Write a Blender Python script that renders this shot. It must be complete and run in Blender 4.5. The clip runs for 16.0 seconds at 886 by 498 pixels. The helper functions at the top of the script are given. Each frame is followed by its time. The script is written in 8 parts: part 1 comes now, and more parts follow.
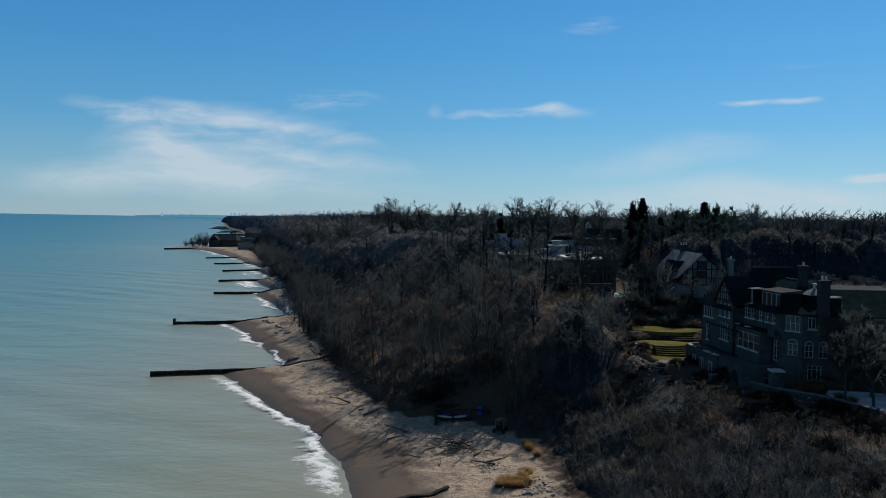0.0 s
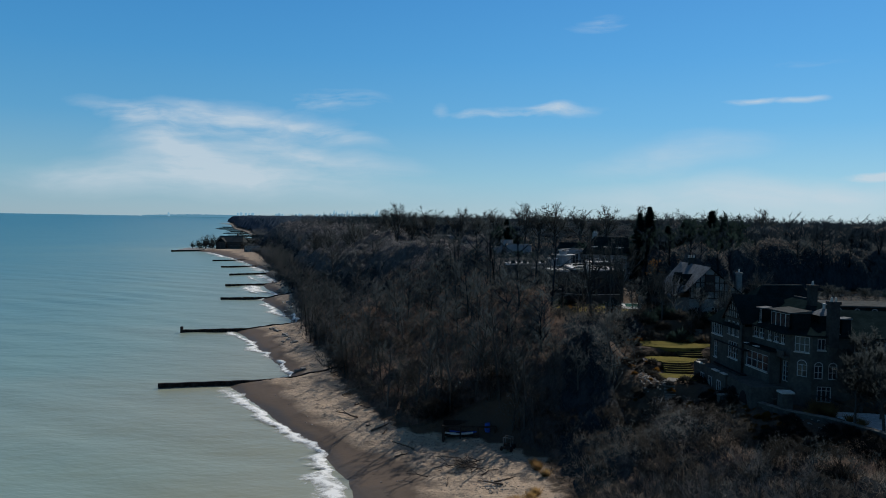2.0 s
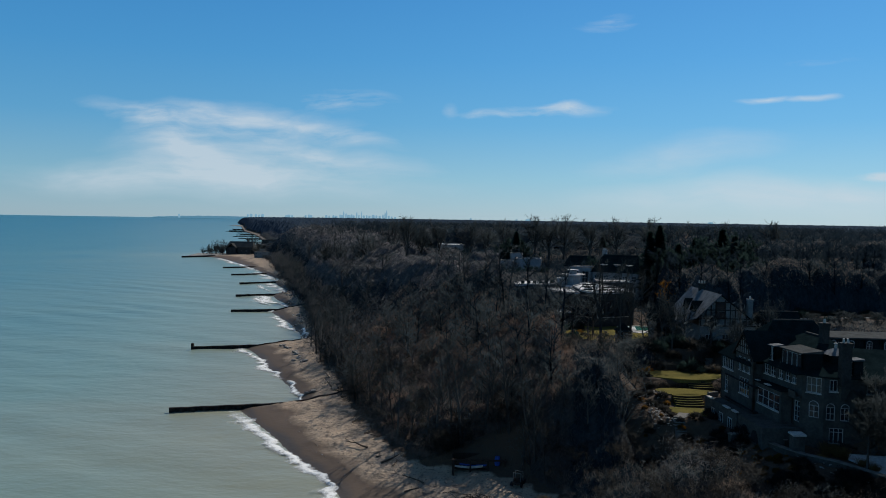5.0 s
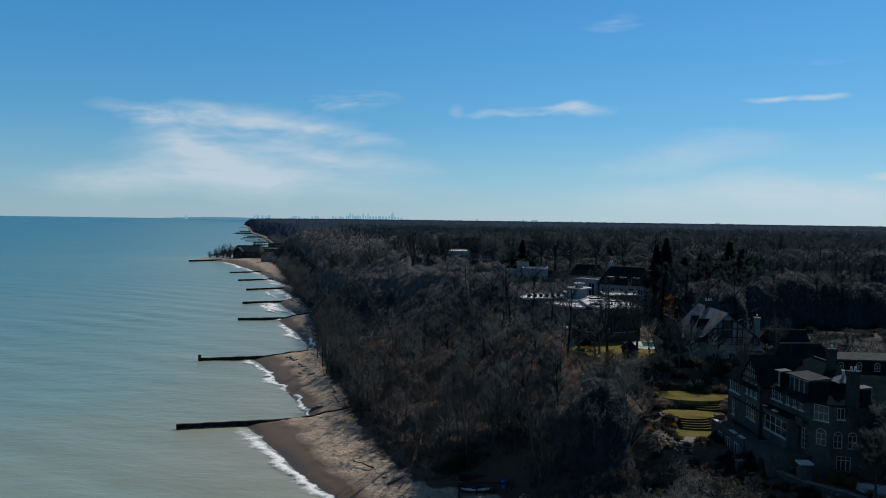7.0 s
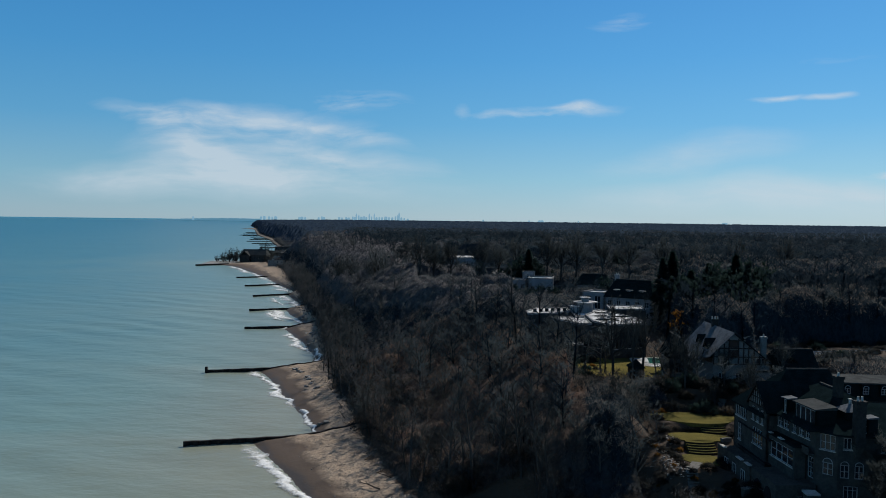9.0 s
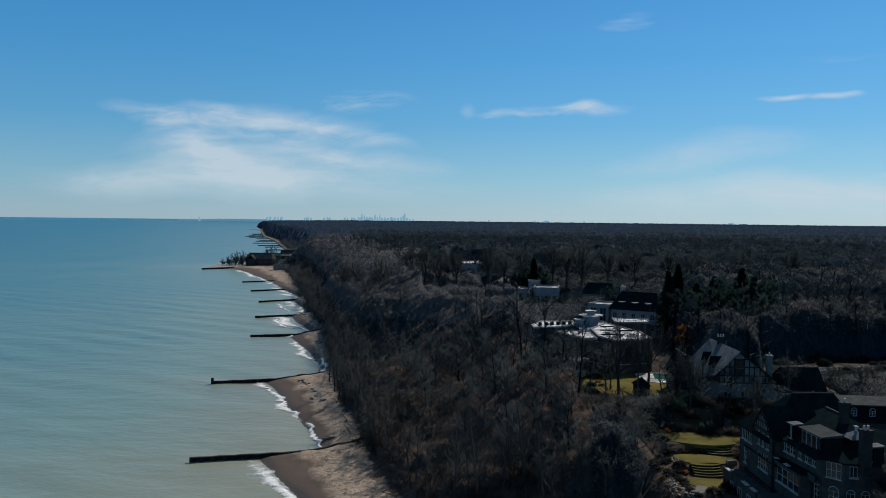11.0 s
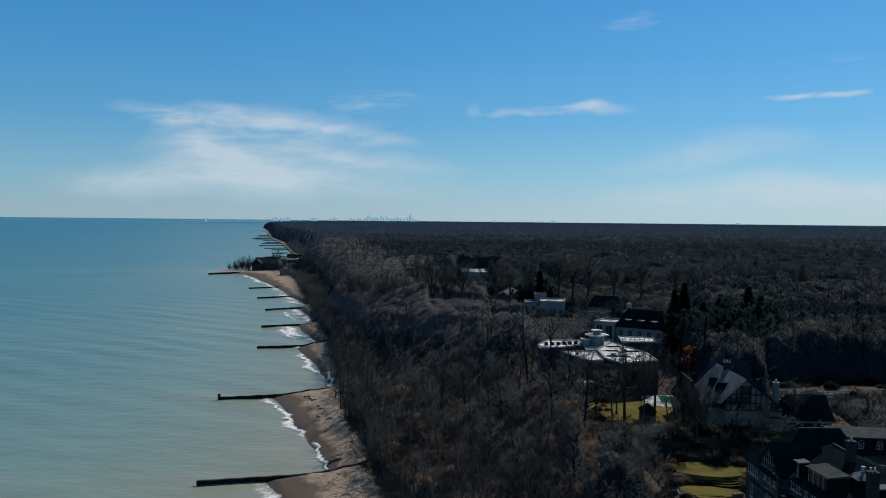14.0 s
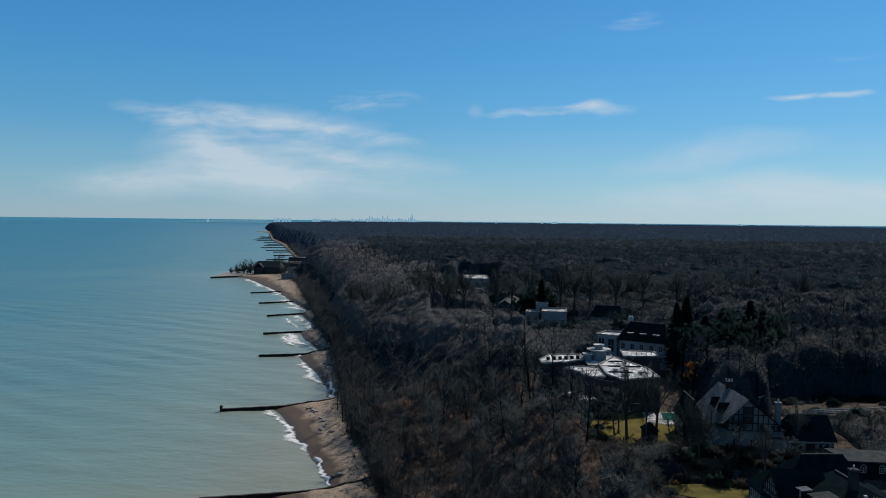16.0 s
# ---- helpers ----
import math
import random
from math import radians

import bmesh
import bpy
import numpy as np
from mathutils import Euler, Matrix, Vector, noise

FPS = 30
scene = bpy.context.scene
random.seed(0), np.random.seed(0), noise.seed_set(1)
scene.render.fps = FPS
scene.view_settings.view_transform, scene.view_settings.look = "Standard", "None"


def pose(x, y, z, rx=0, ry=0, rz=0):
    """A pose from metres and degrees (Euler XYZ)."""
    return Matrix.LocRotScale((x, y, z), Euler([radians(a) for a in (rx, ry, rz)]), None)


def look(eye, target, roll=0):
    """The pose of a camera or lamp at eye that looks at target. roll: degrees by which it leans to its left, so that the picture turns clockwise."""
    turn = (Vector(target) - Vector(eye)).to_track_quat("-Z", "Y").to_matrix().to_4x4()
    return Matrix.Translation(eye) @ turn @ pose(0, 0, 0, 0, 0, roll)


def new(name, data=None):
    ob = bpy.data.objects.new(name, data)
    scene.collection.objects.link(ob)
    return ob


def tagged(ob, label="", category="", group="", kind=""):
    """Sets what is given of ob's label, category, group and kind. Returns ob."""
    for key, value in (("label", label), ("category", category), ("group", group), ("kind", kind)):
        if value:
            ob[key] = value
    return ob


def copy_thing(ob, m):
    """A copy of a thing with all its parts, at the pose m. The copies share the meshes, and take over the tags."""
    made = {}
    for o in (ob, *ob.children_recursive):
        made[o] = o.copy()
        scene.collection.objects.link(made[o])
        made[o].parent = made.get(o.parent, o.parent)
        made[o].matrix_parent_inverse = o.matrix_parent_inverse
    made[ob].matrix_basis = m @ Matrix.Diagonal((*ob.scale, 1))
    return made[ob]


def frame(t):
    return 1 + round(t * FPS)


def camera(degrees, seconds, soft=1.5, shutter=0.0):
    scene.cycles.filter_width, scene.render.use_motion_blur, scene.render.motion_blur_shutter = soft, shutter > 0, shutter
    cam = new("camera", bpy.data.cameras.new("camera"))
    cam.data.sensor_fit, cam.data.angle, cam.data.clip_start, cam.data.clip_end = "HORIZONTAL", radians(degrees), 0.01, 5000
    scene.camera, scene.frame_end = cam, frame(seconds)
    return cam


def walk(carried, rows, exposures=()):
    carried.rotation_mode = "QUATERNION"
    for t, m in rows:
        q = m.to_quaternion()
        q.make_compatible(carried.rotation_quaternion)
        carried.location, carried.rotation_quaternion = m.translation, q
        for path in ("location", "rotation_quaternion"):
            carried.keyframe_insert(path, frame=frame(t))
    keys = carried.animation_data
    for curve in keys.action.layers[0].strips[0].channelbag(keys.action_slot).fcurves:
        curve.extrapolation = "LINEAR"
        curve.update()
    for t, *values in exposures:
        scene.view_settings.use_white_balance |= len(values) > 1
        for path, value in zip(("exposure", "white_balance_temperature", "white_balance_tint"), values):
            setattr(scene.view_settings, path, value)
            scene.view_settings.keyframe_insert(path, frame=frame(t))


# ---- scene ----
cam = camera(60.0, 16.0, soft=0.95)
ROWS = [
    (0.0, 1.176, 1.318, 32.600, 0.446, -2.210, -1.039),
    (0.5, 1.095, 1.374, 32.952, 0.554, -2.234, -1.034),
    (1.0, 1.025, 1.424, 33.577, 0.664, -2.253, -1.027),
    (1.5, 0.966, 1.469, 34.350, 0.775, -2.267, -1.016),
    (2.0, 0.917, 1.509, 35.188, 0.888, -2.277, -1.003),
    (2.5, 0.877, 1.544, 36.042, 1.002, -2.283, -0.987),
    (3.0, 0.846, 1.575, 36.887, 1.117, -2.286, -0.970),
    (3.5, 0.823, 1.601, 37.712, 1.234, -2.286, -0.950),
    (4.0, 0.807, 1.624, 38.520, 1.351, -2.285, -0.929),
    (6.5, 0.809, 1.691, 42.592, 1.947, -2.269, -0.809),
    (7.0, 0.821, 1.697, 43.455, 2.065, -2.266, -0.784),
    (7.5, 0.835, 1.702, 44.335, 2.183, -2.264, -0.759),
    (8.0, 0.851, 1.705, 45.226, 2.300, -2.263, -0.735),
    (8.5, 0.868, 1.706, 46.120, 2.414, -2.263, -0.711),
    (9.0, 0.885, 1.707, 47.010, 2.526, -2.264, -0.688),
    (11.5, 0.949, 1.710, 51.216, 3.034, -2.282, -0.595),
    (12.0, 0.953, 1.713, 52.017, 3.120, -2.287, -0.582),
    (12.5, 0.952, 1.716, 52.821, 3.200, -2.292, -0.573),
    (13.0, 0.945, 1.721, 53.643, 3.272, -2.297, -0.566),
    (13.5, 0.933, 1.728, 54.492, 3.336, -2.302, -0.562),
    (14.0, 0.913, 1.737, 55.375, 3.392, -2.305, -0.562),
    (14.5, 0.886, 1.749, 56.288, 3.437, -2.306, -0.565),
    (15.0, 0.851, 1.763, 57.214, 3.472, -2.305, -0.572),
    (15.5, 0.807, 1.780, 58.111, 3.495, -2.301, -0.584),
    (16.0, 0.754, 1.801, 58.908, 3.505, -2.293, -0.599),
]
walk(cam, [(t, pose(x, y, z, 90 + pitch, roll, yaw)) for t, x, y, z, yaw, pitch, roll in ROWS])

# ---- sky, sun ----
SUN_AZ, SUN_EL = 33.0, 41.0          # degrees right of +y, and above the horizon
world = bpy.data.worlds.new("world")
scene.world = world
world.use_nodes = True


def build_sky():
    nt = world.node_tree
    nt.nodes.clear()
    N, L = nt.nodes, nt.links

    def node(kind):
        return N.new(kind)

    def m(op, a, b=0.0, c=0.0, clamp=False):
        n = node("ShaderNodeMath")
        n.operation, n.use_clamp = op, clamp
        for i, v in enumerate((a, b, c)):
            if isinstance(v, (int, float)):
                n.inputs[i].default_value = v
            else:
                L.new(v, n.inputs[i])
        return n.outputs[0]

    def mix(f, a, b, blend="MIX"):
        n = node("ShaderNodeMix")
        n.data_type, n.blend_type = "RGBA", blend
        for i, v in ((0, f), (6, a), (7, b)):
            if isinstance(v, (int, float)):
                n.inputs[i].default_value = v
            elif isinstance(v, tuple):
                n.inputs[i].default_value = (*v, 1)
            else:
                L.new(v, n.inputs[i])
        return n.outputs[2]

    sky = node("ShaderNodeTexSky")
    sky.sky_type, sky.sun_disc = "NISHITA", False
    sky.sun_elevation, sky.sun_rotation = radians(SUN_EL), radians(SUN_AZ)
    sky.altitude, sky.air_density, sky.dust_density, sky.ozone_density = 200.0, 1.0, 0.2, 3.0
    co = node("ShaderNodeTexCoord")
    sp = node("ShaderNodeSeparateXYZ")
    L.new(co.outputs["Generated"], sp.inputs[0])
    ahead = m("MAXIMUM", sp.outputs[1], 0.02)
    u, v = m("DIVIDE", sp.outputs[0], ahead), m("DIVIDE", sp.outputs[2], ahead)
    up = sp.outputs[2]
    # deeper blue high up, pale near the horizon
    tone = node("ShaderNodeValToRGB")
    r = tone.color_ramp
    for i, (p, c) in enumerate(SKY_STEPS):
        e = r.elements[i] if i < 2 else r.elements.new(p)
        e.position, e.color = p, (*c, 1)
    L.new(up, tone.inputs[0])
    air = mix(1.0, sky.outputs[0], (0.1, 0.1, 0.1), "MULTIPLY")
    base = mix(0.85, air, tone.outputs[0])
    # the sky turned away from the sun is the darker half
    turn = node("ShaderNodeMapRange")
    turn.interpolation_type = "SMOOTHSTEP"
    for i, val in ((1, -0.4), (2, 0.75), (3, 0.76), (4, 1.0)):
        turn.inputs[i].default_value = val
    L.new(sp.outputs[1], turn.inputs[0])
    side = node("ShaderNodeMapRange")
    side.interpolation_type = "SMOOTHSTEP"
    for i, val in ((1, -0.6), (2, 0.6), (3, 0.885), (4, 1.1)):
        side.inputs[i].default_value = val
    L.new(sp.outputs[0], side.inputs[0])
    both = m("MULTIPLY", turn.outputs[0], side.outputs[0])
    dim = node("ShaderNodeCombineColor")
    for i in range(3):
        L.new(both, dim.inputs[i])
    base = mix(1.0, base, dim.outputs[0], "MULTIPLY")
    # cirrus: drawn-out noise inside soft ovals (u, v, half width, half height, tilt, strength)
    cv = node("ShaderNodeCombineXYZ")
    L.new(u, cv.inputs[0]), L.new(v, cv.inputs[1])
    warp = node("ShaderNodeTexNoise")
    warp.inputs["Scale"].default_value, warp.inputs["Detail"].default_value = 5.0, 3.5
    L.new(cv.outputs[0], warp.inputs["Vector"])
    wv = node("ShaderNodeVectorMath")
    wv.operation = "MULTIPLY_ADD"
    L.new(warp.outputs["Color"], wv.inputs[0])
    wv.inputs[1].default_value = (0.16, 0.05, 0)
    L.new(cv.outputs[0], wv.inputs[2])
    streak = node("ShaderNodeMapping")
    streak.inputs["Rotation"].default_value = (0, 0, radians(-6))
    streak.inputs["Scale"].default_value = (7.0, 32.0, 1)
    L.new(wv.outputs[0], streak.inputs["Vector"])
    fib = node("ShaderNodeTexNoise")
    fib.inputs["Scale"].default_value, fib.inputs["Detail"].default_value, fib.inputs["Roughness"].default_value = 1.0, 7.0, 0.6
    L.new(streak.outputs[0], fib.inputs["Vector"])
    thread = m("MULTIPLY", m("SUBTRACT", fib.outputs[0], 0.36), 2.6, clamp=True)
    wu = node("ShaderNodeSeparateXYZ")
    L.new(wv.outputs[0], wu.inputs[0])
    total = None
    for (cu, cw, hu, hv, tilt, s, soft) in CLOUDS:
        du, dv = m("SUBTRACT", wu.outputs[0], cu + 0.08), m("SUBTRACT", wu.outputs[1], cw + 0.025)
        ca, sa = math.cos(radians(tilt)), math.sin(radians(tilt))
        a = m("DIVIDE", m("ADD", m("MULTIPLY", du, ca), m("MULTIPLY", dv, sa)), hu)
        b = m("DIVIDE", m("SUBTRACT", m("MULTIPLY", dv, ca), m("MULTIPLY", du, sa)), hv)
        d = m("ADD", m("MULTIPLY", a, a), m("MULTIPLY", b, b))
        g = m("POWER", 2.718, m("MULTIPLY", d, -1.0))
        body = m("MULTIPLY", g, m("ADD", m("MULTIPLY", thread, 1.0 - soft), soft * 0.5))
        one = m("MULTIPLY", m("SUBTRACT", body, 0.08), s)
        one = m("MAXIMUM", one, 0.0)
        total = one if total is None else m("ADD", total, one)
    cover = m("MULTIPLY", m("MINIMUM", total, 0.72), m("GREATER_THAN", sp.outputs[1], 0.05))
    cloudy = mix(cover, base, CLOUD_COLOUR)
    # distant lake under the horizon
    below = m("LESS_THAN", v, -0.0042)
    out = mix(below, cloudy, FAR_LAKE)
    bg = node("ShaderNodeBackground")
    bg.inputs[1].default_value = SKY_STRENGTH
    L.new(out, bg.inputs[0])
    L.new(bg.outputs[0], node("ShaderNodeOutputWorld").inputs[0])


SKY_STRENGTH = 1.0
SKY_STEPS = [(0.0, (0.30, 0.48, 0.60)), (1.0, (0.046, 0.085, 0.15)), (0.05, (0.20, 0.46, 0.64)), (0.12, (0.085, 0.37, 0.67)), (0.2, (0.046, 0.31, 0.66)), (0.32, (0.024, 0.235, 0.60)), (0.6, (0.055, 0.115, 0.22))]
CLOUD_COLOUR = (0.58, 0.66, 0.73)
FAR_LAKE = (0.055, 0.21, 0.33)
CLOUDS = [
    (-0.43, 0.134, 0.08, 0.011, -10, 1.0, 0.3),
    (-0.34, 0.127, 0.10, 0.021, -6, 1.3, 0.45),
    (-0.23, 0.122, 0.10, 0.021, -9, 1.3, 0.45),
    (-0.14, 0.106, 0.06, 0.009, -14, 1.0, 0.35),
    (-0.375, 0.104, 0.07, 0.022, -25, 1.15, 0.5),
    (-0.25, 0.096, 0.11, 0.016, -10, 0.7, 0.5),
    (-0.30, 0.074, 0.14, 0.026, -8, 1.3, 0.6),
    (-0.15, 0.074, 0.09, 0.017, -5, 1.2, 0.5),
    (-0.42, 0.055, 0.16, 0.022, 0, 0.95, 0.6),
    (-0.30, 0.042, 0.24, 0.022, 0, 1.2, 0.65),
    (-0.155, 0.147, 0.05, 0.012, 0, 1.3, 0.15),
    (-0.028, 0.139, 0.010, 0.010, 40, 0.6, 0.0),
    (0.085, 0.139, 0.10, 0.007, 3, 1.3, 0.0),
    (0.13, 0.146, 0.03, 0.006, 5, 1.0, 0.1),
    (0.170, 0.252, 0.026, 0.012, 4, 0.95, 0.1),
    (0.37, 0.158, 0.05, 0.004, 6, 1.3, 0.1),
    (0.443, 0.163, 0.024, 0.0035, 6, 1.2, 0.1),
    (0.42, 0.038, 0.26, 0.026, 2, 1.5, 0.7),
    (0.27, 0.085, 0.12, 0.022, 8, 0.9, 0.6),
    (0.45, 0.207, 0.045, 0.005, 0, 0.45, 0.1),
    (0.54, 0.070, 0.06, 0.005, 4, 2.2, 0.2),
]
build_sky()

sun = new("sun", bpy.data.lights.new("sun", "SUN"))
sun.data.energy, sun.data.angle, sun.data.color = 3.5, radians(0.55), (1.0, 0.945, 0.86)
_a, _e = radians(SUN_AZ), radians(SUN_EL)
sun.matrix_world = look((0, 0, 200), (-200 * math.sin(_a) * math.cos(_e), -200 * math.cos(_a) * math.cos(_e), 200 - 200 * math.sin(_e)))
scene.view_settings.exposure = 0.0

# ---- materials ----
def material(name, colour, rough=0.85, metal=0.0, colour2=None, scale=1.0, grain=12.0, bump=0.2, bump_scale=8.0, per_piece=0.0, spec=0.12, stretch=(1, 1, 1), fine=0.25):
    """A surface with broad patches between two colours, a finer grain over it and a fine relief."""
    mat = bpy.data.materials.new(name)
    mat.use_nodes = True
    nt = mat.node_tree
    b = nt.nodes["Principled BSDF"]
    b.inputs["Roughness"].default_value, b.inputs["Metallic"].default_value = rough, metal
    b.inputs["Specular IOR Level"].default_value = spec
    geo = nt.nodes.new("ShaderNodeNewGeometry")
    mp = nt.nodes.new("ShaderNodeMapping")
    mp.inputs["Scale"].default_value = stretch
    nt.links.new(geo.outputs["Position"], mp.inputs["Vector"])
    big = nt.nodes.new("ShaderNodeTexNoise")
    big.inputs["Scale"].default_value, big.inputs["Detail"].default_value = scale, 5.0
    nt.links.new(mp.outputs[0], big.inputs["Vector"])
    small = nt.nodes.new("ShaderNodeTexNoise")
    small.inputs["Scale"].default_value, small.inputs["Detail"].default_value = grain, 4.0
    nt.links.new(mp.outputs[0], small.inputs["Vector"])
    colour2 = colour2 or tuple(c * 0.6 for c in colour)
    ramp = nt.nodes.new("ShaderNodeMapRange")
    ramp.inputs["From Min"].default_value, ramp.inputs["From Max"].default_value = 0.35, 0.65
    nt.links.new(big.outputs[0], ramp.inputs[0])
    mix = nt.nodes.new("ShaderNodeMix")
    mix.data_type = "RGBA"
    mix.inputs[6].default_value, mix.inputs[7].default_value = (*colour, 1), (*colour2, 1)
    nt.links.new(ramp.outputs[0], mix.inputs[0])
    fine_n = nt.nodes.new("ShaderNodeMapRange")
    fine_n.inputs["From Min"].default_value, fine_n.inputs["From Max"].default_value = 0.25, 0.75
    fine_n.inputs["To Min"].default_value, fine_n.inputs["To Max"].default_value = 1 - fine, 1 + fine
    nt.links.new(small.outputs[0], fine_n.inputs[0])
    mul = nt.nodes.new("ShaderNodeMix")
    mul.data_type, mul.blend_type = "RGBA", "MULTIPLY"
    mul.inputs[0].default_value = 1.0
    nt.links.new(mix.outputs[2], mul.inputs[6]), nt.links.new(fine_n.outputs[0], mul.inputs[7])
    col = mul.outputs[2]
    if per_piece:
        info = nt.nodes.new("ShaderNodeObjectInfo")
        mr = nt.nodes.new("ShaderNodeMapRange")
        mr.inputs["To Min"].default_value, mr.inputs["To Max"].default_value = 1 - per_piece, 1 + per_piece
        nt.links.new(info.outputs["Random"], mr.inputs[0])
        m2 = nt.nodes.new("ShaderNodeMix")
        m2.data_type, m2.blend_type = "RGBA", "MULTIPLY"
        m2.inputs[0].default_value = 1.0
        nt.links.new(col, m2.inputs[6]), nt.links.new(mr.outputs[0], m2.inputs[7])
        col = m2.outputs[2]
    nt.links.new(col, b.inputs["Base Color"])
    if bump:
        bp = nt.nodes.new("ShaderNodeBump")
        bp.inputs["Strength"].default_value, bp.inputs["Distance"].default_value = bump, 0.1
        bn = nt.nodes.new("ShaderNodeTexNoise")
        bn.inputs["Scale"].default_value, bn.inputs["Detail"].default_value = bump_scale, 6.0
        nt.links.new(mp.outputs[0], bn.inputs["Vector"])
        nt.links.new(bn.outputs[0], bp.inputs["Height"])
        nt.links.new(bp.outputs[0], b.inputs["Normal"])
    return mat


def face_out(mat):
    """Fine twigs take the light as the crown they make up does."""
    nt = mat.node_tree
    at = nt.nodes.new("ShaderNodeAttribute")
    at.attribute_name = "swell"
    tr = nt.nodes.new("ShaderNodeVectorTransform")
    tr.vector_type, tr.convert_from, tr.convert_to = "NORMAL", "OBJECT", "WORLD"
    nt.links.new(at.outputs["Vector"], tr.inputs[0])
    out_n = nt.nodes.new("ShaderNodeVectorMath")
    out_n.operation = "NORMALIZE"
    nt.links.new(tr.outputs[0], out_n.inputs[0])
    back = nt.nodes.new("ShaderNodeVectorMath")
    back.operation = "SCALE"
    back.inputs["Scale"].default_value = -1.0
    nt.links.new(out_n.outputs[0], back.inputs[0])
    near, thru, both = nt.nodes.new("ShaderNodeBsdfDiffuse"), nt.nodes.new("ShaderNodeBsdfTranslucent"), nt.nodes.new("ShaderNodeAddShader")
    colour = nt.nodes["Principled BSDF"].inputs["Base Color"].links[0].from_socket
    nt.links.new(colour, near.inputs[0]), nt.links.new(colour, thru.inputs[0])
    nt.links.new(out_n.outputs[0], near.inputs["Normal"]), nt.links.new(back.outputs[0], thru.inputs["Normal"])
    nt.links.new(near.outputs[0], both.inputs[0]), nt.links.new(thru.outputs[0], both.inputs[1])
    nt.links.new(both.outputs[0], nt.nodes["Material Output"].inputs[0])
    return mat


M = {}
M["bark"] = material("bark", (0.085, 0.078, 0.07), 0.95, colour2=(0.05, 0.048, 0.045), scale=0.6, per_piece=0.25, stretch=(1, 1, 0.2))
M["twig"] = material("twig", (0.03916, 0.04932, 0.05406), 0.95, colour2=(0.02371, 0.03195, 0.03722), scale=0.05, grain=0.5, bump=0, per_piece=0.3, spec=0.0)
M["pale_twig"] = material("pale_twig", (0.2031, 0.1904, 0.1691), 0.9, colour2=(0.1232, 0.1122, 0.0986), scale=0.4, grain=2.0, bump=0, per_piece=0.2, spec=0.2)
M["brush"] = material("brush", (0.0245, 0.024, 0.0225), 0.95, colour2=(0.0145, 0.0156, 0.0157), scale=0.06, grain=0.6, bump=0, per_piece=0.3, spec=0.0)
M["needles"] = material("needles", (0.01322, 0.02379, 0.02169), 0.9, colour2=(0.008308, 0.0156, 0.01609), scale=0.3, grain=3, bump=0, per_piece=0.25, spec=0.0)
M["dark_twig"] = material("dark_twig", (0.02711, 0.03299, 0.03515), 0.95, colour2=(0.01589, 0.02064, 0.02281), scale=0.3, grain=2.0, bump=0, per_piece=0.25, spec=0.0)
for _k in ("twig", "brush", "dark_twig", "needles"):
    face_out(M[_k])
M["rust_leaf"] = material("rust_leaf", (0.099, 0.0528, 0.0116), 0.9, colour2=(0.0528, 0.0264, 0.0099), scale=0.5, grain=4, bump=0, spec=0.0)
M["dry_grass"] = material("dry_grass", (0.199, 0.132, 0.0577), 0.9, colour2=(0.132, 0.0784, 0.0367), scale=0.8, grain=6, bump=0, spec=0.0)
M["lawn"] = material("lawn", (0.165, 0.138, 0.045), 0.95, colour2=(0.10, 0.092, 0.034), scale=0.25, grain=5, bump=0.5, bump_scale=14, spec=0.0)
M["stone"] = material("stone", (0.08016, 0.0781, 0.0711), 0.9, colour2=(0.0502, 0.0502, 0.0467), scale=0.8, grain=3.5, bump=0.5, bump_scale=4.0)
M["cap"] = material("cap", (0.55, 0.53, 0.49), 0.8, colour2=(0.4, 0.38, 0.35), scale=0.8, grain=5)
M["stucco"] = material("stucco", (0.24, 0.2363, 0.225), 0.9, colour2=(0.18, 0.1785, 0.1725), scale=0.6, grain=6, bump=0.15)
M["timber"] = material("timber", (0.04, 0.03, 0.025), 0.85, scale=1.5, stretch=(1, 1, 0.2))
M["slate"] = material("slate", (0.01091, 0.02021, 0.02244), 0.95, colour2=(0.00682, 0.01346, 0.01496), scale=0.9, grain=5, bump=0.15, bump_scale=5, spec=0.0)
# dark wall colour; on the flat-roofed house it stands for shade
M["dark_wall"] = material("dark_wall", (0.06, 0.06, 0.058), 0.9, colour2=(0.04, 0.04, 0.039), scale=0.8, stretch=(1, 1, 0.3))
M["pale_slate"] = material("pale_slate", (0.1615, 0.1742, 0.1827), 0.85, colour2=(0.085, 0.0935, 0.102), scale=0.8, grain=5, bump=0.3, bump_scale=5, spec=0.1)
M["lead"] = material("lead", (0.0672, 0.072, 0.0704), 0.9, colour2=(0.0448, 0.048, 0.048), scale=0.7, grain=4, spec=0.02)
M["dark_stone"] = material("dark_stone", (0.048, 0.047, 0.044), 0.9, colour2=(0.03, 0.03, 0.029), scale=1.2, grain=4, bump=0.5, bump_scale=4.0)
M["terracotta"] = material("terracotta", (0.22, 0.085, 0.05), 0.9, colour2=(0.14, 0.06, 0.04), scale=0.8, grain=5, bump=0.4, bump_scale=6)
M["rim"] = material("rim", (0.3, 0.3, 0.29), 0.85, colour2=(0.16, 0.16, 0.16), scale=0.8, grain=4)
M["tan_board"] = material("tan_board", (0.36, 0.24, 0.14), 0.85, colour2=(0.27, 0.18, 0.11), scale=1.0, grain=5)
M["flat_lead"] = material("flat_lead", (0.048, 0.0495, 0.0495), 0.8, colour2=(0.0345, 0.036, 0.036), scale=0.7, grain=4, spec=0.1)
M["white_frame"] = material("white_frame", (0.3808, 0.4008, 0.408), 0.6, colour2=(0.3128, 0.3328, 0.34), scale=0.8)
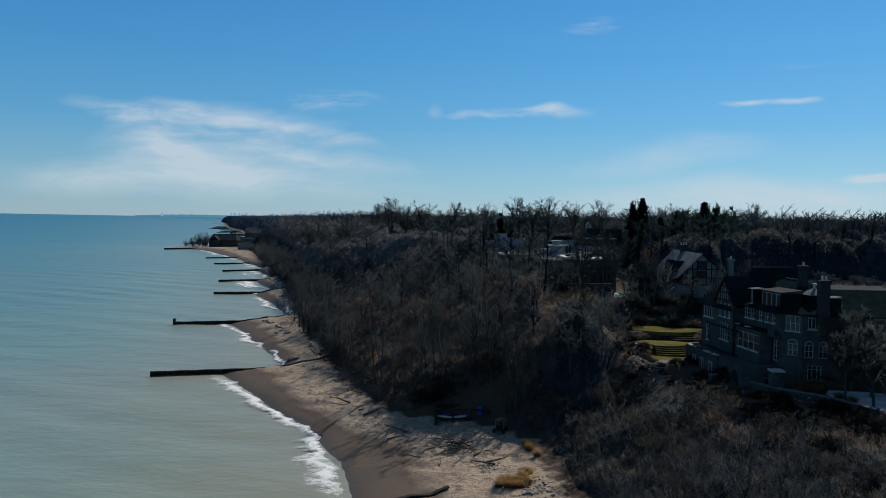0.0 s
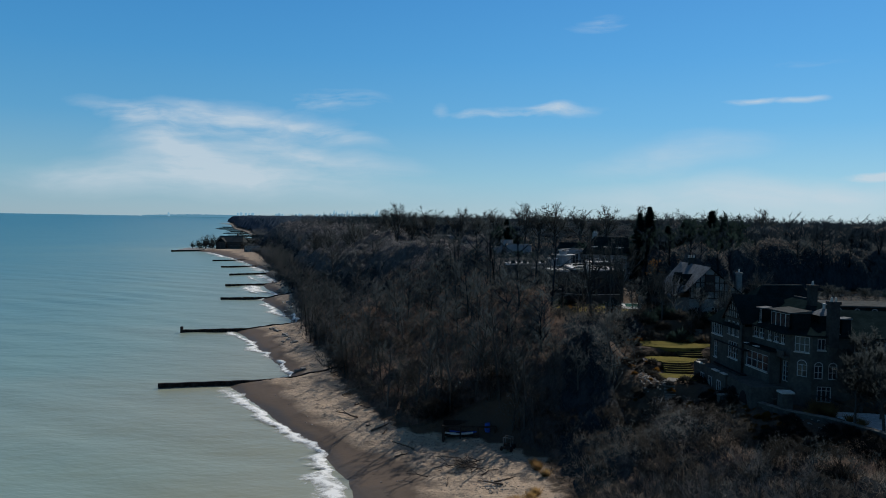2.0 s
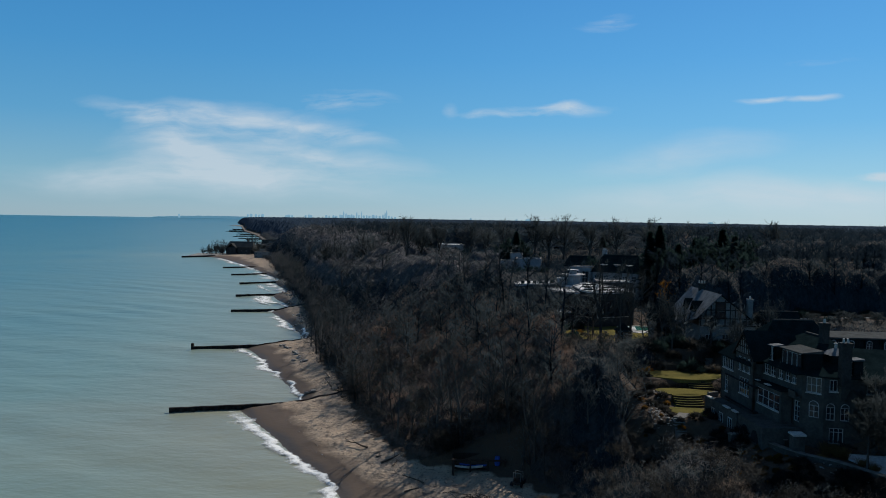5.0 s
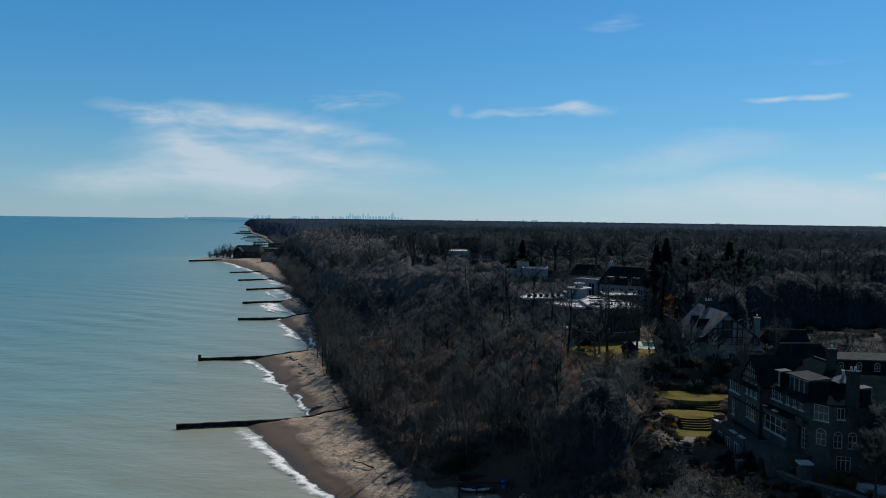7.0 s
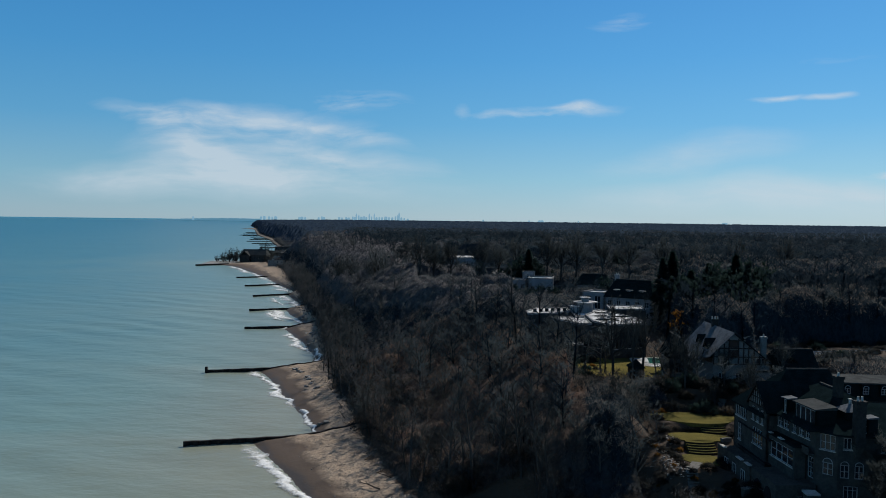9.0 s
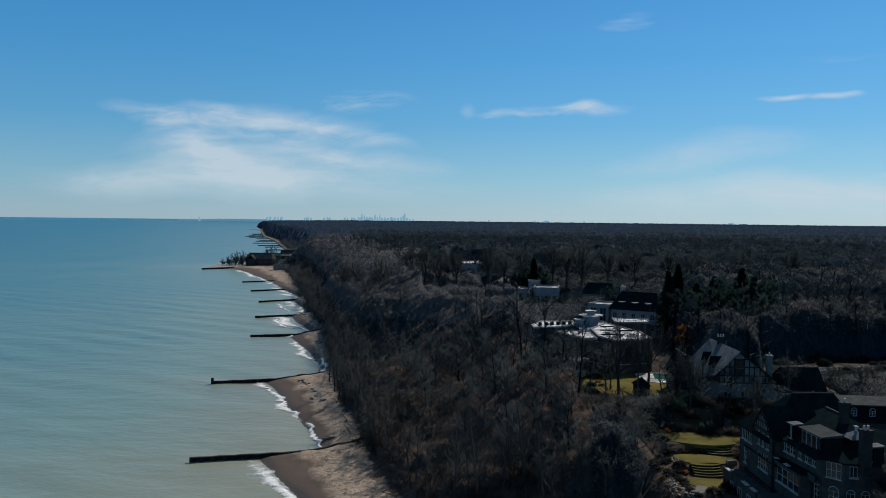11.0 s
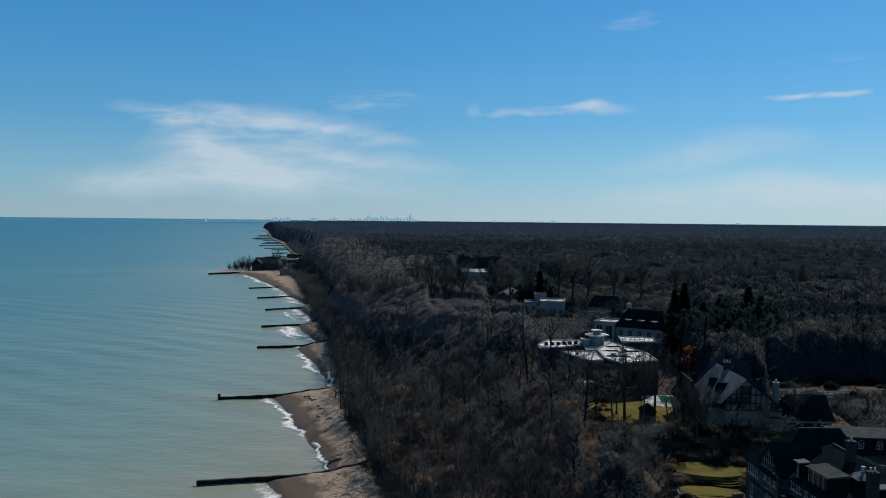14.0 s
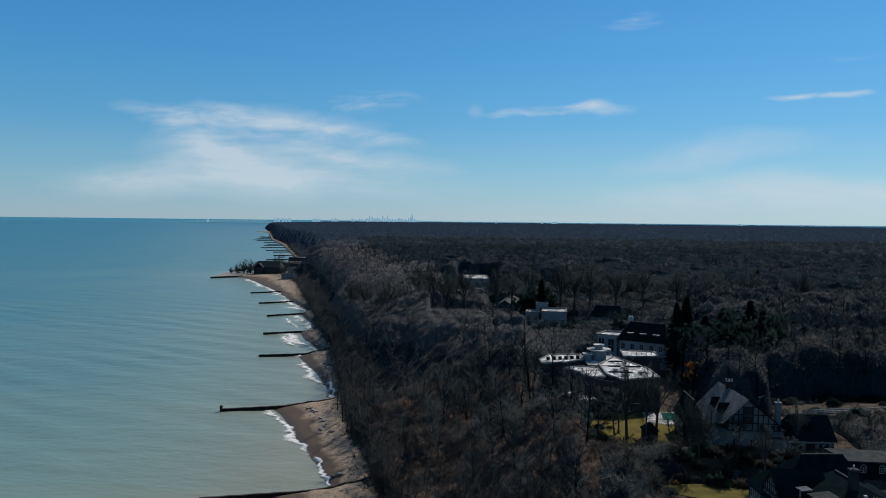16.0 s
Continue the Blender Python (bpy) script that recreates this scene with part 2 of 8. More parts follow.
M["white_wall"] = material("white_wall", (0.302, 0.31, 0.317), 0.8, colour2=(0.238, 0.245, 0.252), scale=0.4)
M["flat_roof"] = material("flat_roof", (0.78, 0.78, 0.77), 0.9, colour2=(0.12, 0.12, 0.12), scale=0.5, grain=1.6, bump=0.3, fine=0.55)
M["dark_inside"] = material("dark_inside", (0.02, 0.02, 0.022), 0.9, bump=0)
M["steel"] = material("steel", (0.045, 0.035, 0.03), 0.75, metal=0.2, colour2=(0.022, 0.02, 0.02), scale=0.7, grain=5, bump=0.4)
M["driftwood"] = material("driftwood", (0.12, 0.09, 0.07), 0.9, scale=1.5)
M["concrete"] = material("concrete", (0.36, 0.34, 0.31), 0.9, colour2=(0.26, 0.25, 0.23), scale=0.5)
M["blue_tarp"] = material("blue_tarp", (0.02, 0.10, 0.42), 0.5, colour2=(0.015, 0.07, 0.3), scale=2.0)
M["step"] = material("step", (0.189, 0.182, 0.168), 0.9, colour2=(0.112, 0.108, 0.101), scale=1.2, grain=6)
M["pool"] = material("pool", (0.03, 0.17, 0.13), 0.15, colour2=(0.02, 0.12, 0.10), scale=0.3, bump=0.05, spec=0.5)
M["patio"] = material("patio", (0.80, 0.80, 0.79), 0.8, colour2=(0.62, 0.62, 0.62), scale=0.5, grain=3)


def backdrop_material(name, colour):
    """Far distance: the haze of the air before it is put in as emission of its own."""
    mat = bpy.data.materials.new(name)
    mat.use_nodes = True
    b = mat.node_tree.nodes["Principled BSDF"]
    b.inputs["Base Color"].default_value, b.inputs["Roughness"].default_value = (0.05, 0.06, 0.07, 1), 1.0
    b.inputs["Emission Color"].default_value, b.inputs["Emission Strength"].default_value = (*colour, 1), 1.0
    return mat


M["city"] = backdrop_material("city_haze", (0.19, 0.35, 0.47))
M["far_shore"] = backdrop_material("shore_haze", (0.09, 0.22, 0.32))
M["rubble"] = material("rubble", (0.30, 0.285, 0.265), 0.95, colour2=(0.17, 0.16, 0.15), scale=1.0, per_piece=0.3)


def glass_material():
    mat = bpy.data.materials.new("window_glass")
    mat.use_nodes = True
    b = mat.node_tree.nodes["Principled BSDF"]
    b.inputs["Base Color"].default_value = (0.02, 0.025, 0.03, 1)
    b.inputs["Roughness"].default_value, b.inputs["Specular IOR Level"].default_value = 0.06, 0.6
    return mat


M["glass"] = glass_material()


def ground_material():
    """Sand that is wet by the water, leaf litter on the bluff and the plateau."""
    mat = bpy.data.materials.new("ground")
    mat.use_nodes = True
    nt = mat.node_tree
    N, L = nt.nodes, nt.links
    b = N["Principled BSDF"]
    geo = N.new("ShaderNodeNewGeometry")

    def noise_of(scale, detail=5.0):
        n = N.new("ShaderNodeTexNoise")
        n.inputs["Scale"].default_value, n.inputs["Detail"].default_value = scale, detail
        L.new(geo.outputs["Position"], n.inputs["Vector"])
        return n.outputs[0]

    def rng(v, a, c, lo=0.0, hi=1.0):
        n = N.new("ShaderNodeMapRange")
        n.inputs[1].default_value, n.inputs[2].default_value, n.inputs[3].default_value, n.inputs[4].default_value = a, c, lo, hi
        L.new(v, n.inputs[0])
        return n.outputs[0]

    def mix(f, a, c, blend="MIX"):
        n = N.new("ShaderNodeMix")
        n.data_type, n.blend_type = "RGBA", blend
        for i, v in ((0, f), (6, a), (7, c)):
            if isinstance(v, float):
                n.inputs[i].default_value = v
            elif isinstance(v, tuple):
                n.inputs[i].default_value = (*v, 1)
            else:
                L.new(v, n.inputs[i])
        return n.outputs[2]

    def math_(op, a, c):
        n = N.new("ShaderNodeMath")
        n.operation = op
        for i, v in enumerate((a, c)):
            if isinstance(v, float):
                n.inputs[i].default_value = v
            else:
                L.new(v, n.inputs[i])
        return n.outputs[0]

    at = N.new("ShaderNodeAttribute")
    at.attribute_name = "wood"
    sp = N.new("ShaderNodeSeparateXYZ")
    L.new(geo.outputs["Position"], sp.inputs[0])
    sand = mix(rng(noise_of(0.22), 0.35, 0.65), (0.42, 0.315, 0.23), (0.24, 0.182, 0.136))
    sand = mix(rng(noise_of(1.6, 8.0), 0.3, 0.7), sand, (0.40, 0.31, 0.225))
    sand = mix(rng(noise_of(0.55, 7.0), 0.54, 0.66, 0.0, 0.85), sand, (0.14, 0.114, 0.092))
    sand = mix(rng(noise_of(2.6, 6.0), 0.56, 0.64, 0.0, 0.7), sand, (0.12, 0.10, 0.082))
    height = math_("ADD", sp.outputs[2], rng(noise_of(0.12, 4.0), 0.3, 0.7, -0.28, 0.28))
    wet = rng(height, 1.6, 1.05)
    soaked = rng(height, 0.55, 0.2)
    sand = mix(wet, sand, (0.118, 0.086, 0.064))
    sand = mix(soaked, sand, (0.085, 0.07, 0.06))
    litter = mix(rng(noise_of(0.12), 0.35, 0.65), (0.095, 0.063, 0.042), (0.042, 0.037, 0.033))
    litter = mix(rng(noise_of(1.1, 6.0), 0.3, 0.7), litter, (0.075, 0.052, 0.036))
    edge = math_("ADD", at.outputs["Fac"], rng(noise_of(0.35), 0.3, 0.7, -0.25, 0.25))
    col = mix(rng(edge, 0.4, 0.6), sand, litter)
    L.new(col, b.inputs["Base Color"])
    L.new(math_("SUBTRACT", rng(wet, 0.0, 1.0, 0.95, 0.72), rng(soaked, 0.0, 1.0, 0.0, 0.14)), b.inputs["Roughness"])
    L.new(rng(wet, 0.0, 1.0, 0.2, 0.14), b.inputs["Specular IOR Level"])
    bp = N.new("ShaderNodeBump")
    L.new(rng(wet, 0.0, 1.0, 0.95, 0.12), bp.inputs["Strength"])
    bp.inputs["Distance"].default_value = 0.4
    L.new(noise_of(1.1, 10.0), bp.inputs["Height"])
    L.new(bp.outputs[0], b.inputs["Normal"])
    return mat


def water_material():
    """Lake water: clouded with sand by the shore, blue-green further out, with short waves."""
    mat = bpy.data.materials.new("lake_water")
    mat.use_nodes = True
    nt = mat.node_tree
    N, L = nt.nodes, nt.links
    b = N["Principled BSDF"]
    geo = N.new("ShaderNodeNewGeometry")
    at = N.new("ShaderNodeAttribute")
    at.attribute_name = "offshore"
    no = N.new("ShaderNodeTexNoise")
    no.inputs["Scale"].default_value, no.inputs["Detail"].default_value = 0.012, 5.0
    L.new(geo.outputs["Position"], no.inputs["Vector"])
    ad = N.new("ShaderNodeMath")
    ad.operation = "MULTIPLY_ADD"
    L.new(no.outputs[0], ad.inputs[0])
    ad.inputs[1].default_value = 0.35
    L.new(at.outputs["Fac"], ad.inputs[2])
    ramp = N.new("ShaderNodeValToRGB")
    L.new(ad.outputs[0], ramp.inputs[0])
    r = ramp.color_ramp
    for i, (p, c) in enumerate(WATER_STEPS):
        e = r.elements[i] if i < 2 else r.elements.new(p)
        e.position, e.color = p, (*c, 1)
    streak = N.new("ShaderNodeMapping")
    streak.inputs["Rotation"].default_value = (0, 0, radians(26))
    streak.inputs["Scale"].default_value = (0.07, 0.16, 1)
    L.new(geo.outputs["Position"], streak.inputs["Vector"])
    sn = N.new("ShaderNodeTexNoise")
    sn.inputs["Scale"].default_value, sn.inputs["Detail"].default_value = 0.5, 5.0
    L.new(streak.outputs[0], sn.inputs["Vector"])
    mr = N.new("ShaderNodeMapRange")
    mr.inputs[1].default_value, mr.inputs[2].default_value, mr.inputs[3].default_value, mr.inputs[4].default_value = 0.3, 0.7, 0.955, 1.045
    L.new(sn.outputs[0], mr.inputs[0])
    mu = N.new("ShaderNodeMix")
    mu.data_type, mu.blend_type = "RGBA", "MULTIPLY"
    mu.inputs[0].default_value = 1.0
    L.new(ramp.outputs[0], mu.inputs[6]), L.new(mr.outputs[0], mu.inputs[7])
    L.new(mu.outputs[2], b.inputs["Base Color"])
    b.inputs["Roughness"].default_value, b.inputs["IOR"].default_value = 0.3, 1.33
    b.inputs["Specular IOR Level"].default_value = 0.3
    w1 = N.new("ShaderNodeMapping")
    w1.inputs["Rotation"].default_value, w1.inputs["Scale"].default_value = (0, 0, radians(38)), (0.5, 1.0, 1)
    L.new(geo.outputs["Position"], w1.inputs["Vector"])
    n1 = N.new("ShaderNodeTexNoise")
    n1.inputs["Scale"].default_value, n1.inputs["Detail"].default_value, n1.inputs["Roughness"].default_value = 0.13, 6.0, 0.56
    L.new(w1.outputs[0], n1.inputs["Vector"])
    bp = N.new("ShaderNodeBump")
    bp.inputs["Strength"].default_value, bp.inputs["Distance"].default_value = 0.9, 0.6
    L.new(n1.outputs[0], bp.inputs["Height"])
    L.new(bp.outputs[0], b.inputs["Normal"])
    return mat


WATER_STEPS = [(0.0, (0.30, 0.285, 0.215)), (0.28, (0.255, 0.27, 0.205)), (0.5, (0.18, 0.27, 0.235)), (0.75, (0.078, 0.205, 0.225)), (1.0, (0.034, 0.16, 0.205))]


def foam_material():
    mat = bpy.data.materials.new("foam")
    mat.use_nodes = True
    nt = mat.node_tree
    N, L = nt.nodes, nt.links
    b = N["Principled BSDF"]
    b.inputs["Base Color"].default_value, b.inputs["Roughness"].default_value = (0.80, 0.81, 0.80, 1), 0.9
    geo = N.new("ShaderNodeNewGeometry")

    def tex(scale, detail, rough):
        n = N.new("ShaderNodeTexNoise")
        n.inputs["Scale"].default_value, n.inputs["Detail"].default_value, n.inputs["Roughness"].default_value = scale, detail, rough
        L.new(geo.outputs["Position"], n.inputs["Vector"])
        return n.outputs[0]

    at = N.new("ShaderNodeAttribute")
    at.attribute_name = "body"
    fine, broad = tex(2.2, 9.0, 0.75), tex(0.5, 4.0, 0.6)
    ad = N.new("ShaderNodeMath")
    L.new(fine, ad.inputs[0]), L.new(broad, ad.inputs[1])
    a2 = N.new("ShaderNodeMath")
    a2.operation = "MULTIPLY_ADD"
    L.new(ad.outputs[0], a2.inputs[0])
    a2.inputs[1].default_value = 0.6
    L.new(at.outputs["Fac"], a2.inputs[2])
    mr = N.new("ShaderNodeMapRange")
    mr.inputs[1].default_value, mr.inputs[2].default_value = 0.93, 1.2
    L.new(a2.outputs[0], mr.inputs[0])
    L.new(mr.outputs[0], b.inputs["Alpha"])
    bp = N.new("ShaderNodeBump")
    bp.inputs["Strength"].default_value, bp.inputs["Distance"].default_value = 0.7, 0.12
    L.new(fine, bp.inputs["Height"])
    L.new(bp.outputs[0], b.inputs["Normal"])
    return mat


def woods_material(name, a, c, mid=None):
    """Far and middle woods: each tree has its own tone."""
    mat = bpy.data.materials.new(name)
    mat.use_nodes = True
    nt = mat.node_tree
    b = nt.nodes["Principled BSDF"]
    at = nt.nodes.new("ShaderNodeAttribute")
    at.attribute_name = "tone"
    geo = nt.nodes.new("ShaderNodeNewGeometry")
    mr = nt.nodes.new("ShaderNodeMath")
    mr.operation = "MULTIPLY_ADD"
    nt.links.new(geo.outputs["Random Per Island"], mr.inputs[0])
    mr.inputs[1].default_value = 0.16
    nt.links.new(at.outputs["Fac"], mr.inputs[2])
    ramp = nt.nodes.new("ShaderNodeValToRGB")
    nt.links.new(mr.outputs[0], ramp.inputs[0])
    stops = ((0.0, a), (1.0, c)) if mid is None else ((0.0, a), (1.0, c), (0.5, mid))
    for i, (p, col) in enumerate(stops):
        e = ramp.color_ramp.elements[i] if i < 2 else ramp.color_ramp.elements.new(p)
        e.position, e.color = p, (*col, 1)
    nt.links.new(ramp.outputs[0], b.inputs["Base Color"])
    b.inputs["Roughness"].default_value, b.inputs["Specular IOR Level"].default_value = 1.0, 0.0
    return mat


M["ground"], M["water"], M["foam"] = ground_material(), water_material(), foam_material()
# haze put into base colour: middle stop of woods, all of far_woods and canopy
M["woods"] = woods_material("woods", (0.058, 0.060, 0.064), (0.098, 0.076, 0.063), (0.029, 0.040, 0.046))
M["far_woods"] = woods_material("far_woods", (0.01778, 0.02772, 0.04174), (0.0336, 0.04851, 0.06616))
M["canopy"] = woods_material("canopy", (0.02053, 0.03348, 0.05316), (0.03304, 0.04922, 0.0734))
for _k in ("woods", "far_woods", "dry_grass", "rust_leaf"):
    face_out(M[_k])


def thicket_material():
    """Close twigs: a tone for each crown and place, streaked and mottled down to hand's width, with a rough relief."""
    mat = bpy.data.materials.new("thicket")
    mat.use_nodes = True
    nt = mat.node_tree
    N, L = nt.nodes, nt.links
    b = N["Principled BSDF"]
    at, geo = N.new("ShaderNodeAttribute"), N.new("ShaderNodeNewGeometry")
    at.attribute_name = "tone"
    st = N.new("ShaderNodeMapping")
    st.inputs["Scale"].default_value = (1.0, 1.0, 0.45)
    L.new(geo.outputs["Position"], st.inputs["Vector"])

    def tex(scale, detail, rough):
        n = N.new("ShaderNodeTexNoise")
        n.inputs["Scale"].default_value, n.inputs["Detail"].default_value, n.inputs["Roughness"].default_value = scale, detail, rough
        L.new(st.outputs[0], n.inputs["Vector"])
        return n.outputs[0]

    fine, broad_ = tex(1.5, 8.0, 0.75), tex(0.035, 3.0, 0.5)
    add = N.new("ShaderNodeMath")
    add.operation = "MULTIPLY_ADD"
    L.new(broad_, add.inputs[0])
    add.inputs[1].default_value = 0.5
    L.new(at.outputs["Fac"], add.inputs[2])
    ramp = N.new("ShaderNodeValToRGB")
    L.new(add.outputs[0], ramp.inputs[0])
    for i, (p, c) in enumerate(THICKET_STEPS):
        e = ramp.color_ramp.elements[i] if i < 2 else ramp.color_ramp.elements.new(p)
        e.position, e.color = p, (*c, 1)
    mr = N.new("ShaderNodeMapRange")
    for i, v in ((1, 0.3), (2, 0.7), (3, 0.45), (4, 1.55)):
        mr.inputs[i].default_value = v
    L.new(fine, mr.inputs[0])
    mu = N.new("ShaderNodeMix")
    mu.data_type, mu.blend_type = "RGBA", "MULTIPLY"
    mu.inputs[0].default_value = 1.0
    L.new(ramp.outputs[0], mu.inputs[6]), L.new(mr.outputs[0], mu.inputs[7])
    L.new(mu.outputs[2], b.inputs["Base Color"])
    b.inputs["Roughness"].default_value, b.inputs["Specular IOR Level"].default_value = 1.0, 0.0
    bp = N.new("ShaderNodeBump")
    bp.inputs["Strength"].default_value, bp.inputs["Distance"].default_value = 0.8, 0.5
    L.new(fine, bp.inputs["Height"])
    L.new(bp.outputs[0], b.inputs["Normal"])
    return mat


# the pale stop lifts the shaded far bluff, the blue-black stop holds haze
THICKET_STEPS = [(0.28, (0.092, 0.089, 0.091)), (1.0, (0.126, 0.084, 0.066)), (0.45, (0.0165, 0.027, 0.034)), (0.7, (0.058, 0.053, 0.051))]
M["thicket"] = thicket_material()
# plateau woods: blue haze and deep shade are painted into the colour
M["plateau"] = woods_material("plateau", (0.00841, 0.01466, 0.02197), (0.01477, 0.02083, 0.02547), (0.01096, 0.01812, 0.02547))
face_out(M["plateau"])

# ---- tools ----
def mesh(name, verts, faces, mat, parent=None, label="", smooth=False):
    me = bpy.data.meshes.new(name)
    me.from_pydata([tuple(v) for v in verts], [], faces)
    me.materials.append(mat)
    if smooth:
        me.polygons.foreach_set("use_smooth", [True] * len(me.polygons))
    ob = new(name, me)
    if parent:
        ob.parent = parent
    if label:
        tagged(ob, label)
    return ob


def tris(name, verts, mat, tone=None, quads=False, swell=None):
    """One mesh of loose triangles (or quads) from an array of corners."""
    k = 4 if quads else 3
    v = np.asarray(verts, dtype=np.float32).reshape(-1, 3)
    n = len(v) // k
    me = bpy.data.meshes.new(name)
    me.vertices.add(len(v))
    me.vertices.foreach_set("co", v.ravel())
    me.loops.add(len(v))
    me.loops.foreach_set("vertex_index", np.arange(len(v), dtype=np.int32))
    me.polygons.add(n)
    me.polygons.foreach_set("loop_start", np.arange(0, len(v), k, dtype=np.int32))
    me.materials.append(mat)
    if tone is not None:
        a = me.attributes.new("tone", "FLOAT", "POINT")
        a.data.foreach_set("value", np.asarray(tone, dtype=np.float32))
    if swell is not None:
        a = me.attributes.new("swell", "FLOAT_VECTOR", "POINT")
        a.data.foreach_set("vector", np.asarray(swell, dtype=np.float32).ravel())
    me.update(calc_edges=True)
    return me


def swelling(v, low=0.35, flat=1.0):
    """Directions out of a crown's heart, in which its fine twigs as a whole face."""
    v = np.asarray(v, float).reshape(-1, 3)
    h = np.array((0, 0, v[:, 2].max() * low))
    d = (v - h) * np.array((1, 1, flat))
    return d / (np.linalg.norm(d, axis=1, keepdims=True) + 1e-6)


def box_vf(x0, x1, y0, y1, z0, z1):
    v = [(x0, y0, z0), (x1, y0, z0), (x1, y1, z0), (x0, y1, z0), (x0, y0, z1), (x1, y0, z1), (x1, y1, z1), (x0, y1, z1)]
    f = [(3, 2, 1, 0), (4, 5, 6, 7), (0, 1, 5, 4), (1, 2, 6, 5), (2, 3, 7, 6), (3, 0, 4, 7)]
    return v, f


def boxes_vf(boxes):
    V, F = [], []
    for b in boxes:
        v, f = box_vf(*b)
        F += [tuple(i + len(V) for i in q) for q in f]
        V += v
    return V, F


def smoothstep(t):
    t = np.clip(t, 0, 1)
    return t * t * (3 - 2 * t)


def bumps(x, y, size, seed=0.0):
    """Cheap rolling unevenness, about -1 to 1."""
    a, b = np.asarray(x) / size + seed, np.asarray(y) / size - seed
    return (np.sin(a * 1.7 + 1.3 * np.sin(b * 1.1)) + np.sin(b * 2.1 + 1.7 * np.sin(a * 0.9 + 2)) + np.sin(a * 3.9 + b * 3.1) * 0.5 + np.sin(b * 5.3 - a * 4.1) * 0.4) / 2.9


# ---- the land: waterline, foot of the bluff, heights ----
SHORE_Y = (-600, 40, 90, 103, 113, 126, 137, 158, 164, 181, 194, 224, 234, 242, 263, 287, 308, 322, 328, 366, 385, 393, 444, 458, 466, 522, 600, 674, 715, 728, 757, 790, 826, 1110, 1290, 1537, 1898, 2700, 2880, 2960, 3630, 4950)
SHORE_X = (60, 6, -9.7, -12.6, -17.8, -25.6, -32, -45, -33, -40, -46.5, -60, -66, -48, -55, -64, -74, -80, -70, -88, -95, -85, -107, -112, -106, -134, -168, -206, -228, -266, -262, -226, -200, -286, -342, -419, -547, -790, -925, -860, -1090, -1000)
TOE_Y = (-600, 40, 85, 104, 110, 114, 118, 132, 155, 171, 200, 238, 294, 330, 404, 552, 621, 680, 720, 810, 850, 900, 1110, 1540, 1900, 2760, 3600, 4950)
TOE_X = (80, 24, 14, 12.8, 9, 3, -7, -15, -23, -26.5, -37, -46, -60, -69, -91, -136, -156, -176, -194, -184, -201, -220, -281, -414, -543, -803, -1082, -990)
# levelled ground: x from, to, y from, to, height, soft edge
PADS = ((42, 75, 48, 84, 10.4, 8), (28.5, 43, 107, 131, 13.2, 3), (37, 46, 86, 110, 12.9, 4), (46, 62, 82, 92, 12.9, 3), (30.5, 37.5, 109, 115, 12.92, 2.0), (30.5, 40, 117.3, 121.8, 14.1, 1.2), (29, 44, 123.3, 129.5, 15.3, 1.2), (21, 44, 146, 172, 17.0, 5), (46, 66, 100, 125, 15.5, 6))


TERRACE_Y, TERRACE_X = (82, 84, 88.5, 91, 93.2, 95.6, 98, 99.9, 102.6), (46.8, 46, 43.5, 40.9, 39.6, 38.6, 37.8, 36.9, 35.6)


def shore_x(y):
    return np.interp(y, SHORE_Y, SHORE_X)


def toe_x(y):
    return np.interp(y, TOE_Y, TOE_X)


def land(x, y):
    x, y = np.asarray(x, float), np.asarray(y, float)
    xs, xt = shore_x(y), toe_x(y)
    w = np.maximum(xt - xs, 4.0)
    t = (x - xs) / w
    beach = 2.7 * np.where(t < 0, t * w / 30.0, np.clip(t, 0, 1) ** 0.8)
    beach = np.maximum(beach, -4) + np.where((t > 0.15) & (t < 1.05), (0.24 * bumps(x, y, 4.0) + 0.2 * bumps(x, y, 1.5, 6.0) * (1 + bumps(x, y, 9.0, 2.0))) * smoothstep((t - 0.15) * 4), 0)
    d = (x - xt) * 0.95
    z = beach + np.where(d > 0, 14.4 * smoothstep(d / 36) * 0.55 + 14.4 * 0.45 * np.clip(d / 34, 0, 1) + 2.6 * smoothstep((d - 30) / 70), 0)
    z = z + np.where(d > 0, bumps(x, y, 9.0, 3.0) * 0.9 * np.clip(d / 12, 0, 1) + bumps(x, y, 70.0, 1.0) * 1.0 * smoothstep((d - 60) / 80), 0)
    for x0, x1, y0, y1, h, s in PADS:
        k = smoothstep((x - x0 + s) / s) * smoothstep((x1 + s - x) / s) * smoothstep((y - y0 + s) / s) * smoothstep((y1 + s - y) / s)
        z = z * (1 - k) + h * k
    # the bank falls away before the curved retaining wall
    out = (np.interp(y, TERRACE_Y, TERRACE_X) - x) * 0.85
    fall = np.where((y > 81.5) & (y < 103) & (out < 11), 12.75 - 0.32 * out, 99.0)
    return np.where(out > 0.4, np.minimum(z, fall), z)


def steps(a, b, first, grow):
    """Places from a to b whose spacing grows."""
    out, s = [a], first
    while out[-1] < b:
        out.append(out[-1] + s)
        s *= grow
    return out


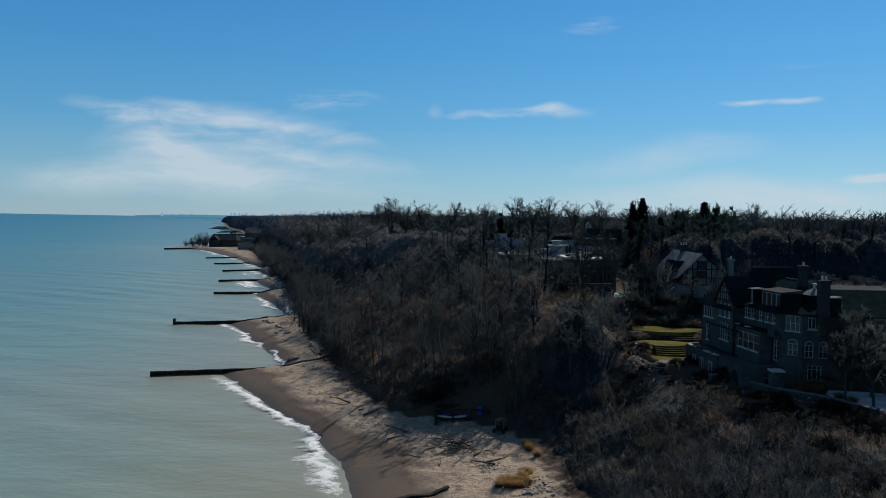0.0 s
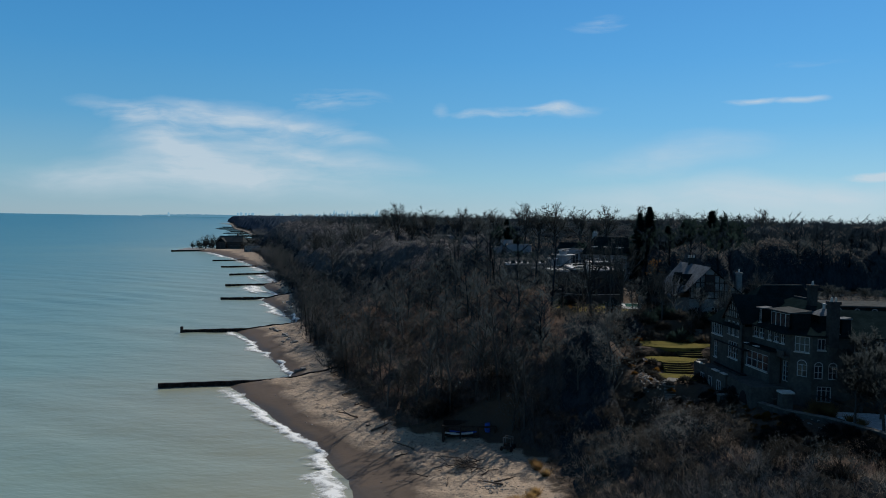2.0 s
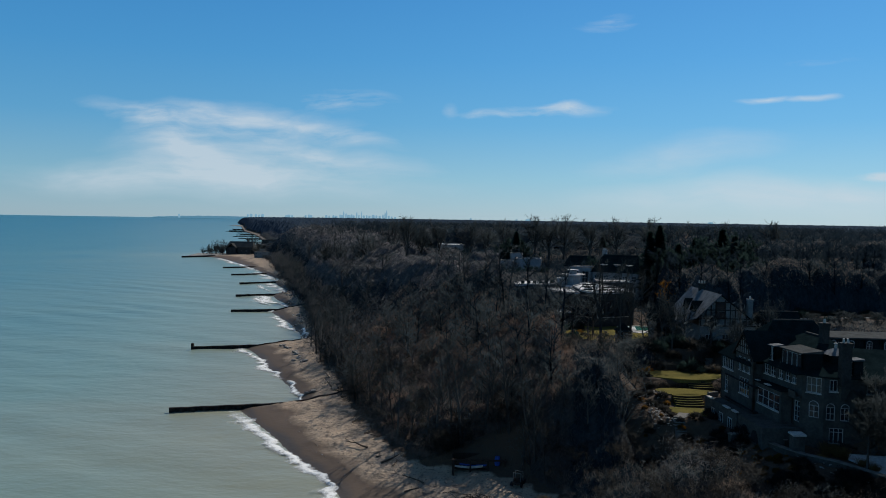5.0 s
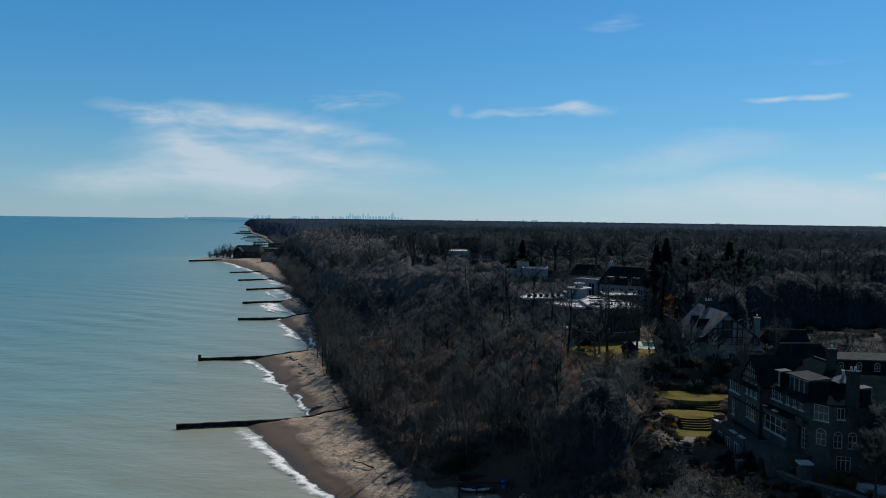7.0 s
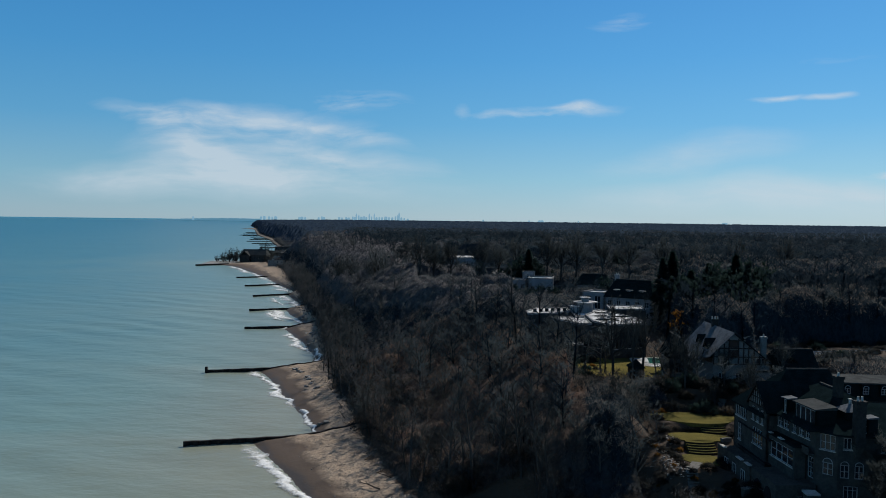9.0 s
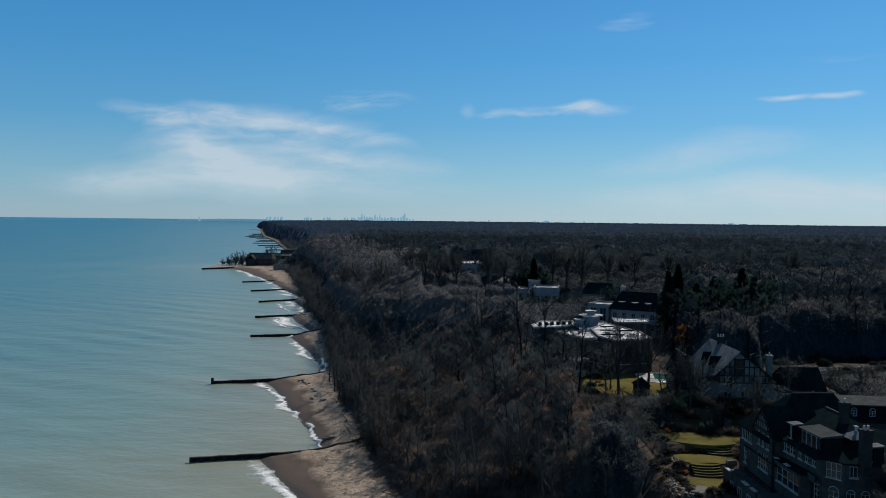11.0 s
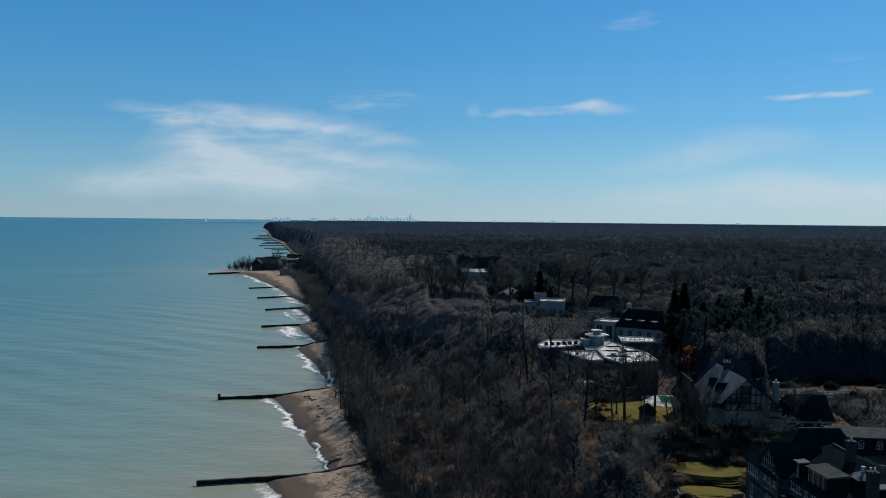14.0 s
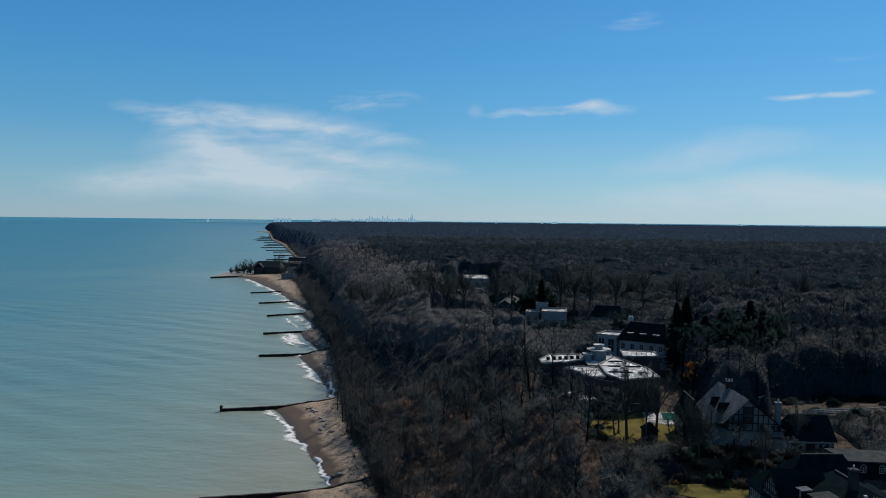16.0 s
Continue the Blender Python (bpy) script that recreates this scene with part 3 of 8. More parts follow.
def build_ground():
    ys = [-600, -400, -250, -150, -90, -50, -20, 0, 15, 30] + steps(40, 80, 1.6, 1.0)[:-1] + steps(80.5, 134, 0.6, 1.0) + steps(135.5, 260, 1.6, 1.0) + steps(263, 4950, 3.2, 1.022)
    ds = [-260, -140, -80, -60, -50] + steps(-44, -26, 1.6, 1.0)[:-1] + steps(-25.5, 5, 0.7, 1.0) + steps(6, 60, 1.6, 1.0)[:-1] + steps(61, 5200, 2.4, 1.06)
    ys, ds = np.array(ys, float), np.array(ds, float)
    Y, D = np.meshgrid(ys, ds, indexing="ij")
    X = toe_x(Y) + D
    Z = land(X, Y)
    ny, nd = len(ys), len(ds)
    idx = np.arange(ny * nd).reshape(ny, nd)
    faces = np.stack([idx[:-1, :-1], idx[:-1, 1:], idx[1:, 1:], idx[1:, :-1]], -1).reshape(-1, 4)
    ob = mesh("ground", np.stack([X, Y, Z], -1).reshape(-1, 3).tolist(), faces.tolist(), M["ground"], smooth=True)
    a = ob.data.attributes.new("wood", "FLOAT", "POINT")
    a.data.foreach_set("value", np.clip(0.5 + (D - 0.5) / 5.0, 0, 1).ravel().astype(np.float32))
    return tagged(ob, "sandy beach and leaf-littered wooded bluff", "ground", kind="structure")


def build_water():
    ys = [-700, -400, -200, -100, -40] + steps(0, 500, 2.2, 1.0) + steps(504, 4900, 4.5, 1.05)
    ds = sorted([-d for d in steps(0, 300, 2.2, 1.0) + steps(304, 5200, 5, 1.06)])
    ys, ds = np.array(ys, float), np.array([*ds, 4.0, 8.0, 14.0, 30.0, 60.0])
    Y, D = np.meshgrid(ys, ds, indexing="ij")
    X = np.interp(Y, TOE_Y, TOE_X) - 18 + D
    R = np.hypot(X, Y)
    near = np.clip((900 - R) / 500, 0, 1)
    q = X * math.sin(radians(26)) + Y * math.cos(radians(26))
    swell = 0.26 * np.sin(q / 2.9 + 1.6 * bumps(X, Y, 27, 2.0)) * (0.45 + 0.55 * bumps(X, Y, 37, 5.0)) + 0.07 * bumps(X, Y, 3.4, 1.0)
    shore = shore_x(Y)
    swell = swell * np.clip((shore - X + 2) / 12, 0, 1)
    Z = swell * near + 20.0 * np.clip((R - 2400) / 2600, 0, 1) ** 2
    ny, nd = len(ys), len(ds)
    idx = np.arange(ny * nd).reshape(ny, nd)
    faces = np.stack([idx[:-1, :-1], idx[:-1, 1:], idx[1:, 1:], idx[1:, :-1]], -1).reshape(-1, 4)
    ob = mesh("lake", np.stack([X, Y, Z], -1).reshape(-1, 3).tolist(), faces.tolist(), M["water"], smooth=True)
    a = ob.data.attributes.new("offshore", "FLOAT", "POINT")
    off = np.log1p(np.maximum(shore - X, 0) / 25.0 + np.maximum(Y - 80, 0) / 260.0) / 4.2
    a.data.foreach_set("value", off.ravel().astype(np.float32))
    return tagged(ob, "grey-green lake with low waves, sandy inshore", "lake", kind="structure")


build_ground()
build_water()


# ---- breaking waves ----
def foam_strip(y0, y1, width, push, seed):
    """A ribbon of broken water along the waterline; body: how solid it is across."""
    rng_ = np.random.default_rng(seed)
    n = max(8, int((y1 - y0) / 0.5))
    ys = np.linspace(y0, y1, n)
    k = 11

    def wander(span):
        return np.convolve(rng_.normal(0, 1, n + 2 * span), np.ones(span) / math.sqrt(span), "same")[span:span + n]

    V, B, F = [], [], []
    wob = 0.3 * wander(5) + 0.75 * wander(31)
    wid = width * np.clip(0.9 + 0.3 * wander(13) + 0.3 * wander(41), 0.35, 1.8)
    for i, y in enumerate(ys):
        end = min(1.0, min(i, n - 1 - i) / (n * 0.15))
        inner = float(shore_x(y)) + 0.9 + push + wob[i]
        for j in range(k):
            f = j / (k - 1)
            x = inner - f * wid[i]
            z = max(float(land(x, y)), 0.0) + 0.07 + 0.22 * math.exp(-((f - 0.35) / 0.2) ** 2) * end
            V.append((x, y, z))
            solidity = 0.62 - 0.9 * abs(f - 0.28) ** 1.2 if f > 0.28 else 0.62 - 0.9 * (0.28 - f)
            B.append(solidity * (0.55 + 0.45 * end) - (0.35 if j in (0, k - 1) else 0))
        if i:
            for j in range(k - 1):
                a = (i - 1) * k + j
                F.append((a, a + 1, a + k + 1, a + k))
    ob = mesh("breaking_wave", V, F, M["foam"], smooth=True)
    a = ob.data.attributes.new("body", "FLOAT", "POINT")
    a.data.foreach_set("value", np.array(B, dtype=np.float32))
    return tagged(ob, "white broken foam of a small wave running up the sand", "wave", kind="stuff")


for i, (y0, y1, w, p) in enumerate(((84, 157, 6.0, -1.0), (164, 186, 2.0, 0.2), (186, 231, 5.0, -1.0), (243, 268, 2.5, 0.5), (262, 309, 5.5, -1.2), (318, 326, 4.0, 0), (329, 384, 11.0, -2.0), (340, 375, 5.0, -9.0), (395, 456, 11.0, -2), (400, 440, 5.0, -11.0), (468, 540, 10.0, -1.5), (540, 720, 8.0, -1.0), (1130, 1180, 8, 0))):
    foam_strip(y0, y1, w, p, 11 + i)


# ---- groynes: steel sheet piling ----
def groyne(a, b, name="groyne", top=0.85, post=False, label=""):
    """A folded wall of sheet piles with a capping beam, from its lake end a to its landward end b."""
    a, b = Vector((*a, 0)), Vector((*b, 0))
    n = int((b - a).length / 0.55)
    along = (b - a) / n
    side = Vector((-along.y, along.x, 0)).normalized()
    root = tagged(new(name), label or "dark rusted sheet-pile groyne running into the lake", "groyne", "groynes along the beach")
    root.location = a
    V, F = [], []
    for i in range(n + 1):
        p = along * i + side * (0.24 if (i // 2) % 2 else -0.24)
        g = a + along * i
        h = max(top, float(land(g.x, g.y)) + 0.12) + 0.03 * math.sin(i * 2.3)
        lo = min(float(land(g.x, g.y)), 0) - 1.0
        for s in (-0.06, 0.06):
            q = p + side * s
            V += [(q.x, q.y, lo), (q.x, q.y, h)]
        if i:
            o = 4 * i
            F += [(o - 4, o, o + 1, o - 3), (o + 2, o - 2, o - 1, o + 3), (o - 3, o + 1, o + 3, o - 1)]
    F += [(0, 1, 3, 2), (4 * n + 2, 4 * n + 3, 4 * n + 1, 4 * n)]
    mesh("sheet_piling", V, F, M["steel"], root)
    V, F = [], []
    for i in range(0, n + 1, 2):
        p = along * i
        h = max(top, float(land(a.x + p.x, a.y + p.y)) + 0.12) + 0.04 * math.sin(i * 0.7)
        for s, t in ((-0.3, 0), (0.3, 0), (0.3, 0.16), (-0.3, 0.16)):
            q = p + side * s
            V.append((q.x, q.y, h - 0.02 + t))
        if i:
            o = len(V) - 8
            F += [(o + j, o + (j + 1) % 4, o + 4 + (j + 1) % 4, o + 4 + j) for j in range(4)]
    F += [(0, 1, 2, 3), tuple(len(V) - 4 + j for j in (3, 2, 1, 0))]
    mesh("capping_beam", V, F, M["steel"], root)
    if post:
        mesh("end_post", *box_vf(-0.35, 0.35, -0.35, 0.35, -2, top + 1.1), M["steel"], root)
    return root


GROYNES = (((-22, 80), (1.7, 88.9), False), ((-58.3, 154.0), (-22, 164.5), False), ((-79.2, 226.0), (-46, 237.0), True), ((-95.3, 316), (-66, 325), False), ((-111.5, 376.5), (-82, 391), False), ((-129.7, 444.5), (-106, 461), False), ((-153.9, 508), (-134, 522), False), ((-181, 575.5), (-160, 590), False))
for a, b, post in GROYNES:
    groyne(a, b, post=post)
for i in range(15):
    y = 850 + i * 95 + 18 * math.sin(i * 2.1)
    x = float(shore_x(y))
    groyne((x - 34 - 10 * math.sin(i * 1.3), y - 8), (x + 10, y + 12), top=1.2, label="distant groyne on the far beach")

# ---- bare trees and brush ----
def tube(points, radii, sides=3):
    """Triangles of a tapering stem."""
    out = []
    rings = []
    for i, p in enumerate(points):
        d = (points[min(i + 1, len(points) - 1)] - points[max(i - 1, 0)])
        d = d / (np.linalg.norm(d) + 1e-9)
        a = np.cross(d, (0.31, 0.87, 0.38))
        a /= np.linalg.norm(a) + 1e-9
        b = np.cross(d, a)
        ang = np.arange(sides) * 2 * np.pi / sides
        rings.append(p + radii[i] * (np.cos(ang)[:, None] * a + np.sin(ang)[:, None] * b))
    for r0, r1 in zip(rings, rings[1:]):
        for j in range(sides):
            k = (j + 1) % sides
            out += [r0[j], r0[k], r1[k], r0[j], r1[k], r1[j]]
    return out


def sliver(p, d, length, width, rng_):
    side = np.cross(d, rng_.normal(0, 1, 3))
    side /= np.linalg.norm(side) + 1e-9
    return [p - side * width / 2, p + side * width / 2, p + d * length]


def bent(p, d, length, n, rng_, up=0.25, wob=0.18):
    pts = [np.array(p, float)]
    d = np.array(d, float)
    for _ in range(n):
        d = d + rng_.normal(0, wob, 3) + np.array((0, 0, up * 0.3))
        d /= np.linalg.norm(d)
        pts.append(pts[-1] + d * length / n)
    return pts


def grow(seed, height, spread, radius, limbs, subs, twigs, twig_len, twig_w, stems=1, first=0.3):
    """A leafless tree with its foot at the origin: (wood, twigs), as corners of triangles."""
    rng_ = np.random.default_rng(seed)
    wood, fine = [], []
    tips = []
    for s in range(stems):
        lean = rng_.normal(0, 0.05 if stems == 1 else 0.28, 2)
        top = height * (1 if stems == 1 else rng_.uniform(0.7, 1.0))
        trunk = bent((rng_.normal(0, 0.25) * (stems > 1), rng_.normal(0, 0.25) * (stems > 1), -0.8), (lean[0], lean[1], 1), top * 0.82 + 0.8, 6, rng_, 0.3, 0.07)
        wood += tube(trunk, np.linspace(radius, radius * 0.22, 7), 5 if stems == 1 else 3)
        for i in range(max(2, limbs // stems)):
            f = first + (0.98 - first) * (i + rng_.uniform(0, 0.8)) / max(2, limbs // stems)
            k = min(5, int(f * 6))
            p = trunk[k] + (trunk[k + 1] - trunk[k]) * (f * 6 - k)
            az = i * 2.4 + rng_.uniform(-0.6, 0.6)
            rise = 0.35 + 0.9 * f + rng_.uniform(-0.15, 0.3)
            d = np.array((math.cos(az), math.sin(az), rise))
            d /= np.linalg.norm(d)
            reach = spread * (1.15 - 0.65 * f) * rng_.uniform(0.75, 1.2)
            limb = bent(p, d, reach, 4, rng_, 0.35, 0.16)
            r0 = radius * (0.5 - 0.3 * f)
            wood += tube(limb, np.linspace(r0, r0 * 0.25, 5))
            tips.append(limb)
            for _ in range(subs):
                k = rng_.integers(1, 4)
                q = limb[k] + (limb[k + 1] - limb[k]) * rng_.uniform()
                e = (limb[k + 1] - limb[k]) / np.linalg.norm(limb[k + 1] - limb[k]) + rng_.normal(0, 0.6, 3)
                e[2] = abs(e[2]) * 0.7 + 0.15
                e /= np.linalg.norm(e)
                sub = bent(q, e, reach * rng_.uniform(0.35, 0.6), 2, rng_, 0.4, 0.15)
                fine += tube(sub, np.linspace(r0 * 0.35, r0 * 0.1, 3))
                tips.append(sub)
    for _ in range(twigs):
        line = tips[rng_.integers(len(tips))]
        k = rng_.integers(0, len(line) - 1)
        p = line[k] + (line[k + 1] - line[k]) * rng_.uniform()
        e = (line[k + 1] - line[k]) / (np.linalg.norm(line[k + 1] - line[k]) + 1e-9) + rng_.normal(0, 0.75, 3)
        e[2] += 0.35
        e /= np.linalg.norm(e)
        fine += sliver(p, e, twig_len * rng_.uniform(0.5, 1.4), twig_w * rng_.uniform(0.6, 1.4), rng_)
    return np.array(wood), np.array(fine)


def broad(seed, height, half, radius, twigs, low=0.3, twig_len=0.8, twig_w=0.03):
    """A broad old tree: a short trunk that forks again and again into a wide domed crown."""
    rng_ = np.random.default_rng(seed)
    fork = height * low
    trunk = bent((0, 0, -0.8), (rng_.normal(0, 0.04), rng_.normal(0, 0.04), 1), fork + 0.8, 3, rng_, 0.2, 0.05)
    wood = tube(trunk, np.linspace(radius, radius * 0.75, 4), 6)
    fine, ends = [], []
    top = trunk[-1]
    n = 9
    for i in range(n):
        az = i * 2.4 + rng_.uniform(-0.4, 0.4)
        el = (0.35 + 1.1 * (i + 0.5) / n) * rng_.uniform(0.85, 1.1)
        goal = np.array((half * math.cos(el) * math.cos(az), half * math.cos(el) * math.sin(az), (height - fork) * math.sin(min(el, 1.5)))) * rng_.uniform(0.55, 0.72)
        p = top - np.array((0, 0, fork * 0.25 * rng_.uniform()))
        limb = bent(p, goal / np.linalg.norm(goal), np.linalg.norm(goal), 4, rng_, 0.05, 0.13)
        wood += tube(limb, np.linspace(radius * 0.45, radius * 0.2, 5), 4)
        for j in range(7):
            k = 1 + j % 3
            q = limb[k] + (limb[k + 1] - limb[k]) * rng_.uniform()
            e = (limb[k + 1] - limb[k]) / np.linalg.norm(limb[k + 1] - limb[k]) + rng_.normal(0, 0.55, 3)
            e /= np.linalg.norm(e)
            sub = bent(q, e, half * rng_.uniform(0.28, 0.5), 3, rng_, 0.12, 0.2)
            wood += tube(sub, np.linspace(radius * 0.16, radius * 0.05, 4))
            for _ in range(4):
                k2 = rng_.integers(1, 3)
                e2 = (sub[k2 + 1] - sub[k2]) / np.linalg.norm(sub[k2 + 1] - sub[k2]) + rng_.normal(0, 0.6, 3)
                e2 /= np.linalg.norm(e2)
                spray = bent(sub[k2], e2, half * rng_.uniform(0.15, 0.28), 2, rng_, 0.1, 0.2)
                fine += tube(spray, np.linspace(radius * 0.05, radius * 0.02, 3))
                ends.append(spray)
    for _ in range(twigs):
        line = ends[rng_.integers(len(ends))]
        k = rng_.integers(0, 2)
        p = line[k] + (line[k + 1] - line[k]) * rng_.uniform()
        e = (line[2] - line[0]) / np.linalg.norm(line[2] - line[0]) + rng_.normal(0, 0.7, 3)
        e /= np.linalg.norm(e)
        fine += sliver(p, e, twig_len * rng_.uniform(0.5, 1.4), twig_w, rng_)
    return np.array(wood), np.array(fine)


def spruce(seed, height, radius, count, size):
    """A conifer: stem, and whorls of drooping boughs of needle sprays."""
    rng_ = np.random.default_rng(seed)
    wood = tube([np.array((0, 0, -0.8)), np.array((0, 0, height * 0.5)), np.array((0, 0, height))], (height * 0.018, height * 0.01, 0.02), 5)
    fine = []
    for i in range(count):
        f = 0.08 + 0.92 * (i / count) ** 0.9
        az = rng_.uniform(0, 2 * math.pi)
        reach = radius * (1.02 - f) ** 0.7 * min(1.0, 0.5 + 2.2 * f) * rng_.uniform(0.3, 1.15) * (0.8 + 0.28 * math.sin(2 * az + seed + 7 * f) + 0.16 * math.sin(31 * f))
        out = np.array((math.cos(az), math.sin(az), -0.25))
        base = np.array((0, 0, height * f))
        for _ in range(3):
            p = base + out * reach * rng_.uniform(0.15, 0.85)
            d = out + rng_.normal(0, 0.35, 3)
            d /= np.linalg.norm(d)
            fine += sliver(p, d, size * rng_.uniform(0.7, 1.4) * (0.4 + 0.8 * (1 - f)), size * 0.5, rng_)
    return np.array(wood), np.array(fine)


def tree_thing(name, wood, fine, bark, leaf, label, category, group=""):
    root = tagged(new(name), label, category, group)
    t = new("trunk", tris("trunk", wood, bark))
    c = new("crown", tris("crown", fine, leaf, swell=swelling(fine)))
    t.parent = c.parent = root
    return root


def at(x, y, s=1.0, turn=0.0, sz=None, sink=0.0):
    return pose(x, y, float(land(x, y)) - sink, 0, 0, turn) @ Matrix.Diagonal((s, s, sz or s, 1))


# places that stay free of trees: x from, to, y from, to
CLEAR = ((-23, -10, 340, 367), (-11, 1, 402, 414), (-12, -5, 382, 391), (-11, -1, 286, 295), (4, 11, 203, 212), (70, 86, 472, 490), (4, 15, 322, 358), (-236, -204, 742, 768), (-226, -190, 818, 862), (-192, -170, 678, 696), (-2.5, 9.5, 107, 116.9), (36.5, 62, 81, 114), (27, 31, 105, 121), (43, 52, 113, 130), (36, 52, 128, 137), (52, 70, 114, 130), (29.5, 44, 108.5, 129.5), (37.5, 64, 136, 158), (21, 46, 146, 171), (12, 46, 161, 206), (28, 58, 203, 226), (-15, 2, 424, 462), (11, 31, 272, 296), (63, 92, 160.8, 166.5), (3, 14, 318, 331), (38, 52, 284, 296), (77, 91, 372, 384), (130, 146, 319, 331), (73, 78, 408, 414), (113, 129, 260, 272), (180, 195, 370, 382), (-63, -53, 500, 510), (-42, -32, 419, 429), (-34, -18, 494, 506))


def roof_over(x, y):
    """How high growth may reach here: it stays low under the houses' windows and round the gardens, and level over the plateau."""
    top = 42.0 if y > 230 else 39.0
    r = x / max(y, 1)
    if 0.42 < r < 0.66 and y < 92:
        top = 32.2 - 0.224 * y
    elif 0.30 < r < 0.66 and y < 116:
        top = 33.3 - 0.205 * y
    elif 0.22 < r <= 0.30 and y < 118:
        top = 34.0 - 0.205 * y
    elif 0.13 < r < 0.29 and 60 < y < 160:
        top = 36.5 - 0.112 * y
    elif 0.36 < r < 0.8 and y < 142:
        top = 22.5
    elif 0.36 < r < 0.8 and 142 <= y < 178:
        top = 20.2 + 0.23 * max(0.0, 162 - y)
    elif 0.05 < r < 0.26 and 198 <= y < 300:
        top = 27.0
    elif 0.05 < r < 0.26 and 300 <= y < 360:
        top = 27.0 + (y - 300) * 0.22
    elif -0.06 < r < 0.1 and 320 <= y < 440:
        top = 23.5 + 34.0 * (1 - y / 442)
    elif -0.075 < r < 0.06 and 240 <= y < 320:
        top = 23.0 + 34.0 * (1 - y / 350)
    return top


def bank(x, y):
    """Growth behind the wide beach is low at the bank's foot and rises up the slope."""
    d = x - float(toe_x(y))
    return 99.0 if not 80 < y < 150 else 1.2 + 0.45 * d if y < 106 else 2.2 + 0.7 * d


def free(x, y, pad=0.0):
    return not any(x0 - pad < x < x1 + pad and y0 - pad < y < y1 + pad for x0, x1, y0, y1 in CLEAR)


def scatter(rng_, n, y0, y1, d0, d1, gap, inside=None):
    """Places in a belt along the bluff, none nearer than gap to another."""
    cells, out, tries = {}, [], 0
    while len(out) < n and tries < n * 12:
        tries += 1
        y = rng_.uniform(y0, y1)
        x = float(toe_x(y)) + rng_.uniform(d0, d1)
        if not free(x, y, 0.8) or (inside and not inside(x, y)):
            continue
        k = (int(x // gap), int(y // gap))
        if any((x - a) ** 2 + (y - b) ** 2 < gap * gap for i in (-1, 0, 1) for j in (-1, 0, 1) for a, b in cells.get((k[0] + i, k[1] + j), ())):
            continue
        cells.setdefault(k, []).append((x, y))
        out.append((x, y))
    return out


def in_view(x, y, slack=0.06):
    return y > 8 and -0.70 - slack < x / y < 0.60 + slack


TALL = [tree_thing("bare_tree", *grow(100 + i, 17.0, 5.4, 0.26, 13, 5, 1250, 0.9, 0.04), M["bark"], M["twig"], "tall leafless tree with grey-brown twigs on the bluff", "tree", "bare trees") for i in range(5)]
BRUSH = [tree_thing("bare_shrub", *grow(200 + i, 6.0, 2.7, 0.045, 12, 4, 950, 0.55, 0.036, 4, 0.15), M["bark"], M["brush"], "dense leafless brown shrub on the bluff slope", "shrub", "bare shrubs") for i in range(4)]
OAKS = [tree_thing("spreading_tree", *broad(180 + i, 15.0, 7.2, 0.36, 2600), M["bark"], M["dark_twig"], "broad old leafless tree with a wide domed crown", "tree", "spreading bare trees") for i in range(3)]
VEIL = [tree_thing("bare_tree", *grow(160 + i, 12.0, 5.0, 0.24, 16, 6, 2800, 0.8, 0.08), M["bark"], M["dark_twig"], "dark wide-spreading leafless tree beside the mansion", "tree", "dark bare trees") for i in range(2)]
FAR_OAKS = [tree_thing("spreading_tree", *broad(190 + i, 22.0, 7.4, 0.36, 3400, 0.42, 0.9, 0.07), M["bark"], M["dark_twig"], "tall leafless tree with a wide domed crown above the woods", "tree", "tall domed trees") for i in range(3)]
SPIT_TREES = [tree_thing("low_tree", *broad(196 + i, 11.0, 6.0, 0.3, 1500, 0.12, 1.0, 0.08), M["bark"], M["dark_twig"], "low wide leafless tree on the point", "tree", "trees on the point") for i in range(2)]
SNAGS = [tree_thing("thin_tree", *grow(320 + i, 15.0, 4.6, 0.24, 11, 4, 200, 0.9, 0.035, 1, 0.3), M["bark"], M["dark_twig"], "slim dark leafless tree at the edge of the sand", "tree", "slim bare trees") for i in range(2)]
PALE = [tree_thing("pale_tree", *grow(300 + i, 9.0, 4.6, 0.15, 15, 9, 330, 0.8, 0.035, 3, 0.2), M["bark"], M["pale_twig"], "small pale-barked leafless tree below the house", "tree", "pale trees") for i in range(2)]
FIRS = [tree_thing("spruce", *spruce(400 + i, 19.0, 3.9, 900, 1.25), M["bark"], M["needles"], "tall dark spruce among bare trees", "tree", "spruces") for i in range(2)]
CEDARS = [tree_thing("evergreen_tree", *broad(420 + i, 14.0, 5.2, 0.3, 6500, 0.16, 0.62, 0.2), M["bark"], M["needles"], "broad dark evergreen tree with an uneven crown", "tree", "broad evergreens") for i in range(3)]
USED = set()


def plant(proto, x, y, s, turn, sz=None, sink=0.15):
    m = at(x, y, s, turn, sz, sink)
    if proto.name not in USED:
        USED.add(proto.name)
        proto.matrix_basis = m
        return proto
    return copy_thing(proto, m)


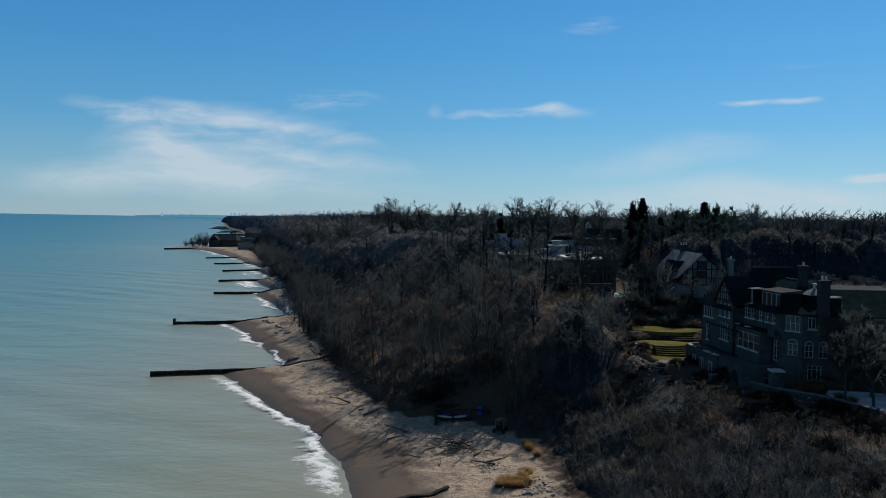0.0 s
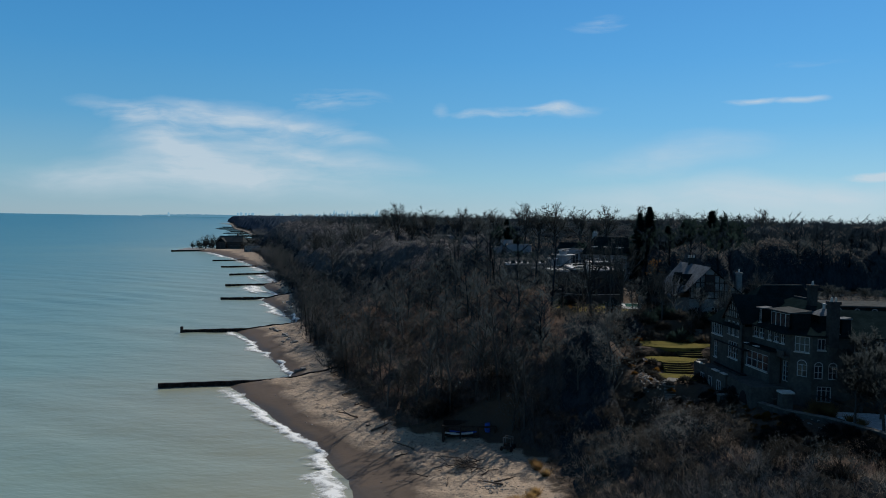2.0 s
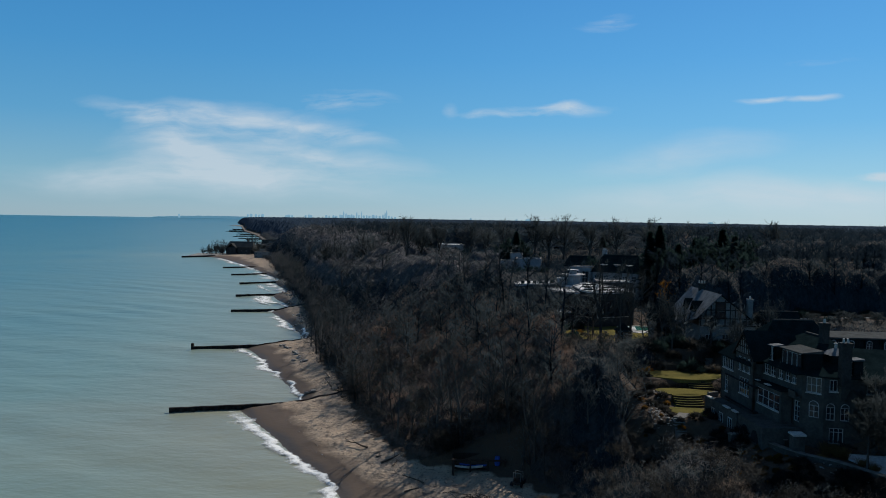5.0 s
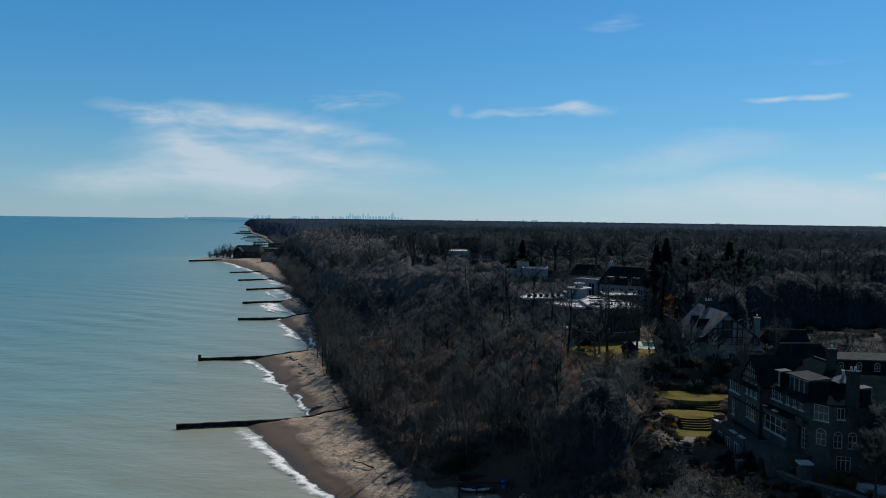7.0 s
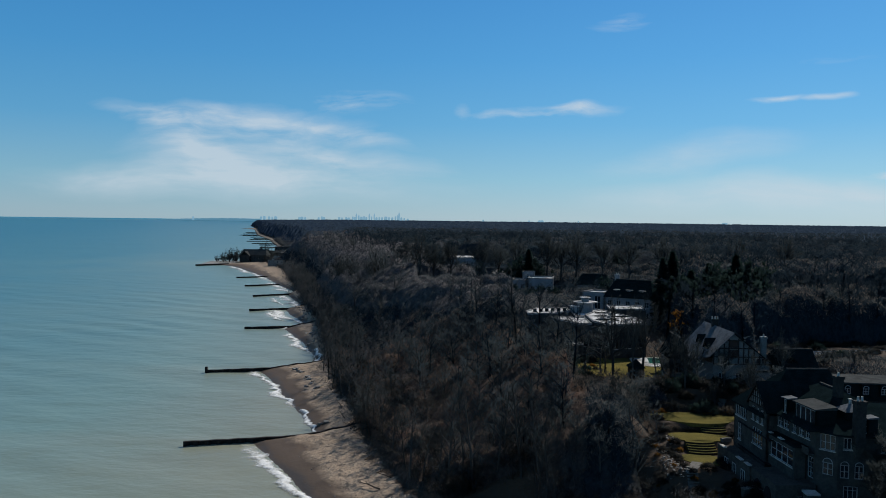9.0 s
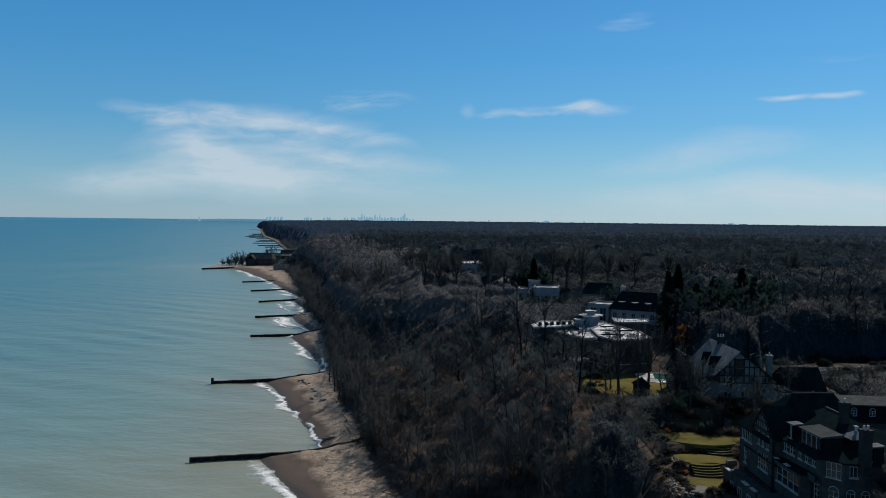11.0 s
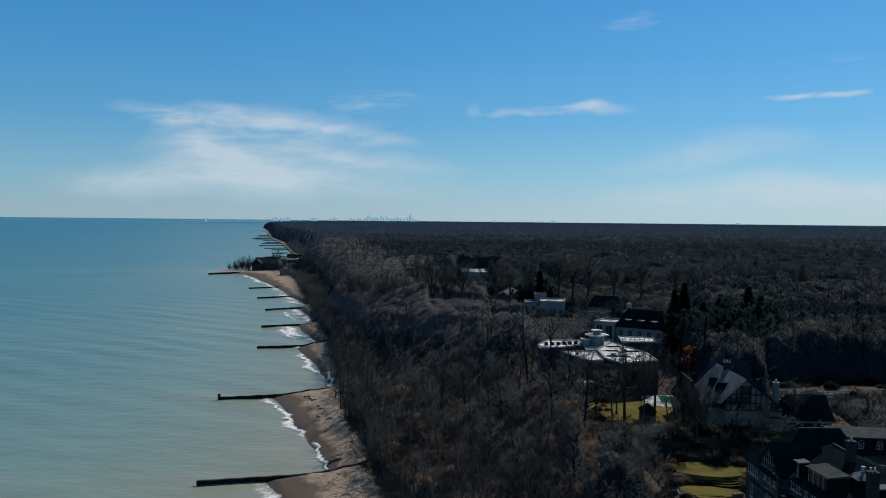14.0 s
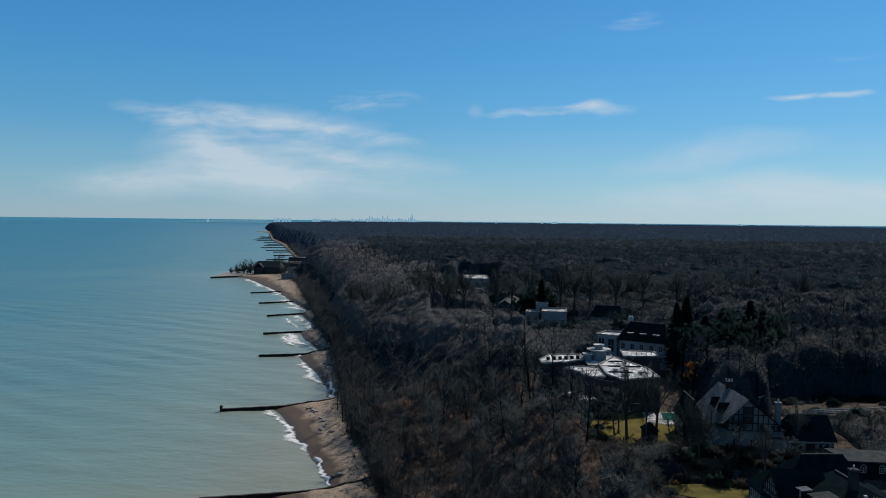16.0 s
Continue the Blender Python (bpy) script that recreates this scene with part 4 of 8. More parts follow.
def plant_near():
    rng_ = np.random.default_rng(7)
    n_tall = n_brush = 0
    spots = scatter(rng_, 330, 45, 200, 1.0, 60, 3.4, lambda x, y: in_view(x, y) and (x / y > -0.3))
    for x, y in spots:
        d = x - float(toe_x(y))
        limit = roof_over(x, y) - float(land(x, y))
        h = rng_.uniform(4.0, 7.0) if d < 14 or limit < 10 else rng_.uniform(9, 15)
        h = min(h, limit, bank(x, y) if d < 12 else 99.0)
        if h < 1.0:
            continue
        if h < 8.0 and n_brush < 120:
            plant(BRUSH[rng_.integers(4)], x, y, min(1.25, h / 6.0 + 0.25), rng_.uniform(0, 360), h / 6.0)
            n_brush += 1
        elif n_tall < 110:
            plant(TALL[rng_.integers(5)], x, y, h / 17.0 * 1.1, rng_.uniform(0, 360), h / 17.0)
            n_tall += 1


plant_near()


# ---- the rest of the woods, as one mass of real branches ----
def mass(name, protos, spots, mat, label, kind="stuff"):
    """spots: x, y, height scale, turn, tone."""
    rng_ = np.random.default_rng(5)
    V, T, W = [], [], []
    which = rng_.integers(0, len(protos), len(spots))
    S = np.array(spots)
    for k, proto in enumerate(protos):
        P = S[which == k]
        if not len(P):
            continue
        c, s = np.cos(P[:, 3]), np.sin(P[:, 3])
        z = land(P[:, 0], P[:, 1]) - 0.2
        X = proto[None, :, 0] * c[:, None] - proto[None, :, 1] * s[:, None]
        Y = proto[None, :, 0] * s[:, None] + proto[None, :, 1] * c[:, None]
        w = P[:, 5:6]
        V.append(np.stack([X * w + P[:, 0:1], Y * w + P[:, 1:2], proto[None, :, 2] * P[:, 2:3] + z[:, None]], -1).reshape(-1, 3))
        T.append(np.repeat(P[:, 4], proto.shape[0]))
        o = swelling(proto)
        W.append(np.stack([o[None, :, 0] * c[:, None] - o[None, :, 1] * s[:, None], o[None, :, 0] * s[:, None] + o[None, :, 1] * c[:, None], np.broadcast_to(o[None, :, 2], X.shape)], -1).reshape(-1, 3))
    ob = new(name, tris(name, np.concatenate(V), mat, np.concatenate(T), swell=np.concatenate(W)))
    return tagged(ob, label, "woods", kind=kind)


def light_tree(seed, height, spread, twigs, length, width, limbs=9):
    """A lighter tree for the middle distance: stem, bare limbs, broad twigs."""
    rng_ = np.random.default_rng(seed)
    stem = bent((0, 0, -0.8), (rng_.normal(0, 0.05), rng_.normal(0, 0.05), 1), height * 0.8 + 0.8, 3, rng_, 0.3, 0.06)
    out = tube(stem, (0.26, 0.19, 0.12, 0.05))
    lines = [stem]
    for i in range(limbs):
        f = 0.32 + 0.6 * (i + rng_.uniform()) / limbs
        k = min(2, int(f * 3))
        p = stem[k] + (stem[k + 1] - stem[k]) * (f * 3 - k)
        g = i * 2.4 + rng_.uniform(-0.5, 0.5)
        d = np.array((math.cos(g), math.sin(g), 0.2 + 0.9 * f))
        d /= np.linalg.norm(d)
        limb = bent(p, d, spread * (1.2 - 0.65 * f) * rng_.uniform(0.8, 1.15), 2, rng_, 0.35, 0.16)
        out += tube(limb, (0.10, 0.06, 0.02))
        lines.append(limb)
    for i in range(twigs):
        line = lines[1 + i % limbs]
        k = rng_.integers(0, 2)
        p = line[k] + (line[k + 1] - line[k]) * rng_.uniform(0.3 if k == 0 else 0, 1)
        e = (line[k + 1] - line[k]) / np.linalg.norm(line[k + 1] - line[k]) + rng_.normal(0, 1.1, 3)
        e[2] += 0.1
        e /= np.linalg.norm(e)
        out += sliver(p, e, length * rng_.uniform(0.5, 1.4), width * rng_.uniform(0.6, 1.4), rng_)
    return np.array(out)


def light_shrub(seed, height, spread, count, length, width):
    """Thin stems from one foot, and twigs pointing out of an uneven round crown."""
    rng_ = np.random.default_rng(seed)
    out = []
    for i in range(count):
        g, r = rng_.uniform(0, 6.283), spread * math.sqrt(rng_.uniform())
        tip = np.array((r * math.cos(g), r * math.sin(g), height * rng_.uniform(0.15, 1.0) ** 0.45 * math.sqrt(max(0.08, 1 - 0.9 * (r / spread) ** 2)) * (1 + 0.12 * math.sin(3 * g + seed))))
        if i < count * 0.07:
            foot = np.array((0.2 * r * math.cos(g), 0.2 * r * math.sin(g), -0.3))
            d = tip * 0.8 - foot
            n = np.linalg.norm(d)
            out += sliver(foot, d / n, n, width * 1.5, rng_)
            continue
        d = tip * np.array((0.5, 0.5, 0.35)) / height + rng_.normal(0, 0.45, 3)
        d[2] = abs(d[2]) * 0.9 + 0.1
        d /= np.linalg.norm(d)
        n = length * rng_.uniform(0.5, 1.4)
        out += sliver(tip - d * n * 0.8, d, n, width * rng_.uniform(0.6, 1.4), rng_)
    return np.array(out)


def plant_mass():
    rng_ = np.random.default_rng(21)
    brush = [light_shrub(500 + i, 6.0, 3.1, 330, 0.6, 0.05) for i in range(7)]
    coarse = [light_shrub(510 + i, 6.0, 3.6, 90, 0.9, 0.2) for i in range(5)]
    def patch(places):
        out = []
        for x, y in places:
            limit = min(roof_over(x, y) - float(land(x, y)), 3.6 if y < 86 and x > 0.2 * y else 8.0, bank(x, y))
            lie = float(bumps(x, y, 7.0, 4.0))
            h = min(rng_.uniform(2.2, 7.4) * (0.95 + 0.5 * lie), limit)
            if h > 0.7 and lie > -0.55:
                # tone by place: far scrub drawn paler, haze put into its colour
                tone = min(0.9, max(0.0, (0.3 if y < 92 else 0.42 if y < 190 and x < 0.15 * y else 0.36 if y < 190 else 0.05) + 0.42 * float(bumps(x, y, 13.0, 9.0)) + rng_.uniform(-0.36, 0.36)))
                out.append((x, y, h / 6.0, rng_.uniform(0, 6.3), tone, max(h / 6.0, 0.5) * rng_.uniform(0.95, 1.5)))
        return out

    mass("undergrowth", brush, patch(scatter(rng_, 1500, 40, 260, 0.3, 48, 3.1, lambda x, y: in_view(x, y, 0.1))), M["woods"], "dense brown leafless undergrowth covering the bluff")
    mass("undergrowth", coarse, patch(scatter(rng_, 2600, 260, 1400, -0.5, 46, 3.2)), M["woods"], "leafless scrub on the slope of the far bluff")
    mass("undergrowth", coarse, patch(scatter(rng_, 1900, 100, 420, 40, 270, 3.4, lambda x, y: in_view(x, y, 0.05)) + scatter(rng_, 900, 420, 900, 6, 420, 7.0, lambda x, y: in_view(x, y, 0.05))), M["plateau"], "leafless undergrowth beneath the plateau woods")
    mid = [light_tree(520 + i, 17.0, 5.6, 190, 0.9, 0.1, 9) for i in range(6)]
    spots, edge_trees = [], []
    for x, y in scatter(rng_, 1050, 30, 330, 6, 240, 4.6, lambda x, y: in_view(x, y, 0.06)) + scatter(rng_, 1150, 330, 700, 6, 470, 6.0, lambda x, y: in_view(x, y, 0.1)):
        d = x - float(toe_x(y))
        limit = roof_over(x, y) - float(land(x, y))
        h = min(rng_.uniform(9, 15) if d < (34 if y < 250 else 12) else rng_.uniform(17, 22 if y > 250 and d < 60 else 23.5), limit)
        lie = float(bumps(x, y, 19.0, 7.0))
        h = min(h * (0.92 + 0.16 * lie) + (2.6 if y > 420 and d > 30 else 1.2 if y > 180 and d > 60 else 0.0), limit)
        if h > (4.5 if y > 230 else 7.5) and not (y < 200 and d < 18) and lie > -0.62:
            tone = min(0.9, max(0.0, 0.32 + 0.3 * float(bumps(x, y, 33.0, 2.0)) + rng_.uniform(-0.4, 0.4)))
            (edge_trees if y > 185 and d < 45 else spots).append((x, y, h / 17.0, rng_.uniform(0, 6.3), tone * (0.6 if y > 185 and d < 45 else 1.0), h / 17.0 * rng_.uniform(0.8, 1.35)))
    for x, y in scatter(rng_, 260, 150, 560, 1.2, 10, 3.2):
        h = rng_.uniform(8, 13)
        edge_trees.append((x, y, h / 17.0, rng_.uniform(0, 6.3), rng_.uniform(0.0, 0.6), h / 17.0 * rng_.uniform(0.9, 1.3)))
    mass("edge_woods", mid, edge_trees, M["woods"], "bare grey-brown trees close above the beach")
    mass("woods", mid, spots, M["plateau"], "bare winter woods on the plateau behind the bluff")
    far = [np.concatenate([f[:18], f[-42 * 3:]]) for f in (light_tree(540 + i, 17.0, 6.0, 42, 2.2, 0.4, 4) for i in range(5))]
    spots = []
    for _ in range(5200):
        r = 420 + 2100 * rng_.uniform() ** 1.5
        az = rng_.uniform(-0.34, 0.66)
        x, y = r * math.sin(az), r * math.cos(az)
        d = x - float(toe_x(y))
        if d < 2 or (d < 420 and y < 690) or not free(x, y):
            continue
        h = rng_.uniform(17, 21.5) if d > 16 else rng_.uniform(7, 13)
        spots.append((x, y, h / 17.0, rng_.uniform(0, 6.3), rng_.uniform(0, 0.8), h / 17.0 * rng_.uniform(1.0, 1.5)))
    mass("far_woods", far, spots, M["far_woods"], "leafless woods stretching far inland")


plant_mass()


def crowns(x, y, cell, seed):
    """Rounded crowns on a jittered grid: height 0 to 1 over the ground, and a number of its own for each crown."""
    gx, gy = np.floor(x / cell), np.floor(y / cell)
    best, tone = np.zeros_like(x), np.zeros_like(x)
    for i in (-1, 0, 1):
        for j in (-1, 0, 1):
            cx, cy = gx + i, gy + j
            h1 = np.modf(np.abs(np.sin(cx * 12.9898 + cy * 78.233 + seed) * 43758.5453))[0]
            h2 = np.modf(np.abs(np.sin(cx * 39.3467 + cy * 11.135 + seed) * 24634.6345))[0]
            h3 = np.modf(np.abs(np.sin(cx * 73.1563 + cy * 52.235 + seed) * 15731.743))[0]
            r2 = ((x - (cx + h1) * cell) ** 2 + (y - (cy + h2) * cell) ** 2) / (cell * (0.65 + 0.4 * h3)) ** 2
            z = np.sqrt(np.clip(1 - r2, 0, 1)) * (0.6 + 0.4 * h2)
            tone = np.where(z > best, h3, tone)
            best = np.maximum(best, z)
    return best, tone


def build_thicket():
    """The inner mass of twigs, where trees and brush stand so close that their branches run together."""
    for name, y0, y1, dy, edge, dx in (("thicket", 46, 330, 0.95, 0.66, 0.95), ("thicket", 330, 1000, 2.0, 0.68, 2.0)):
        ys, xs = np.arange(y0, y1 + dy, dy), np.arange(-0.36 * y1 if y1 > 400 else -75, edge * y1, dx)
        Y, X = np.meshgrid(ys, xs, indexing="ij")
        D = X - toe_x(Y)
        G = land(X, Y)
        top = np.array([roof_over(a, b) for a, b in zip(X.ravel(), Y.ravel())]).reshape(X.shape)
        span = 17 if dy < 1.5 else 21
        pad = np.pad(top, span // 2, mode="edge")
        pad = np.apply_along_axis(lambda v: np.convolve(v, np.ones(span) / span, "valid"), 0, pad)
        top = np.minimum(top, np.apply_along_axis(lambda v: np.convolve(v, np.ones(span) / span, "valid"), 1, pad))
        wood, brush = crowns(X, Y, 6.4, 1.0), crowns(X, Y, 3.3, 5.0)
        far_up = smoothstep((Y - 180) / 130)
        near_up = far_up * (1 - smoothstep((Y - 410) / 40))
        tall = smoothstep((D - 22 + 15 * far_up + 5.5 * near_up) / (26 - 8 * far_up - 5 * near_up))
        lie = bumps(X, Y, 7.0, 4.0)
        low_h = np.minimum(3.3 * (0.95 + 0.5 * lie), np.where((Y > 80) & (Y < 150), 0.6 + np.where(Y < 106, 0.34, 0.5) * D, 9.0))
        low_h = np.where((Y < 92) & (X > 0.12 * Y), np.minimum(low_h, 1.5), low_h)
        h = low_h * (1 - tall) * brush[0] + tall * np.where(Y < 230, 10.5, 12.8 + 2.6 * smoothstep((D - 60) / 40)) * (0.45 + 0.22 * far_up + (0.55 - 0.3 * far_up) * wood[0]) * (1 + 0.1 * bumps(X, Y, 33.0, 2.0))
        tuft_h = crowns(X, Y, 2.3, 9.0)[0]
        h = h + (tuft_h - 0.5) * np.where(tall > 0.5, 2.2, 0.8)
        room = top - G
        h = np.minimum(h, room * (0.42 + 0.32 * smoothstep((room - 6) / 9)) * (0.55 + 0.45 * wood[0]))
        gap = np.full(X.shape, 9.0)
        for a0, a1, b0, b1 in CLEAR:
            gap = np.minimum(gap, np.hypot(np.maximum(np.maximum(a0 - X, X - a1), 0), np.maximum(np.maximum(b0 - Y, Y - b1), 0)))
        h = h * smoothstep((gap - 0.8) / 4.0) * smoothstep((D - 0.8) / 4.0)
        h = np.where((D < 0.8) | (h < 0.25), -0.6, h)
        rng_ = np.random.default_rng(2)
        Z = G + h + rng_.uniform(-0.55, 0.55, X.shape) * np.clip(h / 3, 0, 1)
        n, k = X.shape
        idx = np.arange(n * k).reshape(n, k)
        faces = np.stack([idx[:-1, :-1], idx[:-1, 1:], idx[1:, 1:], idx[1:, :-1]], -1).reshape(-1, 4)
        keep = (h > 0).reshape(-1)[faces].any(1) & (np.abs(X / np.maximum(Y, 1)) < edge + 0.02).reshape(-1)[faces].all(1)
        used = np.unique(faces[keep])
        remap = np.full(n * k, -1)
        remap[used] = np.arange(len(used))
        P = np.stack([X, Y, Z], -1).reshape(-1, 3)[used]
        ob = mesh(name, P.tolist(), remap[faces[keep]].tolist(), M["thicket"], smooth=True)
        # place shifts the tone: far bluff paler, its light and haze put into colour
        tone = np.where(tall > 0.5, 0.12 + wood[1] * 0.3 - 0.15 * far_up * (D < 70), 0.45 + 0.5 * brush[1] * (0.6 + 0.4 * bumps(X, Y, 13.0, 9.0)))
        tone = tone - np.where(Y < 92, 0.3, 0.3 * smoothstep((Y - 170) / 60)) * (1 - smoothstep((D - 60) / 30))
        # inland and right of the near bluff, shade put in as darker tone
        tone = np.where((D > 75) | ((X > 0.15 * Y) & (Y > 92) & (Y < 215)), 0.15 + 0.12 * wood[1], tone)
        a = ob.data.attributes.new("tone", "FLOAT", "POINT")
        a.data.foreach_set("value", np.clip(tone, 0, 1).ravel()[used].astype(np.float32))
        tagged(ob, "close mass of bare twigs and branches over the bluff", "thicket", kind="stuff")
        # loose twig ends standing out of the mass, more of them where it is near
        f = faces[keep]
        c4 = np.stack([X, Y, Z], -1).reshape(-1, 3)[f]
        nrm = np.cross(c4[:, 2] - c4[:, 0], c4[:, 3] - c4[:, 1])
        nrm /= np.linalg.norm(nrm, axis=1, keepdims=True) + 1e-9
        count = 230000 if dy < 1.5 else 110000
        wgt = (h.reshape(-1)[f].min(1) > 0) / np.hypot(c4[:, 0, 0], c4[:, 0, 1]) ** (1.0 if dy < 1.5 else 0.6)
        pick = rng_.choice(len(f), count, p=wgt / wgt.sum())
        w = rng_.dirichlet((1, 1, 1, 1), count)
        p = (c4[pick] * w[:, :, None]).sum(1)
        d = nrm[pick] * 0.7 + rng_.normal(0, 0.55, (count, 3)) + np.array((0, 0, 0.35))
        d /= np.linalg.norm(d, axis=1, keepdims=True)
        side = np.cross(d, rng_.normal(0, 1, (count, 3)))
        side /= np.linalg.norm(side, axis=1, keepdims=True) + 1e-9
        far_by = np.hypot(p[:, 0], p[:, 1])[:, None]
        long_, wide = rng_.uniform(0.4, 1.2, (count, 1)) * (1 if dy < 1.5 else 1.6), 0.012 + 0.00028 * far_by
        p = p - d * 0.15
        V = np.stack([p - side * wide, p + side * wide, p + d * long_], 1)
        tt = np.clip(np.clip(tone.reshape(-1)[f[pick, 0]], 0, 0.4) * 1.8 + 0.14 + rng_.uniform(-0.15, 0.15, count), 0, 0.9)
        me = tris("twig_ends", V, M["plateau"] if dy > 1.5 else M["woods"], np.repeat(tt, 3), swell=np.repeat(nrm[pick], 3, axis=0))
        tagged(new("twig_ends", me), "loose bare twig ends over the close brush", "twigs", kind="stuff")


build_thicket()


def build_canopy():
    """The closed crown surface of woods so far off that single trees run together."""
    rs = steps(800, 4950, 9, 1.03)
    az = np.linspace(-0.36, 0.72, 420)
    R, A = np.meshgrid(np.array(rs), az, indexing="ij")
    X, Y = R * np.sin(A), R * np.cos(A)
    D = X - toe_x(Y)
    rng_ = np.random.default_rng(3)
    Z = land(X, Y) + np.clip(D / 40, 0, 1) * 11.5 * np.clip((R - 800) / 500, 0, 1) + rng_.uniform(0, 3.0, X.shape) * np.clip(D / 15, 0, 1)
    Z = np.where(D < 2, -3.0, Z)
    n, k = X.shape
    idx = np.arange(n * k).reshape(n, k)
    faces = np.stack([idx[:-1, :-1], idx[:-1, 1:], idx[1:, 1:], idx[1:, :-1]], -1).reshape(-1, 4)
    keep = (D > 2).reshape(-1)[faces].all(1)
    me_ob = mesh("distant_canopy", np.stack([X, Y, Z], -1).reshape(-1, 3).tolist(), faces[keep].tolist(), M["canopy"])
    a = me_ob.data.attributes.new("tone", "FLOAT", "POINT")
    a.data.foreach_set("value", rng_.uniform(0, 0.25, n * k).astype(np.float32))
    return tagged(me_ob, "distant bare treetops running to the horizon", "woods", kind="stuff")


build_canopy()

# ---- houses: tools ----
def house(name, label, x, y, turn=0.0):
    root = tagged(new(name), label, "house")
    root.matrix_basis = pose(x, y, 0, 0, 0, turn)
    return root


def wall(root, a, b, z0, z1, holes=(), mat="stone", thick=0.35, name="wall"):
    """A wall from a to b, its outside to the right, with openings cut through: (u0, u1, v0, v1, kind, columns, rows)."""
    a, b = Vector(a), Vector(b)
    n = (b - a).length
    d = (b - a) / n
    out = Vector((d.y, -d.x))

    def place(u, w, z):
        q = a + d * u + out * w
        return (q.x, q.y, z)

    us = sorted({0.0, n, *(h[0] for h in holes), *(h[1] for h in holes)})
    zs = sorted({z0, z1, *(h[2] for h in holes), *(h[3] for h in holes)})
    V, F, index = [], [], {}

    def vert(i, j, w):
        if (i, j, w) not in index:
            index[i, j, w] = len(V)
            V.append(place(us[i], -thick * w, zs[j]))
        return index[i, j, w]

    def full(i, j):
        if not (0 <= i < len(us) - 1 and 0 <= j < len(zs) - 1):
            return False
        u, z = (us[i] + us[i + 1]) / 2, (zs[j] + zs[j + 1]) / 2
        return not any(h[0] < u < h[1] and h[2] < z < h[3] for h in holes)

    for i in range(len(us) - 1):
        for j in range(len(zs) - 1):
            if not full(i, j):
                continue
            c = ((i, j), (i + 1, j), (i + 1, j + 1), (i, j + 1))
            F.append(tuple(vert(*q, 0) for q in c))
            F.append(tuple(vert(*q, 1) for q in reversed(c)))
            for k, (di, dj) in enumerate(((0, -1), (1, 0), (0, 1), (-1, 0))):
                if not full(i + di, j + dj):
                    p, q = c[k], c[(k + 1) % 4]
                    F.append((vert(*p, 0), vert(*p, 1), vert(*q, 1), vert(*q, 0)))
    w_ob = mesh(name, V, F, M[mat], root)
    for h in holes:
        opening(root, place, h)
    return w_ob


def opening(root, place, h):
    u0, u1, v0, v1, kind, cols, rows = h
    fw = 0.09 if kind != "garage_door" else 0.14
    d0, d1 = -0.20, -0.06
    # one lattice of frame and glazing bars: strips of bar and of glass by turns
    us, vs = [u0, u0 + fw], [v0, v0 + fw]
    for i in range(1, cols):
        u = u0 + (u1 - u0) * i / cols
        us += [u - 0.04, u + 0.04]
    for i in range(1, rows):
        v = v0 + (v1 - v0) * (i / rows if kind != "french_door" else (0.74 if i == rows - 1 else i * 0.74 / (rows - 1)))
        vs += [v - 0.03, v + 0.03]
    us, vs = us + [u1 - fw, u1], vs + [v1 - fw, v1]
    n, k = len(us), len(vs)
    V = [place(u, w, z) for w in (d1, d0) for z in vs for u in us]
    F = []

    def bar(i, j):
        return 0 <= i < n - 1 and 0 <= j < k - 1 and (i % 2 == 0 or j % 2 == 0)

    for i in range(n - 1):
        for j in range(k - 1):
            if not bar(i, j):
                continue
            c = [j * n + i, j * n + i + 1, (j + 1) * n + i + 1, (j + 1) * n + i]
            F += [tuple(c), tuple(q + n * k for q in reversed(c))]
            for e, (di, dj) in enumerate(((0, -1), (1, 0), (0, 1), (-1, 0))):
                if not bar(i + di, j + dj):
                    p, q = c[e], c[(e + 1) % 4]
                    F.append((p, p + n * k, q + n * k, q))
    if kind == "arched_window":
        r, c, o = (u1 - u0) / 2, (u0 + u1) / 2, len(V)
        for i in range(9):
            g = math.pi * i / 8
            V += [place(c + q * math.cos(g), w, v1 - 0.02 + q * math.sin(g)) for q, w in ((r, 0.03), (r - fw, 0.03), (r - fw, d0), (r, d0))]
            if i:
                F += [(o + 4 * i - 4 + m, o + 4 * i - 4 + (m + 1) % 4, o + 4 * i + (m + 1) % 4, o + 4 * i + m) for m in range(4)]
    name = "window" if kind in ("window", "arched_window") else kind
    frame_mat = M["stucco"] if kind == "garage_door" else M["timber"] if root.name.startswith(("flat_roofed_house", "beach_club")) else M["white_frame"]
    win = mesh(name, V, F, frame_mat, root)
    top = v1 + ((u1 - u0) / 2 if kind == "arched_window" else 0)
    m = 0.03
    P = [place(u, w, z) for w in (-0.13, -0.15) for u, z in ((u0 + m, v0 + m), (u1 - m, v0 + m), (u1 - m, v1 - m), (u0 + m, v1 - m))]
    mesh("pane" if kind != "garage_door" else "door_leaf", P, [(0, 1, 2, 3), (7, 6, 5, 4), (0, 4, 5, 1), (1, 5, 6, 2), (2, 6, 7, 3), (3, 7, 4, 0)], M["glass"] if kind != "garage_door" else M["timber"], win)
    if kind == "window":
        S = [place(u, w, z) for w in (0.08, -0.22) for u, z in ((u0 - 0.08, v0 - 0.12), (u1 + 0.08, v0 - 0.12), (u1 + 0.08, v0 - 0.005), (u0 - 0.08, v0 - 0.005))]
        mesh("sill", S, [(0, 1, 2, 3), (7, 6, 5, 4), (0, 4, 5, 1), (1, 5, 6, 2), (2, 6, 7, 3), (3, 7, 4, 0)], M["cap"], win)


def solid(root, name, boxes, mat, label=""):
    return mesh(name, *boxes_vf(boxes), M[mat], root, label)


